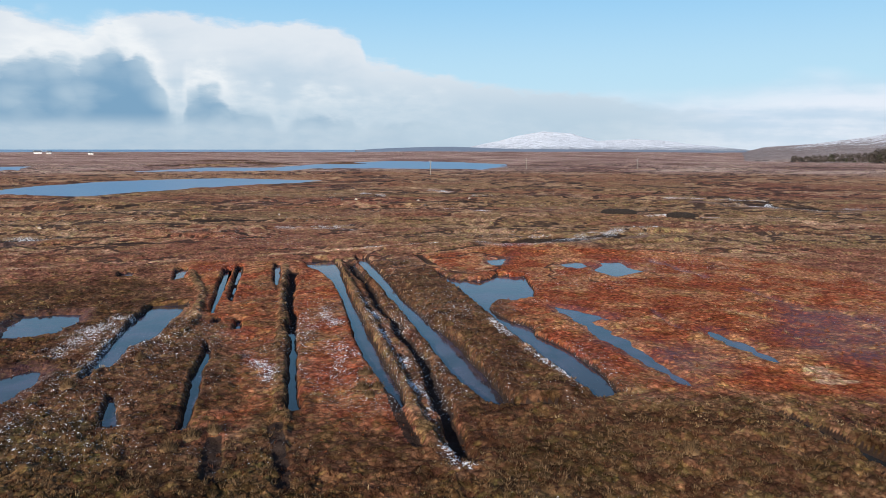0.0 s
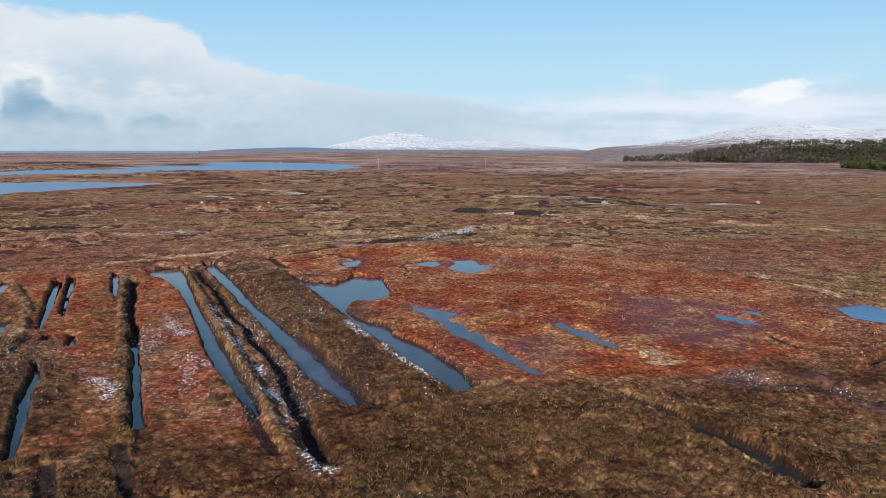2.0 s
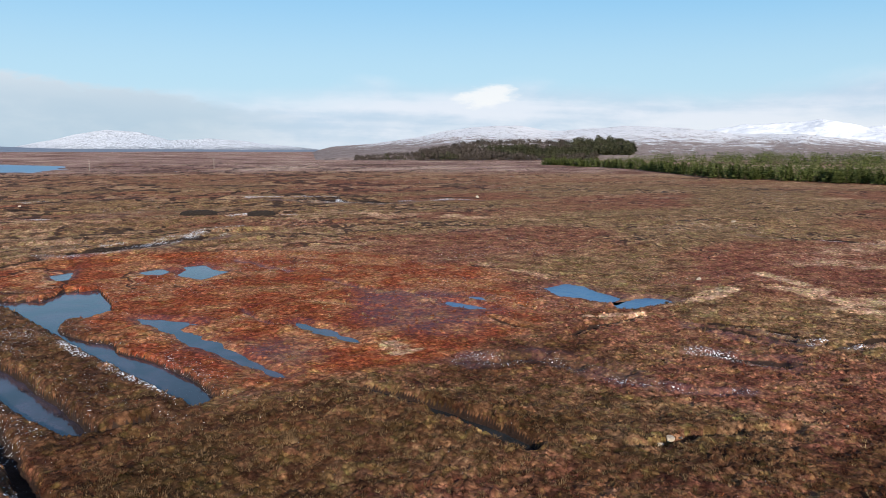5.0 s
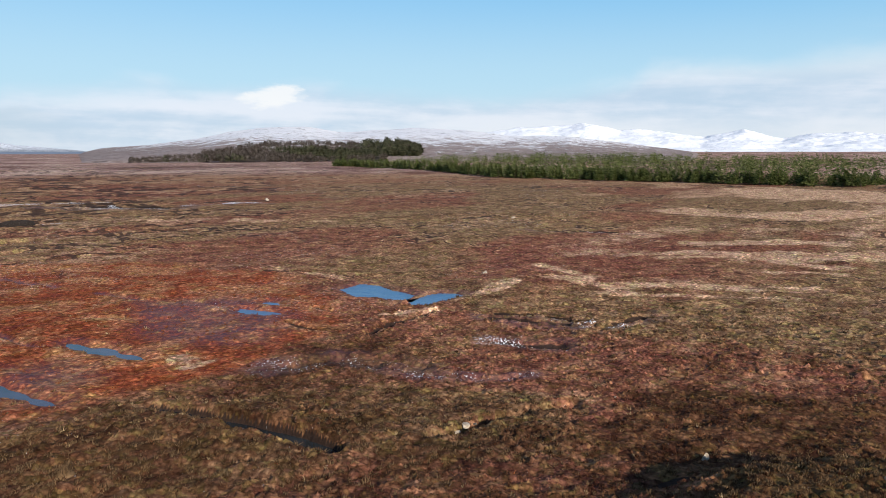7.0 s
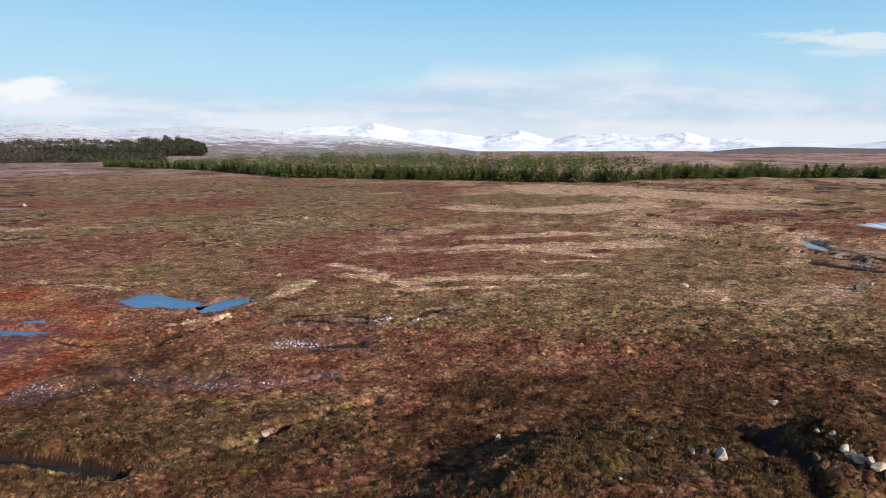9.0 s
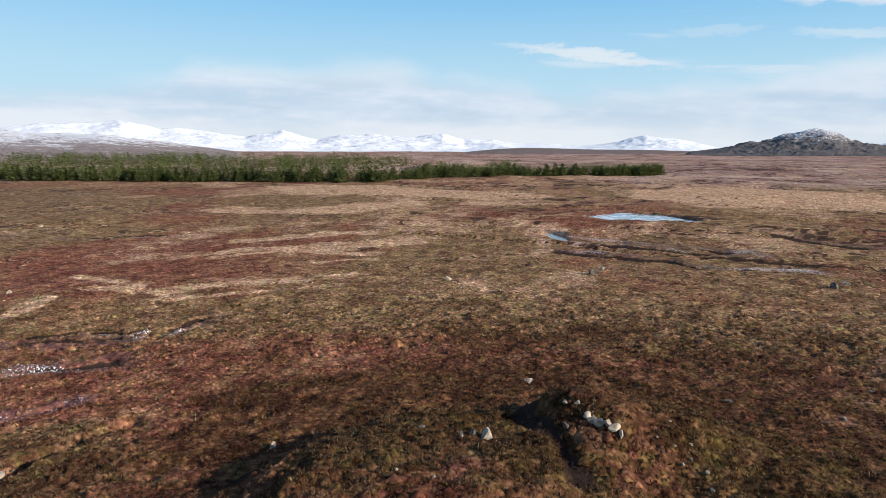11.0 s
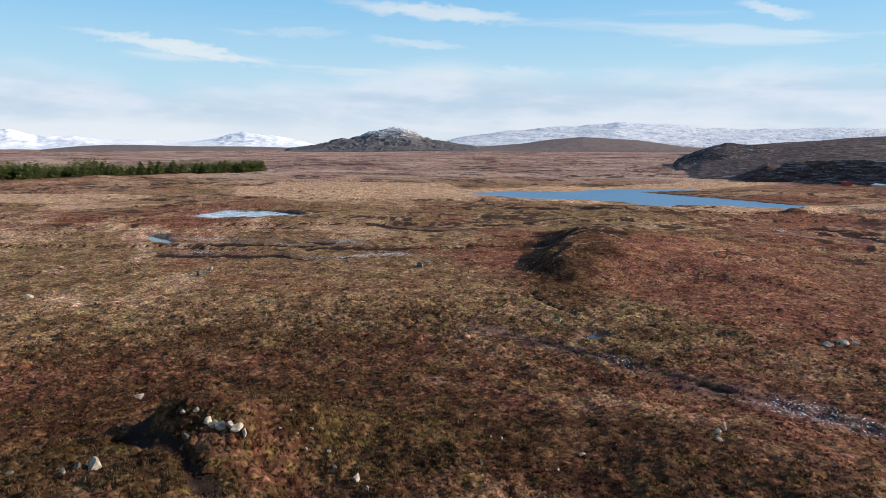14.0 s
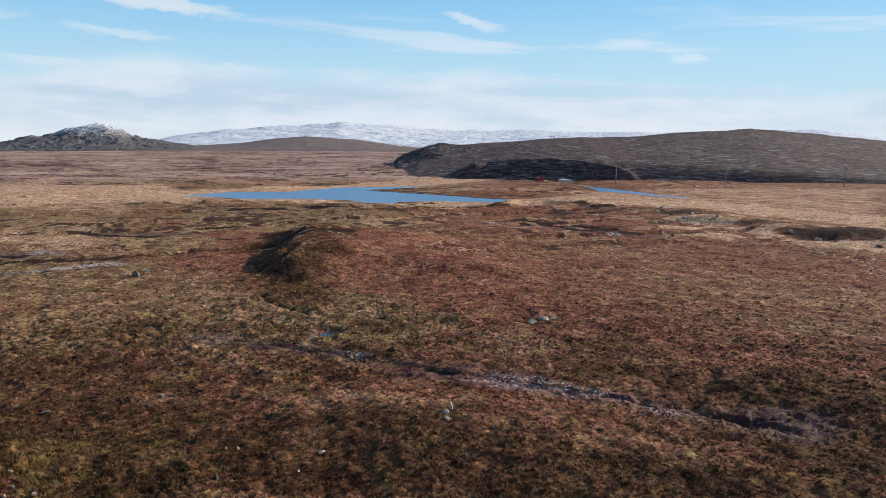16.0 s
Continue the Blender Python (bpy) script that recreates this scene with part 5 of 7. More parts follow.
    # two more sectors darkened as heath, shade put into the colour likewise
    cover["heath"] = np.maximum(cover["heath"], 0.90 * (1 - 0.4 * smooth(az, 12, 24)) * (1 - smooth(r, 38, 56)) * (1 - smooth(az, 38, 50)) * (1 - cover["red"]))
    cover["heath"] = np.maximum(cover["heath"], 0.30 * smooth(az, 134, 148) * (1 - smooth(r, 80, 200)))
    cover["banks"] *= 1 - np.clip(1.3 * cover["straw"], 0, 1)
    if fine:
        z += (0.26 * (0.35 - np.abs(fbm(x, y, 1.5, 3, 19))) * (0.5 + 0.5 * cover["olive"] + 0.4 * cover["heath"]) + 0.13 * fbm(x, y, 0.6, 2, 20)) * (1 - smooth(r, 140, 300)) * (1 - 0.4 * cover["red"])
    for name, poly in POOLS.items():
        level = level_of(name)
        soft_edge = name in SOFT_EDGED
        i = near_box(x, y, poly, 3.0)
        if not len(i):
            continue
        ragged = 0.55 if soft_edge else 0.20
        d = inside_distance(x[i], y[i], poly) + ragged * fbm(x[i], y[i], 1.7, 3, 23)
        d = d - (0.25 if name == "ditch_e" else -0.15 if name in ("trench_w14", "trench_w15") else 0.14 if soft_edge else 0.0)
        bank = 0.9 if soft_edge else 0.22
        up = smooth(d, -0.10, bank)
        z[i] += 0.10 * (1 - smooth(d, 1.0, 3.0))
        z[i] = (level - 0.45 * smooth(-d, 0.0, 0.7) - 0.02) * (1 - up) + z[i] * up
        if not soft_edge:
            cover["peat"][i] = np.maximum(cover["peat"][i], (d < 0.06) * (d > -0.6) * 0.8)
        else:
            cover["wet"][i] = np.maximum(cover["wet"][i], 0.7 * (1 - smooth(d, 0.3, 1.6)))
    for name, poly in LOCHS.items():
        i = near_box(x, y, poly, 40.0)
        if not len(i):
            continue
        d = inside_distance(x[i], y[i], poly) + 3.0 * fbm(x[i], y[i], 16.0, 3, 29)
        up = smooth(d, -2.0, 12.0)
        z[i] = (-0.42 - 1.2 * smooth(-d, 0.0, 6.0)) * (1 - up) + z[i] * up
        z[i] = np.where(d > 4, np.maximum(z[i], -0.3), z[i])
        cover["peat"][i] *= smooth(d, 2, 10)
    # heathy islets in the far loch
    for ix, iy, a, b in ISLETS:
        i = near_box(x, y, [(ix, iy)], 2 * a)
        if len(i):
            d = np.hypot((x[i] - ix) / a, (y[i] - iy) / b) + 0.5 * fbm(x[i], y[i], 9.0, 3, 79)
            z[i] = np.maximum(z[i], 1.6 - 2.2 * np.clip(d, 0, 1.5) ** 2)
            cover["heath"][i] = np.maximum(cover["heath"][i], 1.0 - smooth(d, 0.7, 1.3))
    # the shore and the sea bed
    sea = smooth(r, 2300, 2700) * (1 - smooth(az, -9, -3)) * smooth(az, -120, -110)
    z = z * (1 - sea) - 6.0 * sea
    return z, cover


def sheet_mesh():
    # rings and spokes round the middle of the moor, close together where the peat is cut
    near = [0.0, 3.0, 7.0, 12.0, 17.0, 21.0]
    rings = list(near)
    while rings[-1] < 4900:
        r = rings[-1]
        rings.append(r + (0.0042 * r if r < 70 else 0.007 * r if r < 200 else 0.013 * r))
    rings = np.array(rings[1:])
    spokes, a = [], -40.0
    while a < 319.9:
        spokes.append(a)
        a += 0.13 if a < 16 else 0.22 if a < 50 else 0.30 if a < 176 else 4.0
    spokes = np.radians(np.array(spokes))
    R, A = np.meshgrid(rings, spokes, indexing="ij")
    x, y = (R * np.sin(A)).ravel(), (R * np.cos(A)).ravel()
    z, cover = ground(x, y)
    n, m = len(rings), len(spokes)
    verts = np.concatenate([np.stack([x, y, z], 1), [[0.0, 0.0, 0.0]]])
    i = np.arange(n - 1)[:, None] * m + np.arange(m)[None]
    j = np.arange(n - 1)[:, None] * m + (np.arange(m)[None] + 1) % m
    quads = np.stack([i, j, j + m, i + m], -1).reshape(-1, 4)
    k = np.arange(m)
    tris = np.stack([(k + 1) % m, k, np.full(m, n * m)], 1)
    me = bpy.data.meshes.new("ground")
    me.vertices.add(len(verts))
    me.vertices.foreach_set("co", verts.ravel().astype(np.float32))
    loops = np.concatenate([quads.ravel(), tris.ravel()])
    me.loops.add(len(loops))
    me.loops.foreach_set("vertex_index", loops.astype(np.int32))
    starts = np.concatenate([np.arange(len(quads)) * 4, len(quads) * 4 + np.arange(len(tris)) * 3])
    me.polygons.add(len(starts))
    me.polygons.foreach_set("loop_start", starts.astype(np.int32))
    me.update(calc_edges=True)
    me.validate()
    me.polygons.foreach_set("use_smooth", np.ones(len(me.polygons), bool))
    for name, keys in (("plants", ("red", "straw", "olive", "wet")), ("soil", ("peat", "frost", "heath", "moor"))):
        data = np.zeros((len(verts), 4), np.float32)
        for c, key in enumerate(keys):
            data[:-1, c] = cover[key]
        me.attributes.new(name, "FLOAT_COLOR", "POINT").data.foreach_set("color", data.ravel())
    me.attributes.new("banks", "FLOAT", "POINT").data.foreach_set("value", np.append(cover["banks"], 0.0).astype(np.float32))
    return me


def mesh_object(name, verts, faces, mat, smooth_faces=False):
    me = bpy.data.meshes.new(name)
    me.from_pydata([tuple(map(float, v)) for v in verts], [], [tuple(map(int, f)) for f in faces])
    me.materials.append(MATS[mat])
    if smooth_faces:
        me.polygons.foreach_set("use_smooth", [True] * len(me.polygons))
    return new(name, me)


def part(name, bm, mat, parent, label=""):
    me = bpy.data.meshes.new(name)
    bm.to_mesh(me)
    bm.free()
    me.materials.append(MATS[mat])
    ob = new(name, me)
    ob.parent = parent
    return tagged(ob, label)


me = sheet_mesh()
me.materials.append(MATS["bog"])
tagged(new("ground", me), "rust-brown peat bog with cut trenches, moor grass and heather", "moorland", kind="structure")

# ---- water ----
def grown(poly, by):
    """The outline pushed outwards, so that the water runs in under its banks."""
    p = np.array(poly)
    area = np.sum(p[:, 0] * np.roll(p[:, 1], -1) - np.roll(p[:, 0], -1) * p[:, 1])
    d = np.roll(p, -1, 0) - np.roll(p, 1, 0)
    nrm = np.stack([d[:, 1], -d[:, 0]], 1) * (1 if area > 0 else -1)
    nrm /= np.linalg.norm(nrm, axis=1)[:, None] + 1e-9
    return p + by * nrm


def water_sheet(name, poly, level, mat, by, label, category):
    bm = bmesh.new()
    vs = [bm.verts.new((px, py, level)) for px, py in grown(poly, by)]
    f = bm.faces.new(vs)
    f.normal_update()
    if f.normal.z < 0:
        f.normal_flip()
    bmesh.ops.triangulate(bm, faces=[f])
    me = bpy.data.meshes.new(name)
    bm.to_mesh(me)
    bm.free()
    me.materials.append(MATS[mat])
    return tagged(new(name, me), label, category, kind="structure")


for key, outline in POOLS.items():
    kind = key.split("_")[0]
    name, label = {"trench": ("water_trench", "still grey-blue water lying in a cut peat trench"),
                   "ditch": ("water_ditch", "dark still water in a narrow grassy ditch"),
                   "ice": ("water_ice", "pale frozen pool of ice on the moor"),
                   }.get(kind, ("water_pool", "shallow grey-blue bog pool among red grass"))
    mat = {"ice": "ice", "ditch": "dark_water"}.get(kind, "bog_water")
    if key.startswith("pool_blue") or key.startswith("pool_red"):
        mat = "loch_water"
    if key == "trench_w9":
        mat = "dark_water"
    water_sheet(name, outline, level_of(key), mat, 0.75, label, "water")
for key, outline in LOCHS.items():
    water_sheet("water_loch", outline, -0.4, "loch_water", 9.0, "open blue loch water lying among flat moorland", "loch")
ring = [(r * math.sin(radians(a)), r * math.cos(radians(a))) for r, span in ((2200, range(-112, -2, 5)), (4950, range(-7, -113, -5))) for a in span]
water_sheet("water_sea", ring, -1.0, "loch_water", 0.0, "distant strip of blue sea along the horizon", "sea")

# ---- hills and mountains ----
def hill(name, label, profile, ridge, foot, mat, power=1.0, rough=1.0, back=1.35, az_step=0.12, rows=46, wave=200.0, seed=1, category="hill", dense=1.0, quarry=()):
    """A range whose crest, seen from the moor, climbs to the given elevations (azimuth, degrees) at the distance ridge."""
    a = np.arange(profile[0][0], profile[-1][0] + az_step, az_step)
    angle = np.interp(a, *zip(*profile))
    k = max(3, int(0.6 / az_step) | 1)
    soft_angle = np.convolve(np.pad(angle, k // 2, mode="edge"), np.hanning(k + 2)[1:-1] / np.hanning(k + 2).sum(), "valid")
    angle = 0.35 * angle + 0.65 * soft_angle
    crest = 14 + ridge * np.tan(np.radians(angle))
    fade = smooth(a, a[0], a[0] + 1.2) * (1 - smooth(a, a[-1] - 1.2, a[-1]))
    s = np.linspace(0, 1, rows) ** dense
    t = np.concatenate([foot + (ridge - foot) * s, ridge * (1 + (back - 1) * np.linspace(0, 1, 10)[1:])])
    shape = np.concatenate([s, 1 - smooth(np.linspace(0, 1, 10)[1:], 0, 1)])
    A, T = np.meshgrid(np.radians(a), t)
    H = np.broadcast_to((crest * fade)[None], A.shape)
    S = np.broadcast_to(shape[:, None], A.shape)
    x, y = T * np.sin(A), T * np.cos(A)
    bumps = fbm(x.ravel(), y.ravel(), wave, 6, seed, 0.6).reshape(A.shape)
    spurs = (0.4 - np.abs(fbm(x.ravel(), y.ravel(), wave * 0.8, 5, seed + 3, 0.6))).reshape(A.shape)
    steep = np.interp(a, *zip(*power))[None] if isinstance(power, list) else power
    z = H * S ** steep + rough * (bumps * 0.6 + spurs * (1.2 - S)) * np.sqrt(np.clip(S, 0, 1)) * np.clip(H / (0.45 * crest.max()), 0, 1) - 7.0 * (1 - smooth(S, 0, 0.04)) - 6.0 * (1 - fade)[None]
    if quarry:
        # a cut face: steep from its foot to a broken rim, where the slope takes over
        rim = np.interp(a, *zip(*quarry))[None] * (1 + 0.22 * fbm(x.ravel(), y.ravel(), 14.0, 4, 87).reshape(A.shape))
        start = foot + 9 + 5 * fbm(x.ravel(), y.ravel(), 22.0, 3, 88).reshape(A.shape)
        z = np.maximum(z, np.where(rim > 0.3, rim * smooth(T - start, 0.0, 4.5) + 0.7 * bumps * smooth(T - start, 2, 8) - 1.0 * (T < start), -9.0))
    n, m = A.shape
    i = (np.arange(n - 1)[:, None] * m + np.arange(m - 1)[None]).ravel()
    faces = np.stack([i, i + m, i + m + 1, i + 1], 1)
    me = bpy.data.meshes.new(name)
    me.from_pydata(np.stack([x, y, z], -1).reshape(-1, 3).tolist(), [], faces.tolist())
    me.materials.append(MATS[mat])
    me.polygons.foreach_set("use_smooth", [True] * len(me.polygons))
    if me.polygons[len(me.polygons) // 3].normal.z < 0:
        me.flip_normals()
    return tagged(new(name, me), label, category, kind="structure"), (a, crest * fade, ridge, foot, power)


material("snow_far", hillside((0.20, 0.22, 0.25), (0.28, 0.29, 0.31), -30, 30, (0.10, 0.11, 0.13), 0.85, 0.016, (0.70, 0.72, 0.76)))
# rock paled to grey-blue: distance haze put into the colour
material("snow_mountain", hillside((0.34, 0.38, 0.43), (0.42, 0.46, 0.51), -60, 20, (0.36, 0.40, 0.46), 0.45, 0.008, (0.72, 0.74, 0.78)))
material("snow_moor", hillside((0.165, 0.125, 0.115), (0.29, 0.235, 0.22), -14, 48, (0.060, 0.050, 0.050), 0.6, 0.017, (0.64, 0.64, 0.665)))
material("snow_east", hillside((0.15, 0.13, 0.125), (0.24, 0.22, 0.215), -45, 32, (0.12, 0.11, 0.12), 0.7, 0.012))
# rock lifted towards grey, haze put into its base colour
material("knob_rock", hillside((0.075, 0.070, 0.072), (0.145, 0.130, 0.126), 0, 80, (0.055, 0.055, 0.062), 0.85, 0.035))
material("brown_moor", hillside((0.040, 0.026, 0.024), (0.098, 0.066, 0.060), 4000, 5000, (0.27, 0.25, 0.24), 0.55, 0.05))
# far brown and bluish shore: haze put into both base colours
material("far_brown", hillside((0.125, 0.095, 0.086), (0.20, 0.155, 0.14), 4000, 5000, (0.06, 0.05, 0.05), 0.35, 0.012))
material("hazy_shore", hillside((0.15, 0.19, 0.25), (0.20, 0.235, 0.29), 4000, 5000, (0.10, 0.11, 0.13), 0.35, 0.012))
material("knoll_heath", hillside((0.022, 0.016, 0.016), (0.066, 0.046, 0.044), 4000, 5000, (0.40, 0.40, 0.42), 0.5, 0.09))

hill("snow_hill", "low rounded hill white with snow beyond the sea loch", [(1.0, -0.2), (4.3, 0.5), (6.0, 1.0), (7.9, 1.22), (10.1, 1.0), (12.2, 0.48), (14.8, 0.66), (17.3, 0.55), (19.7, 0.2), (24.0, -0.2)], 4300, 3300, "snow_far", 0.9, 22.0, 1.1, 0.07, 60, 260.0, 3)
hill("foothill", "low dark shoreline hill at the sea's edge", [(-7.5, -0.3), (-5.6, -0.1), (-3.0, 0.0), (-1.0, 0.07), (1.0, 0.08), (3.0, 0.0), (5.0, -0.08), (12.0, -0.12), (24.0, -0.2)], 3200, 2600, "hazy_shore", 0.9, 2.0, 1.3, 0.12, 20, 300.0, 4)
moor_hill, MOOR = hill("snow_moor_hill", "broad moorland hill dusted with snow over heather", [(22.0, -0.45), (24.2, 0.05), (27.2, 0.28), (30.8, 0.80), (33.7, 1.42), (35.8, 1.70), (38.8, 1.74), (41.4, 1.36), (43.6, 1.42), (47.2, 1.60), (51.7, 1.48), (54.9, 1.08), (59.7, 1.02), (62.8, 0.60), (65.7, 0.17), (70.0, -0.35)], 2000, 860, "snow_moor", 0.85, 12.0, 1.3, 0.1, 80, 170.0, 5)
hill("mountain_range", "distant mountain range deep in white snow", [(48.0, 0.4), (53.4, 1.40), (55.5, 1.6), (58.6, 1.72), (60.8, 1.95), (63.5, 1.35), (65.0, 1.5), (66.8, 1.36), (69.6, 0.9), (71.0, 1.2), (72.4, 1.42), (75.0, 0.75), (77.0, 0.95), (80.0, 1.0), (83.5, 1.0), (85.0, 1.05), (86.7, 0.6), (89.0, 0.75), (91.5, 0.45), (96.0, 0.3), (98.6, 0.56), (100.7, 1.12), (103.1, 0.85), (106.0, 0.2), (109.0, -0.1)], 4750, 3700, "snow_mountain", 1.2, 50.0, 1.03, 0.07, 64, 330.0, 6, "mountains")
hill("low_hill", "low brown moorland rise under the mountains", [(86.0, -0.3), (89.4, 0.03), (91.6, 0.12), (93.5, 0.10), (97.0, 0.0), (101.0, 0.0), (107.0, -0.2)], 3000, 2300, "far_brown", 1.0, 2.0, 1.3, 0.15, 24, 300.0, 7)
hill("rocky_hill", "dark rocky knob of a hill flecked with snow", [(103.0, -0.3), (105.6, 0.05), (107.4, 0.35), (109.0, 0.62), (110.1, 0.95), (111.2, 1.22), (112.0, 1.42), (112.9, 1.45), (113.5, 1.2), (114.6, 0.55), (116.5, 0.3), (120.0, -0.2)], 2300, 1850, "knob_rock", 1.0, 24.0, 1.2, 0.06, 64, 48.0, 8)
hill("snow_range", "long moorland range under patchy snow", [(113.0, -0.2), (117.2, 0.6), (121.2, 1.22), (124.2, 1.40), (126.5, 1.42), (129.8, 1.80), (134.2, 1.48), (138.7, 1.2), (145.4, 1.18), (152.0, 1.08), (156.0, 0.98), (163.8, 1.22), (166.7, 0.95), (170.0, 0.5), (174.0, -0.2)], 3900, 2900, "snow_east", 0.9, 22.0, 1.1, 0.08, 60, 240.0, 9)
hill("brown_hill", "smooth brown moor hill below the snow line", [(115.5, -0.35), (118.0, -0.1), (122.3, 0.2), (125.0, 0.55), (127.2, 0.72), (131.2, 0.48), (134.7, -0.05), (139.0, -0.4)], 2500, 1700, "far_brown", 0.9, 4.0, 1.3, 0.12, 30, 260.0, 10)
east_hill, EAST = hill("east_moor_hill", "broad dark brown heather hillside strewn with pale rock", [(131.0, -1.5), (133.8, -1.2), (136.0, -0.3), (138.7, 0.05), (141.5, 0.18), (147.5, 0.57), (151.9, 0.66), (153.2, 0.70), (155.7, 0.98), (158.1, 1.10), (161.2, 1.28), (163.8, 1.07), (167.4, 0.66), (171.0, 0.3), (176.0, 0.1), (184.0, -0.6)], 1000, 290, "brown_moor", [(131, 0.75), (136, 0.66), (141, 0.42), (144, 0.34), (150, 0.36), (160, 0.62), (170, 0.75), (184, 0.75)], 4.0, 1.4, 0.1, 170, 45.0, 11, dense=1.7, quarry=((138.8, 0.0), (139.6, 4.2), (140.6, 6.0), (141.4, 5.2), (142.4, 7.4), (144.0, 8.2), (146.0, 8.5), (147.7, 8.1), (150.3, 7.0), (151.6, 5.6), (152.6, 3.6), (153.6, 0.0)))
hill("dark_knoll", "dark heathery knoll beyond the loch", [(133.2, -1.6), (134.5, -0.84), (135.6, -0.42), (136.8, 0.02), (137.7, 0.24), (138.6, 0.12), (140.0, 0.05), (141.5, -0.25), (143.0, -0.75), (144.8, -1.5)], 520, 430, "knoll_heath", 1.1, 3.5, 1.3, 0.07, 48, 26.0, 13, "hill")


def hill_height(spec, az, r):
    a, crest, ridge, foot, power = spec
    return np.interp(az, a, crest) * np.clip((r - foot) / (ridge - foot), 0, 1) ** power


# ---- moor grass, rushes and heather ----
def tussocks(name, label, mat, count, r0, r1, wanted, size, blade_count, seed, wide=0.05, lean=0.55):
    """Tufts of blades, spread over the ground where wanted(cover, x, y) says how likely they are."""
    rng = np.random.default_rng(seed)
    r = r0 * (r1 / r0) ** rng.random(count * 4) if r0 > 0 else r1 * rng.random(count * 4)
    a = np.radians(rng.uniform(-37, 173, count * 4))
    x, y = r * np.sin(a), r * np.cos(a)
    z, cover = ground(x, y)
    keep = rng.random(len(x)) < wanted(cover, x, y)
    for key, poly in POOLS.items():
        i = near_box(x, y, poly, 0.7)
        if len(i):
            keep[i] &= inside_distance(x[i], y[i], poly) > (0.5 if key == "ditch_e" else 0.12)
    keep &= rng.random(len(x)) < 1 - smooth(r, r1 * 0.6, r1)
    x, y, z, r = (v[keep][:count] for v in (x, y, z, r))
    n = len(x)
    grow = rng.uniform(0.65, 1.35, n) * size * np.clip(r / 50, 0.9, 1.3)
    b = blade_count
    turn = rng.uniform(0, 2 * np.pi, (n, b))
    out = rng.uniform(0.05, lean, (n, b))
    tall = grow[:, None] * rng.uniform(0.6, 1.15, (n, b))
    half = wide * grow[:, None] / size * rng.uniform(0.6, 1.4, (n, b)) * 0.5
    spread = grow[:, None] * 0.45 * rng.random((n, b))
    bx, by = x[:, None] + spread * np.cos(turn), y[:, None] + spread * np.sin(turn)
    tx, ty = bx + tall * out * np.cos(turn), by + tall * out * np.sin(turn)
    face = turn + rng.uniform(-1.2, 1.2, (n, b)) + np.pi / 2
    base = np.broadcast_to(z[:, None] - 0.03, (n, b))
    v = np.stack([np.stack([bx - half * np.cos(face), by - half * np.sin(face), base], -1),
                  np.stack([bx + half * np.cos(face), by + half * np.sin(face), base], -1),
                  np.stack([tx, ty, base + tall * np.sqrt(np.clip(1 - out ** 2 * 0.7, 0.1, 1))], -1)], 2).reshape(-1, 3)
    me = bpy.data.meshes.new(name)
    me.vertices.add(len(v))
    me.vertices.foreach_set("co", v.ravel().astype(np.float32))
    me.loops.add(len(v))
    me.loops.foreach_set("vertex_index", np.arange(len(v), dtype=np.int32))
    me.polygons.add(len(v) // 3)
    me.polygons.foreach_set("loop_start", np.arange(0, len(v), 3, dtype=np.int32))
    me.update(calc_edges=True)
    me.materials.append(MATS[mat])
    return tagged(new(name, me), label, "grass", kind="stuff")


def want_rust(c, x, y):
    return np.clip(0.10 + c["red"], 0, 1) * (1 - c["peat"]) * (1 - c["straw"]) * (1 - 0.7 * c["olive"]) * (1 - 0.9 * np.clip(c["heath"], 0, 1))


def want_straw(c, x, y):
    return np.clip(0.04 * (1 - c["red"]) + c["straw"] + 0.3 * (1 - 0.7 * c["red"]) * smooth(fbm(x, y, 9.0, 2, 41), 0.2, 0.5), 0, 1) * (1 - c["peat"])


def want_olive(c, x, y):
    return np.clip(0.10 * c["olive"] + c["olive"] * smooth(fbm(x, y, 1.9, 2, 44), 0.0, 0.25) + 0.35 * smooth(fbm(x, y, 14.0, 3, 42), 0.0, 0.4) + 0.6 * c["olive"] * c["heath"], 0, 1) * (1 - c["peat"]) * (1 - 0.85 * c["red"])


def want_brown(c, x, y):
    return smooth(fbm(x, y, 1.8, 2, 46), -0.3, 0.2) * np.clip(0.75 - 0.6 * c["red"] - 0.6 * c["heath"], 0.05, 1) * (1 - c["peat"])


def want_heather(c, x, y):
    return smooth(fbm(x, y, 2.0, 2, 48), -0.35, 0.2) * np.clip(c["heath"] + 0.15 * smooth(fbm(x, y, 11.0, 3, 43), 0.1, 0.4), 0, 1) * (1 - 0.5 * c["peat"]) * (1 - c["red"])


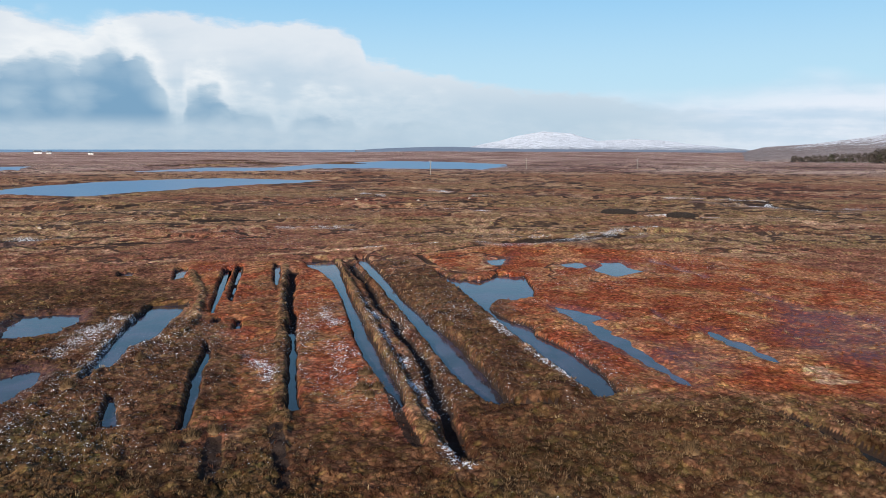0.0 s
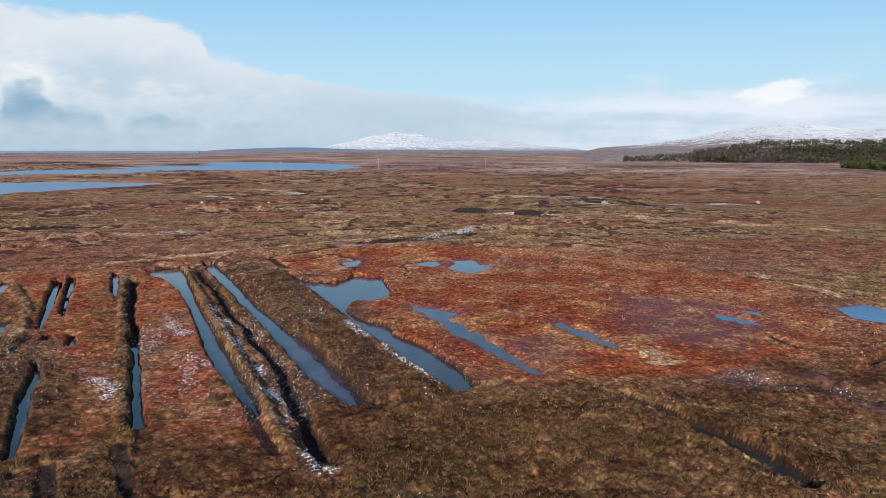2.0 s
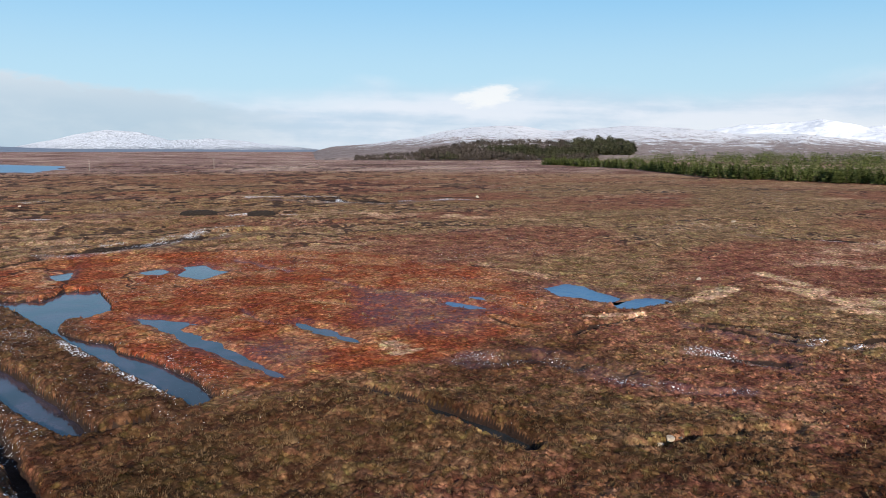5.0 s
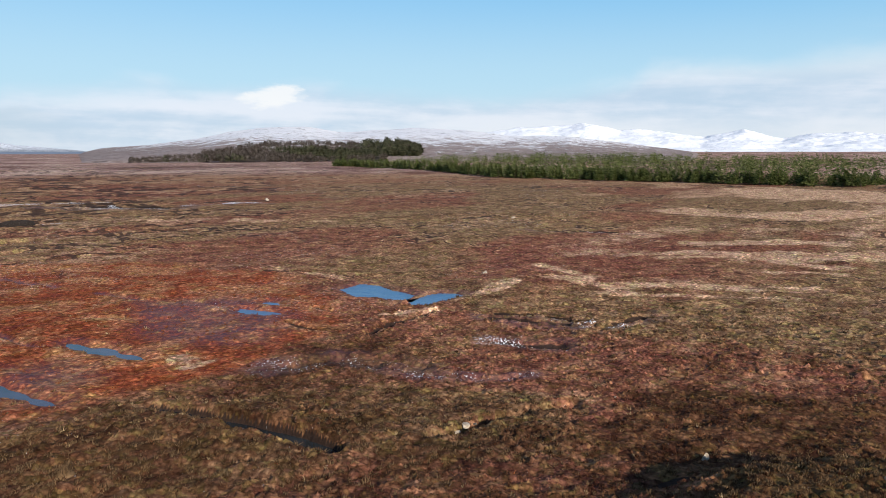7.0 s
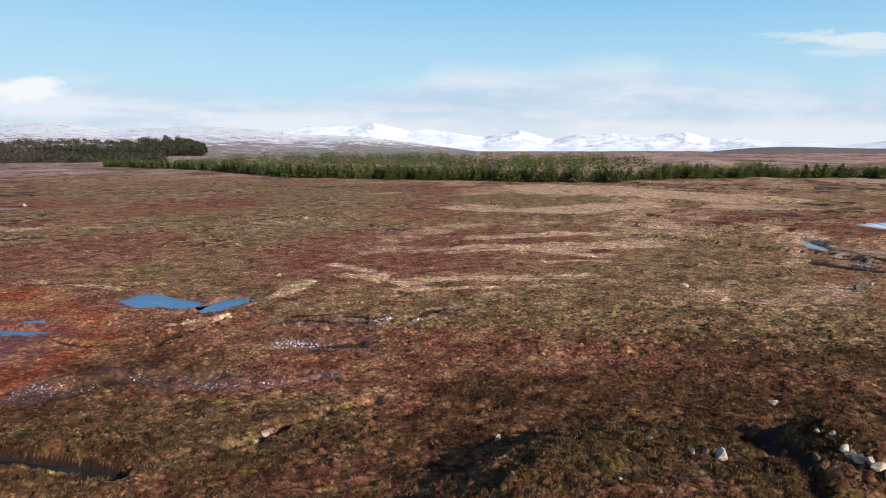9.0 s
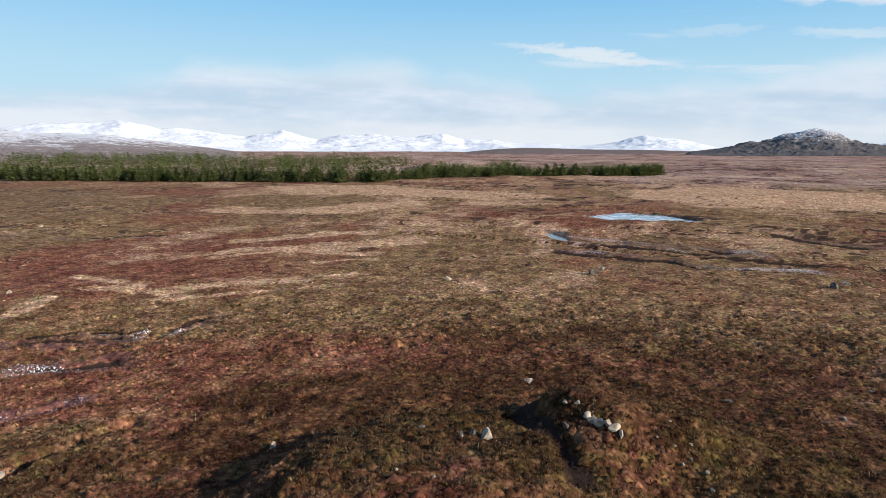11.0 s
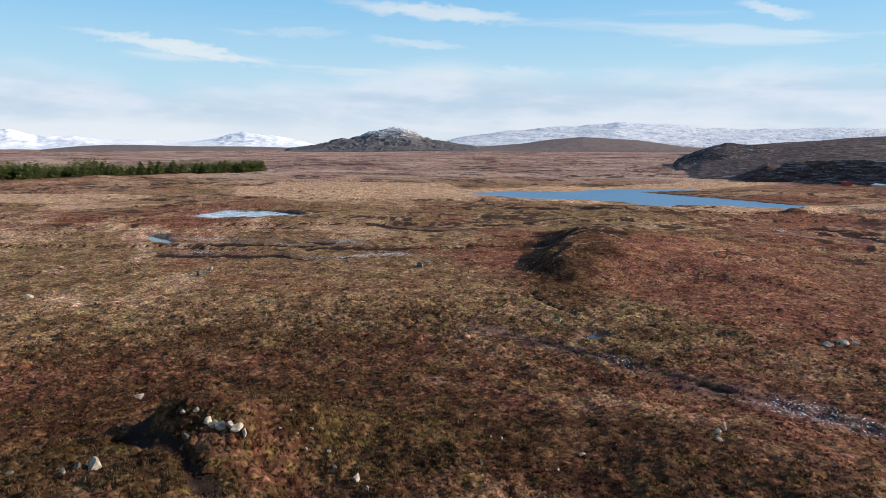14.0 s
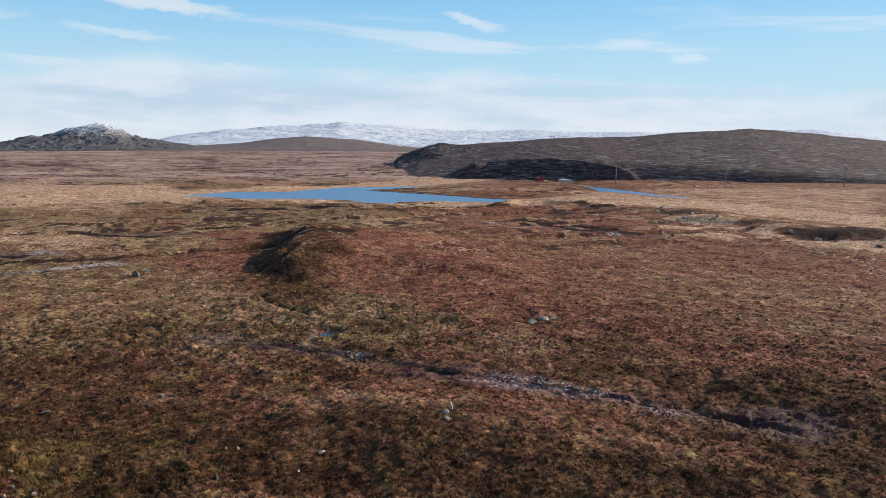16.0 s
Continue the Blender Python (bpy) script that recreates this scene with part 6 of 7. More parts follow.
def clumps(name, label, count, r0, r1, size, seed, only=""):
    """Low rounded clumps of moor plants, close together, coloured as the cover that they grow in."""
    rng = np.random.default_rng(seed)
    r = r0 * (r1 / r0) ** rng.random(count)
    a = np.radians(rng.uniform(-36, 172, count))
    x, y = r * np.sin(a), r * np.cos(a)
    z, cover = ground(x, y)
    keep = rng.random(count) < (1 - 0.9 * cover["peat"]) * (1 - 0.8 * np.clip(cover["wet"], 0, 1)) * (1 - 0.35 * cover["red"]) * (1 - smooth(r, r1 * 0.7, r1))
    if only:
        keep &= (rng.random(count) < 0.8 * cover[only]) & (fbm(x, y, 5.0, 3, 86) > -0.05)
    for key, poly in POOLS.items():
        i = near_box(x, y, poly, 0.7)
        if len(i):
            keep[i] &= inside_distance(x[i], y[i], poly) > (0.4 if key == "ditch_e" else 0.22)
    x, y, z, r = (v[keep] for v in (x, y, z, r))
    cover = {k: v[keep] for k, v in cover.items()}
    n, sides = len(x), 6
    wide = size * rng.uniform(0.55, 1.5, n) * np.clip(r / 42, 0.8, 1.3) * (1 - 0.3 * cover["red"])
    high = wide * rng.uniform(0.35, 0.85, n) * (1 - 0.35 * cover["red"]) * (1 - 0.5 * smooth(r, 42, 80))
    q = rng.uniform(0, 6.283, n)[:, None] + np.arange(sides)[None] * 2 * np.pi / sides
    reach = wide[:, None] * rng.uniform(0.7, 1.25, (n, sides))
    base = np.stack([x[:, None] + reach * np.cos(q), y[:, None] + reach * np.sin(q), np.broadcast_to(z[:, None] - 0.05, q.shape)], -1)
    top = np.stack([x + wide * rng.uniform(-0.35, 0.35, n), y + wide * rng.uniform(-0.35, 0.35, n), z + high], -1)
    v = np.concatenate([base, top[:, None]], 1).reshape(-1, 3)
    k = np.arange(sides)
    tri = np.stack([k, (k + 1) % sides, np.full(sides, sides)], 1)
    f = (np.arange(n)[:, None, None] * (sides + 1) + tri[None]).reshape(-1)
    me = bpy.data.meshes.new(name)
    me.vertices.add(len(v))
    me.vertices.foreach_set("co", v.ravel().astype(np.float32))
    me.loops.add(len(f))
    me.loops.foreach_set("vertex_index", f.astype(np.int32))
    me.polygons.add(len(f) // 3)
    me.polygons.foreach_set("loop_start", np.arange(0, len(f), 3, dtype=np.int32))
    me.update(calc_edges=True)
    me.polygons.foreach_set("use_smooth", np.ones(len(me.polygons), bool))
    for attr, keys in (("plants", ("red", "straw", "olive", "wet")), ("soil", ("peat", "frost", "heath", "moor"))):
        data = np.repeat(np.stack([cover[key] for key in keys], 1), sides + 1, axis=0)
        me.attributes.new(attr, "FLOAT_COLOR", "POINT").data.foreach_set("color", data.ravel().astype(np.float32))
    me.attributes.new("banks", "FLOAT", "POINT").data.foreach_set("value", np.repeat(cover["banks"], sides + 1).astype(np.float32))
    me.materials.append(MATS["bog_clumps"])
    return tagged(new(name, me), label, "moorland plants", kind="stuff")


clumps("moor_clumps", "low brown and tan clumps of heather, deer grass and moss", 165000, 23, 130, 0.120, 61)
clumps("rush_hummocks", "knee-high olive hummocks of rush and moss in rank moor grass", 16000, 23, 75, 0.30, 62, "olive")
tussocks("rust_grass", "rust-red deer grass covering the wet bog", "rust_grass", 4500, 24, 85, want_rust, 0.15, 12, 51, 0.036, 1.0)
tussocks("straw_grass", "pale bleached moor grass in streaks", "straw_grass", 4500, 24, 110, want_straw, 0.20, 12, 52, 0.036, 0.95)
tussocks("olive_rushes", "olive tan tussocks of rush and moor grass", "olive_grass", 8000, 23, 80, want_olive, 0.20, 22, 53, 0.048, 1.2)
tussocks("brown_grass", "dull brown winter moor grass", "brown_grass", 3500, 23, 85, want_brown, 0.17, 12, 54, 0.036, 1.0)
tussocks("heather", "dark brown heather clumps on the knolls", "heather", 4500, 22, 60, want_heather, 0.18, 14, 55, 0.045, 1.0)


def rush_clump(x, y, tall, blades_count, seed):
    """One tall tussock of rushes: blades fanning out of a matted base."""
    rng = random.Random(seed)
    root = new("rush_tussock")
    root.matrix_world = pose(x, y, float(ground(np.array([x]), np.array([y]))[0][0]) - 0.02)
    tagged(root, "olive green tussock of rushes standing in wet red moss", "rushes", "rush tussocks")
    bm = bmesh.new()
    bmesh.ops.create_icosphere(bm, subdivisions=2, radius=1.0)
    for v in bm.verts:
        v.co = Vector((v.co.x * tall * 0.75, v.co.y * tall * 0.75, max(v.co.z, -0.4) * tall * 0.42)) * (1 + 0.3 * noise.noise(v.co * 2.1 + Vector((seed, 0, 0))))
    part("mat", bm, "olive_grass", root)
    bm = bmesh.new()
    for _ in range(blades_count):
        a, out, h = rng.uniform(0, 6.283), rng.random() ** 0.7, tall * rng.uniform(0.6, 1.2)
        bx, by = out * tall * 0.6 * math.cos(a), out * tall * 0.6 * math.sin(a)
        tip = Vector((bx * 1.7 + rng.uniform(-0.08, 0.08), by * 1.7 + rng.uniform(-0.08, 0.08), h * (1.1 - 0.5 * out)))
        side = Vector((-math.sin(a + rng.uniform(-1, 1)), math.cos(a), 0)) * 0.022
        bm.faces.new([bm.verts.new(q) for q in (Vector((bx, by, 0)) - side, Vector((bx, by, 0)) + side, tip)])
    part("blades", bm, "olive_grass", root)
    return root


for k, (rx, ry) in enumerate([(-4.8, 42.5), (-3.8, 39.9), (-4.7, 39.9), (-4.1, 38.5), (-12.1, 32.6), (-11.2, 33.3), (-12.7, 31.3), (-13.6, 45.4), (-21.8, 39.8), (-19.9, 45.3), (11.2, 30.4), (15.5, 30.9)]):
    rush_clump(rx, ry, (0.62, 0.5, 0.55, 0.4)[k % 4], 260, 200 + k)


# ---- rocks ----
def boulder(name, x, y, size, mat, label, seed, sink=0.25, turn=0.0, group=""):
    """A rock split along flat faces, with worn edges."""
    rng = random.Random(seed)
    bm = bmesh.new()
    bmesh.ops.create_icosphere(bm, subdivisions=3, radius=1.0)
    cuts = [(Vector((rng.uniform(-1, 1), rng.uniform(-1, 1), rng.uniform(-0.3, 1))).normalized(), rng.uniform(0.26, 0.70)) for _ in range(9)]
    for v in bm.verts:
        for nrm, d in cuts:
            over = v.co.dot(nrm) - d
            if over > 0:
                v.co -= nrm * over * 0.98
        v.co += v.co.normalized() * 0.03 * noise.fractal(v.co * 2.3 + Vector((seed, 0, 0)), 0.6, 2.0, 4)
        v.co = Vector((v.co.x * size[0], v.co.y * size[1], v.co.z * size[2]))
    me = bpy.data.meshes.new(name)
    bm.to_mesh(me)
    bm.free()
    me.materials.append(MATS[mat])
    ob = new(name, me)
    z = float(ground(np.array([x]), np.array([y]))[0][0])
    ob.matrix_world = pose(x, y, z + size[2] * (1 - 2 * sink) + 0.03, 0, 0, turn)
    return tagged(ob, label, "rock", group)


# rocks: x, y, half sizes, pale?
KNOLL_ROCKS = [
    (28.5, 0.6, 0.39, 0.32, 0.37, 1), (28.5, 1.7, 0.15, 0.12, 0.18, 1), (28.7, 1.2, 0.22, 0.18, 0.16, 0), (30.8, -2.8, 0.24, 0.19, 0.12, 1), (30.5, -3.3, 0.19, 0.16, 0.12, 1),
    (29.75, -3.65, 0.34, 0.24, 0.2, 1), (29.5, -3.95, 0.36, 0.26, 0.24, 1), (29.3, -4.15, 0.42, 0.3, 0.28, 1), (29.1, -4.45, 0.4, 0.26, 0.3, 1), (28.9, -4.7, 0.38, 0.24, 0.26, 1), (28.65, -4.95, 0.3, 0.2, 0.2, 1), (29.6, -2.8, 0.25, 0.2, 0.18, 0),
    (30.9, 10.7, 0.25, 0.2, 0.2, 1), (42.0, -1.6, 0.6, 0.48, 0.13, 1), (29.1, 3.5, 0.25, 0.2, 0.08, 0), (24.9, 3.9, 0.11, 0.09, 0.06, 1), (25.0, 2.5, 0.11, 0.09, 0.06, 1),
]
SLOPE_ROCKS = [
    (28.2, -7.4, 0.11, 0.09, 0.1, 1), (28.5, -7.8, 0.1, 0.08, 0.08, 1), (27.9, -8.3, 0.13, 0.1, 0.1, 1), (27.1, -8.3, 0.14, 0.11, 0.11, 1), (30.0, -7.2, 0.12, 0.09, 0.06, 1),
    (37.3, -17.9, 0.16, 0.12, 0.09, 1), (39.3, -12.5, 0.38, 0.31, 0.1, 0), (29.0, -6.5, 0.1, 0.08, 0.08, 1), (28.8, -7.2, 0.09, 0.07, 0.07, 1), (25.9, -8.8, 0.27, 0.21, 0.24, 1),
    (25.1, -9.0, 0.14, 0.11, 0.14, 1), (27.3, -15.9, 0.11, 0.09, 0.1, 1), (27.3, -16.5, 0.11, 0.09, 0.1, 1), (25.2, -14.2, 0.15, 0.12, 0.18, 0), (24.4, -18.9, 0.35, 0.28, 0.1, 1),
    (23.6, -17.1, 0.13, 0.1, 0.08, 1),
]
EAST_ROCKS = [
    (22.6, -25.3, 0.23, 0.19, 0.23, 1), (22.9, -26.1, 0.24, 0.19, 0.26, 1), (22.0, -24.8, 0.2, 0.16, 0.12, 1), (31.7, -45.9, 0.55, 0.44, 0.27, 1), (31.7, -47.4, 0.79, 0.64, 0.28, 1),
    (31.0, -48.0, 0.52, 0.41, 0.15, 1), (47.1, -32.9, 0.24, 0.19, 0.19, 1), (45.8, -32.9, 0.25, 0.2, 0.2, 1), (44.7, -32.6, 0.18, 0.15, 0.15, 0), (37.1, -17.8, 0.14, 0.11, 0.1, 1),
    (29.0, -7.9, 0.12, 0.09, 0.08, 1), (42.3, -21.7, 0.43, 0.35, 0.09, 0), (29.3, -39.7, 0.16, 0.13, 0.1, 1), (52.4, -55.0, 0.31, 0.25, 0.18, 1), (27.4, -41.5, 0.16, 0.13, 0.08, 1),
    (50.4, -56.9, 0.28, 0.22, 0.19, 1),
]
MOOR_ROCKS = [
    (26.6, 21.7, 0.27, 0.21, 0.13, 1), (27.4, 21.8, 0.39, 0.31, 0.2, 1), (28.1, 21.7, 0.18, 0.15, 0.07, 0), (31.1, 10.7, 0.26, 0.2, 0.18, 1), (114.2, 79.0, 0.55, 0.45, 0.4, 1),
    (63.6, 47.7, 0.39, 0.31, 0.31, 1), (48.2, 22.9, 0.26, 0.21, 0.11, 1), (35.8, 17.6, 0.13, 0.11, 0.07, 1), (74.5, 6.1, 0.79, 0.63, 0.28, 1), (74.4, 5.0, 0.42, 0.34, 0.13, 0),
    (79.9, -10.1, 0.85, 0.68, 0.51, 0), (83.5, -11.5, 0.54, 0.44, 0.41, 1), (74.0, -33.5, 0.92, 0.73, 0.5, 0), (75.9, -35.4, 0.61, 0.49, 0.36, 1),
]
FAR_ROCKS = [
    (116.2, 161.1, 0.9, 0.6, 0.48, 1), (64.3, -138.8, 0.84, 0.48, 0.42, 1), (54.4, -127.0, 0.72, 0.54, 0.36, 1), (54.4, -130.8, 0.78, 0.48, 0.42, 1),
    (48.4, -127.7, 0.54, 0.36, 0.3, 1), (40.0, -120.5, 0.6, 0.42, 0.3, 0), (33.4, -118.4, 0.72, 0.54, 0.36, 1), (27.5, -111.1, 0.6, 0.48, 0.36, 1), (26.0, -114.4, 0.54, 0.42, 0.3, 0),
    (45.6, -102.5, 0.48, 0.3, 0.3, 0), (20.0, -112.0, 0.72, 0.48, 0.3, 0), (-67.1, 117.4, 0.48, 0.3, 0.24, 1), (-26.8, 188.7, 0.96, 0.6, 0.6, 0), (-23.0, 188.2, 0.72, 0.54, 0.42, 1),
    (-6.5, 186.4, 0.6, 0.48, 0.36, 1),
]
OUTER_ROCKS = [
    (-34.8, 150.7, 0.48, 0.36, 0.3, 1), (7.1, 193.5, 0.54, 0.36, 0.3, 1),
]
for k, (rx, ry, sx, sy, sz, pale) in enumerate(KNOLL_ROCKS + SLOPE_ROCKS + EAST_ROCKS + MOOR_ROCKS + FAR_ROCKS + OUTER_ROCKS):
    label = ("large " if sx > 0.9 else "small " if sx < 0.25 else "") + ("pale weathered" if pale else "grey lichened") + (" flat slab" if sz < 0.4 * sx else " boulder") + " lying in moor grass"
    boulder("rock", rx, ry, (sx * 0.88, sy * 0.88, sz), "pale_stone" if pale else "grey_stone", label, k + 1, 0.24, (k * 73) % 180, "moorland rocks")


# ---- peat stacks ----
def peat_stack(x, y, long, high, turn, label, seed):
    root = new("peat_stack")
    z = float(ground(np.array([x]), np.array([y]))[0][0])
    root.matrix_world = pose(x, y, z, 0, 0, turn)
    tagged(root, label, "peat stack", "peat stacks")
    rng = random.Random(seed)
    bm = bmesh.new()
    bmesh.ops.create_icosphere(bm, subdivisions=3, radius=1.0)
    for v in bm.verts:
        c = v.co
        sx = math.copysign(abs(c.x) ** 0.6, c.x)
        v.co = Vector((sx * long / 2, c.y * 0.9, max(c.z, -0.15) * high * 0.95)) + c * 0.1 * noise.noise(c * 3)
    part("heap", bm, "peat", root)
    bm = bmesh.new()
    for _ in range(260):
        u, a = rng.uniform(-0.97, 0.97), rng.uniform(0.05, math.pi - 0.05)
        w = (1 - abs(u) ** 4) ** 0.5
        m = pose(u * long / 2, math.cos(a) * 0.9 * w, math.sin(a) * high * 0.95 * w, rng.uniform(-25, 25), rng.uniform(-25, 25), rng.uniform(0, 180))
        bmesh.ops.create_cube(bm, size=1.0, matrix=m @ Matrix.Diagonal((0.42, 0.14, 0.12, 1)))
    tagged(part("turf_pile", bm, "peat", root), kind="stuff")
    return root


peat_stack(37.7, 151.7, 7.6, 1.1, -6, "long low stack of dark dried peat turfs", 3)
peat_stack(48.2, 143.2, 5.6, 1.0, -12, "short heap of dark dried peat turfs", 4)


# ---- conifers ----
def crown_points(rng, tall, wide, clumps, base=0.08, bushy=0.6, leafy=1.0):
    v, f = [], []
    for _ in range(clumps):
        h = base + (1 - base) * rng.random() ** 0.85
        reach = wide * 0.5 * (1 - h) ** bushy * rng.uniform(0.35, 1.1) + 0.08
        a = rng.uniform(0, 6.283)
        c = Vector((reach * math.cos(a), reach * math.sin(a), h * tall))
        s = leafy * wide * rng.uniform(0.07, 0.17) * (1.15 - 0.6 * h)
        lift = rng.uniform(0.0, 0.7)
        e1 = Vector((math.cos(a + rng.uniform(-0.7, 0.7)), math.sin(a + rng.uniform(-0.7, 0.7)), lift)).normalized() * s * 1.5
        e2 = Vector((-math.sin(a), math.cos(a), rng.uniform(-0.5, 0.5))).normalized() * s
        k = len(v)
        v += [c - e2 * 0.8, c + e1 * 0.4 - e2 * 0.4 + Vector((0, 0, s * 0.5)), c + e1, c + e2 * 0.8, c - e1 * 0.5 + Vector((0, 0, s * 0.9))]
        f += [(k, k + 1, k + 4), (k + 1, k + 2, k + 3), (k + 1, k + 3, k + 4)]
    return v, f


def make_pine(tall, wide, seed, mat, label, group, clumps=70, bushy=0.6):
    rng = random.Random(seed)
    root = new("pine_tree")
    tagged(root, label, "tree", group)
    bm = bmesh.new()
    bend = [(0, 0)] + [(rng.uniform(-0.12, 0.12), rng.uniform(-0.12, 0.12)) for _ in range(4)]
    rings = []
    for k, (dx, dy) in enumerate(bend):
        rad = 0.16 * (1 - k / 4.6) * tall / 8
        rings.append([bm.verts.new((dx + rad * math.cos(q), dy + rad * math.sin(q), -0.3 + (tall * 0.97 + 0.3) * k / 4)) for q in np.linspace(0, 2 * math.pi, 7)[:-1]])
    for r0, r1 in zip(rings, rings[1:]):
        for q in range(6):
            bm.faces.new((r0[q], r0[(q + 1) % 6], r1[(q + 1) % 6], r1[q]))
    for k in range(8):
        h, a = rng.uniform(0.15, 0.85) * tall, rng.uniform(0, 6.283)
        reach = wide * 0.42 * (1 - h / tall) ** 0.6
        p0, p1 = Vector((0, 0, h)), Vector((reach * math.cos(a), reach * math.sin(a), h + 0.25 * reach))
        side = Vector((-math.sin(a), math.cos(a), 0)) * 0.04
        bm.faces.new([bm.verts.new(p) for p in (p0 - side, p0 + side, p1)])
        bm.faces.new([bm.verts.new(p) for p in (p0 + Vector((0, 0, 0.05)), p0 - Vector((0, 0, 0.05)), p1)])
    part("trunk", bm, "bark", root)
    v, f = crown_points(rng, tall, wide, clumps, 0.04, bushy, 0.85)
    me = bpy.data.meshes.new("crown")
    me.from_pydata([tuple(p) for p in v], [], f)
    me.materials.append(MATS[mat])
    ob = new("crown", me)
    ob.parent = root
    return root


def wood(name, label, mat, spots, clumps, seed, bushy=0.6, leafy=1.0):
    """Trees too many to count, joined."""
    rng = random.Random(seed)
    kinds = [crown_points(rng, 1.0, 0.45, clumps, 0.04, bushy, leafy) for _ in range(8)]
    kinds = [(np.array([tuple(p) for p in v]), np.array(f)) for v, f in kinds]
    V, F, k = [], [], 0
    for x, y, z, tall, fat in spots:
        v, f = kinds[rng.randrange(8)]
        a = rng.uniform(0, 6.283)
        c, s = math.cos(a), math.sin(a)
        q = np.stack([(c * v[:, 0] - s * v[:, 1]) * tall * fat, (s * v[:, 0] + c * v[:, 1]) * tall * fat, v[:, 2] * tall], 1) + (x, y, z)
        V.append(q), F.append(f + k)
        k += len(v)
    me = bpy.data.meshes.new(name)
    me.from_pydata(np.concatenate(V).tolist(), [], np.concatenate(F).tolist())
    me.materials.append(MATS[mat])
    return tagged(new(name, me), label, "woodland", kind="stuff")


EDGE = [(41.0, 560), (45.4, 520), (49.8, 430), (54.2, 345), (63.3, 322), (72.0, 300), (80.3, 298), (84.0, 338), (90.0, 365), (95.0, 385), (99.1, 395), (102.0, 415)]
BACK = [(41.0, 590), (46.0, 620), (49.8, 720), (54.2, 900), (63.0, 880), (72.0, 880), (78.0, 800), (83.0, 560), (92.0, 470), (102.0, 440)]


def ground_at(x, y):
    return float(ground(np.array([float(x)]), np.array([float(y)]), False)[0][0])


rng = random.Random(7)
PINE_LABEL = "bushy green lodgepole pine at the plantation edge"
pines = [make_pine(t, w, s, "needles", PINE_LABEL, "plantation pines", 240, 0.75) for t, w, s in ((5.6, 4.4, 1), (4.8, 4.2, 2), (6.6, 4.6, 3), (4.0, 3.9, 4), (5.2, 4.2, 5))]
front = []
while len(front) < 290:
    a = rng.uniform(41.5, 101.5)
    r = np.interp(a, *zip(*EDGE)) + abs(rng.gauss(0, 5)) + 2 * math.sin(a * 2.1)
    front.append((r * math.sin(radians(a)), r * math.cos(radians(a)), a))
for k, (x, y, a) in enumerate(front):
    m = pose(x, y, ground_at(x, y), rng.uniform(-3, 3), rng.uniform(-3, 3), rng.uniform(0, 360))
    if k < 5:
        pines[k].matrix_world = m
    else:
        copy_thing(pines[k % 5], m)
spots = []
while len(spots) < 2900:
    a = rng.uniform(41.0, 102.0)
    r0, r1 = np.interp(a, *zip(*EDGE)), np.interp(a, *zip(*BACK))
    r = r0 + 4 + (r1 - r0) * rng.random() ** 1.7
    x, y = r * math.sin(radians(a)), r * math.cos(radians(a))
    clear = fbm(np.array([x]), np.array([y]), 60.0, 2, 61)[0]
    if clear > 0.10 and r > r0 + 24 or 58 < a < 76 and 45 < r - r0 < 95 and clear > -0.12:
        continue
    spots.append((x, y, -0.2, (rng.uniform(3.4, 6.2) + 1.8 * clear) * (1.0 + 0.95 * min(1.0, max(0.0, r - r0 - 30) / 240)), rng.uniform(1.25, 1.9)))
birches = []
while len(birches) < 70:
    a = rng.uniform(52.0, 74.0)
    r = np.interp(a, *zip(*EDGE)) + rng.uniform(30, 260)
    x, y = r * math.sin(radians(a)), r * math.cos(radians(a))
    if fbm(np.array([x]), np.array([y]), 60.0, 2, 61)[0] > 0.05:
        birches.append((x, y, -0.2, rng.uniform(6.5, 9.0), rng.uniform(0.9, 1.3)))
wood("birch_scrub", "bare pale birches standing among the young pines", "bare_twigs", birches, 40, 10, 0.5)
wood("pine_plantation", "dense belt of young green pines crossing the moor", "needles", spots, 40, 8, 0.75, 1.1)
# older mixed trees on the foot of the snowy hill
spots = []
while len(spots) < 2000:
    a = 26.0 + 21.8 * rng.random() ** 0.8
    top = np.interp(a, (26, 30, 33.4, 40.4, 43.3, 46.3, 47.8), (910, 960, 1060, 1190, 1150, 1100, 960))
    r = 850 + (top - 850) * rng.random() ** 1.2 + (60 if a > 45 else 0)
    z = hill_height(MOOR, a, r)
    spots.append((r * math.sin(radians(a)), r * math.cos(radians(a)), z - 0.5, (4.5 + 9.0 * rng.random() ** 1.3 + 5 * float(fbm(np.array([r * math.sin(radians(a))]), np.array([r * math.cos(radians(a))]), 50.0, 2, 63)[0])) * (0.5 if a < 31 else 0.8), rng.uniform(0.9, 1.5)))
leafless = [float(fbm(np.array([q[0]]), np.array([q[1]]), 70.0, 2, 65)[0]) + 0.25 * rng.random() > 0.10 for q in spots]
wood("mixed_wood", "dark green old pines along the foot of the snowy hill", "dark_needles", [q for q, bare in zip(spots, leafless) if not bare], 64, 9, 0.45, 2.3)
wood("bare_wood", "grey-brown leafless trees among the old pines", "bare_wood", [(q[0], q[1], q[2], q[3] * 0.75, q[4] * 1.25) for q, bare in zip(spots, leafless) if bare], 64, 19, 0.3, 2.3)


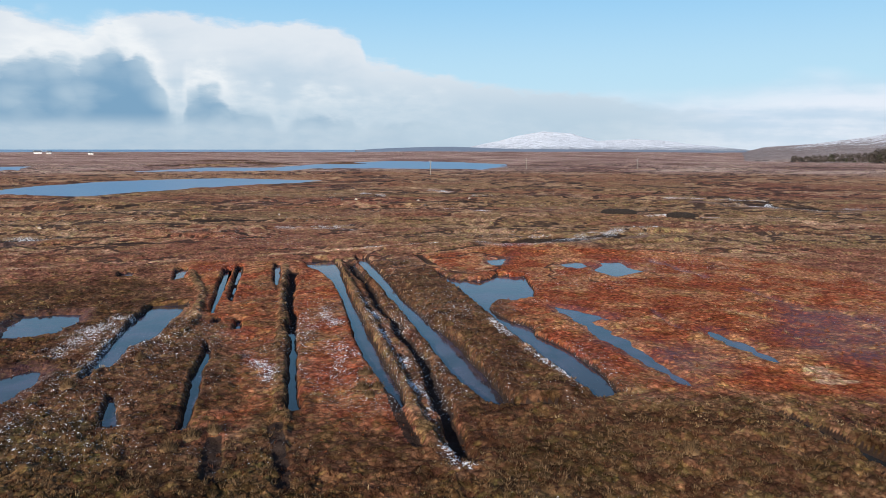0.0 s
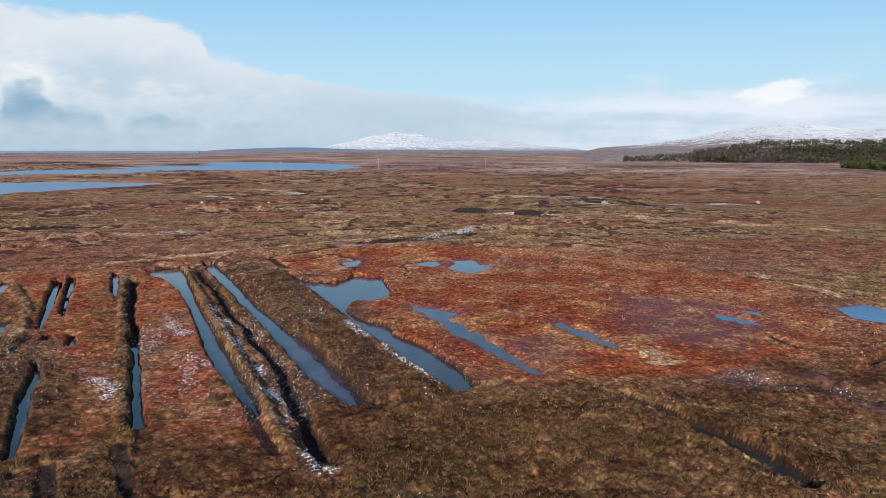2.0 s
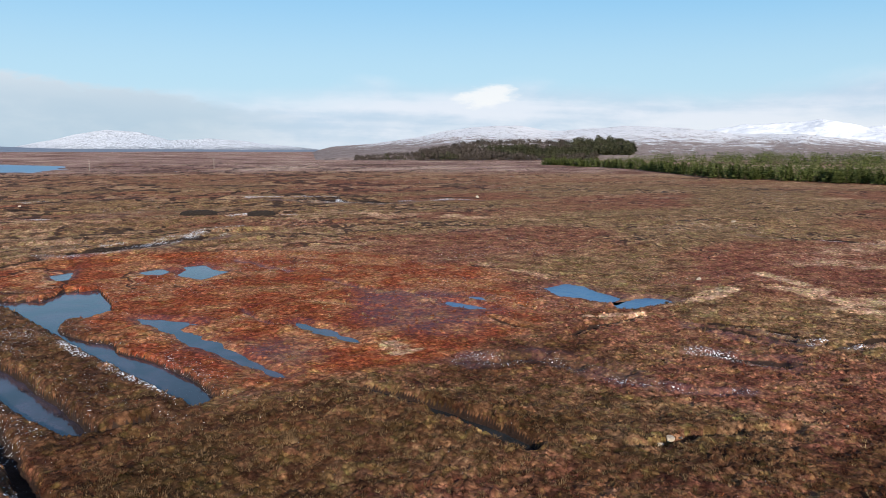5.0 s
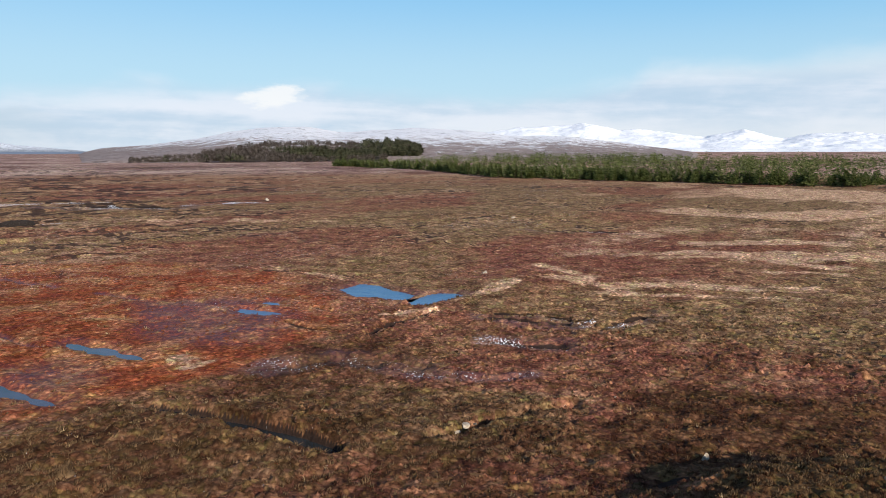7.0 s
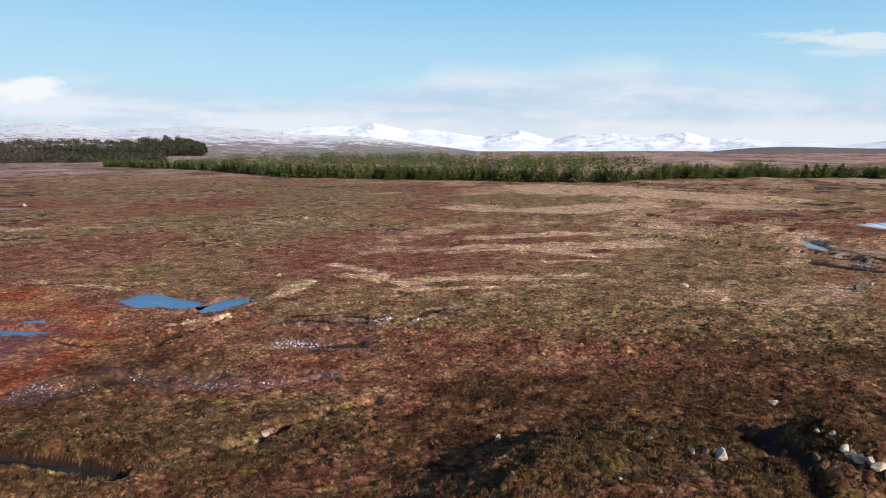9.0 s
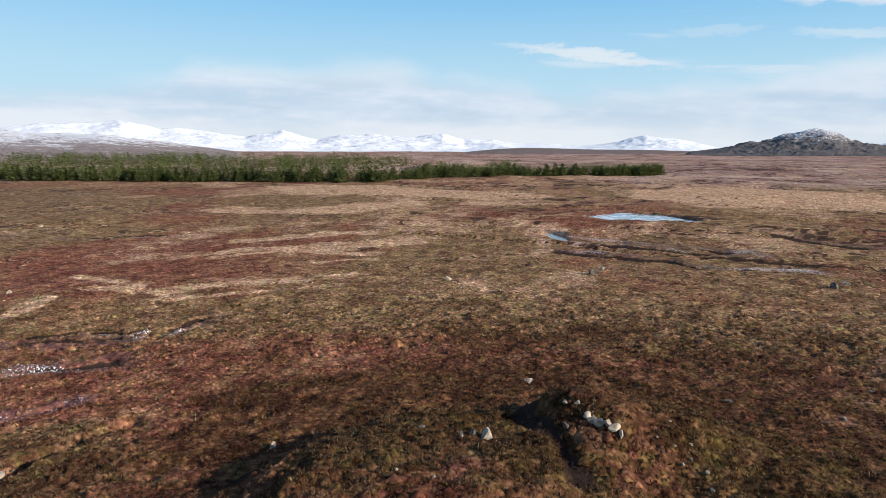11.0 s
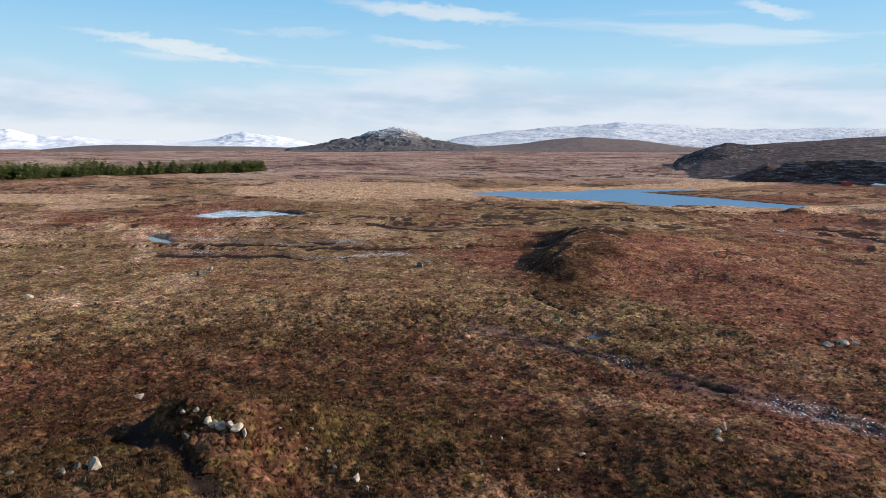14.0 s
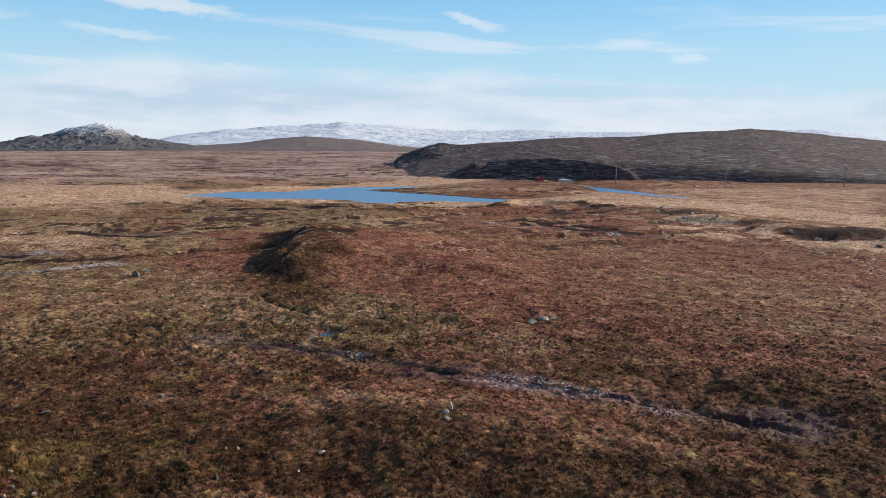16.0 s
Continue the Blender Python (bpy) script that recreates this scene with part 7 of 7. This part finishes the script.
# ---- poles, houses, sheds far off ----
def power_pole(x, y, tall, turn):
    root = new("power_pole")
    root.matrix_world = pose(x, y, ground_at(x, y), 0, 0, turn)
    tagged(root, "weathered wooden power pole standing on the moor", "power pole", "power poles")
    bm = bmesh.new()
    bmesh.ops.create_cone(bm, cap_ends=True, segments=8, radius1=0.19, radius2=0.13, depth=tall + 0.6, matrix=Matrix.Translation((0, 0, tall / 2 - 0.3)))
    part("pole", bm, "weathered_wood", root)
    bm = bmesh.new()
    bmesh.ops.create_cube(bm, size=1.0, matrix=Matrix.Translation((0, 0.14, tall - 0.5)) @ Matrix.Diagonal((1.6, 0.12, 0.14, 1)))
    part("cross_arm", bm, "weathered_wood", root)
    for dx in (-0.7, 0.0, 0.7):
        bm = bmesh.new()
        bmesh.ops.create_cone(bm, cap_ends=True, segments=8, radius1=0.07, radius2=0.05, depth=0.26, matrix=Matrix.Translation((dx, 0.14, tall - 0.3)))
        part("insulator", bm, "pale_sheet", root)


for px, py in ((58.0, 497.0), (132.0, 485.0), (-6.3, 362.0), (127.4, -236.0), (93.6, -252.0), (62.1, -278.2)):
    power_pole(px, py, 7.0, 20)


def house(name, x, y, turn, long, deep, eaves, roof_h, walls, roof, label, category="house", windows=3, door=True):
    root = new(name)
    root.matrix_world = pose(x, y, ground_at(x, y) - 0.2, 0, 0, turn)
    tagged(root, label, category)
    bm = bmesh.new()
    h, d = long / 2, deep / 2
    low = [bm.verts.new(p) for p in ((-h, -d, 0), (h, -d, 0), (h, d, 0), (-h, d, 0))]
    top = [bm.verts.new(p) for p in ((-h, -d, eaves), (h, -d, eaves), (h, d, eaves), (-h, d, eaves))]
    ga, gb = bm.verts.new((-h, 0, eaves + roof_h)), bm.verts.new((h, 0, eaves + roof_h))
    for a, b in ((0, 1), (2, 3)):
        bm.faces.new((low[a], low[b], top[b], top[a]))
    bm.faces.new((low[1], low[2], top[2], gb, top[1]))
    bm.faces.new((low[3], low[0], top[0], ga, top[3]))
    part("wall", bm, walls, root)
    bm = bmesh.new()
    o, th = 0.35, 0.18
    for sgn in (-1, 1):
        e = eaves - roof_h * o / d
        pts = [(-h - o, sgn * (d + o), e), (h + o, sgn * (d + o), e), (h + o, 0, eaves + roof_h), (-h - o, 0, eaves + roof_h)]
        a = [bm.verts.new((p[0], p[1], p[2] + 0.02)) for p in pts]
        b = [bm.verts.new((p[0], p[1], p[2] + th)) for p in pts]
        bm.faces.new(a), bm.faces.new(b)
        for k in range(4):
            bm.faces.new((a[k], a[(k + 1) % 4], b[(k + 1) % 4], b[k]))
    bmesh.ops.recalc_face_normals(bm, faces=bm.faces)
    part("roof", bm, roof, root)
    for k in range(windows):
        wx = -h + long * (k + 0.7) / (windows + 0.4)
        bm = bmesh.new()
        bmesh.ops.create_cube(bm, size=1.0, matrix=Matrix.Translation((wx, -d - 0.02, eaves * 0.55)) @ Matrix.Diagonal((0.9, 0.1, 1.1, 1)))
        part("window", bm, "dark_glass", root)
    if door:
        bm = bmesh.new()
        bmesh.ops.create_cube(bm, size=1.0, matrix=Matrix.Translation((h * 0.1, -d - 0.02, 1.0)) @ Matrix.Diagonal((1.0, 0.1, 2.0, 1)))
        part("door", bm, "weathered_wood", root)
        for sx in (-1, 1):
            bm = bmesh.new()
            bmesh.ops.create_cube(bm, size=1.0, matrix=Matrix.Translation((sx * (h - 0.5), 0, eaves + roof_h + 0.3)) @ Matrix.Diagonal((0.8, 0.8, 1.3, 1)))
            part("chimney", bm, walls, root)
    return root


house("cottage", -856, 1513, 29, 15, 7, 3.4, 3.0, "white_render", "slate", "white rendered cottage with a slate roof far across the moor")
house("cottage", -836, 1520, 20, 9, 6, 2.8, 2.4, "white_render", "slate", "small white outbuilding with a slate roof far off")
house("cottage", -668, 1358, 25, 9, 6, 3.0, 2.4, "white_render", "slate", "white rendered cottage with a slate roof far across the moor")
house("red_shed", 163.5, -240.0, 146 + 180, 3.6, 2.4, 1.3, 0.4, "red_paint", "red_paint", "low red painted metal shed at the quarry foot", "shed", 0, False)
house("long_shed", 153.0, -243.0, 148 + 180, 6.5, 2.6, 0.9, 0.3, "pale_sheet", "pale_sheet", "long low shed with pale sheet roofing", "shed", 3, False)
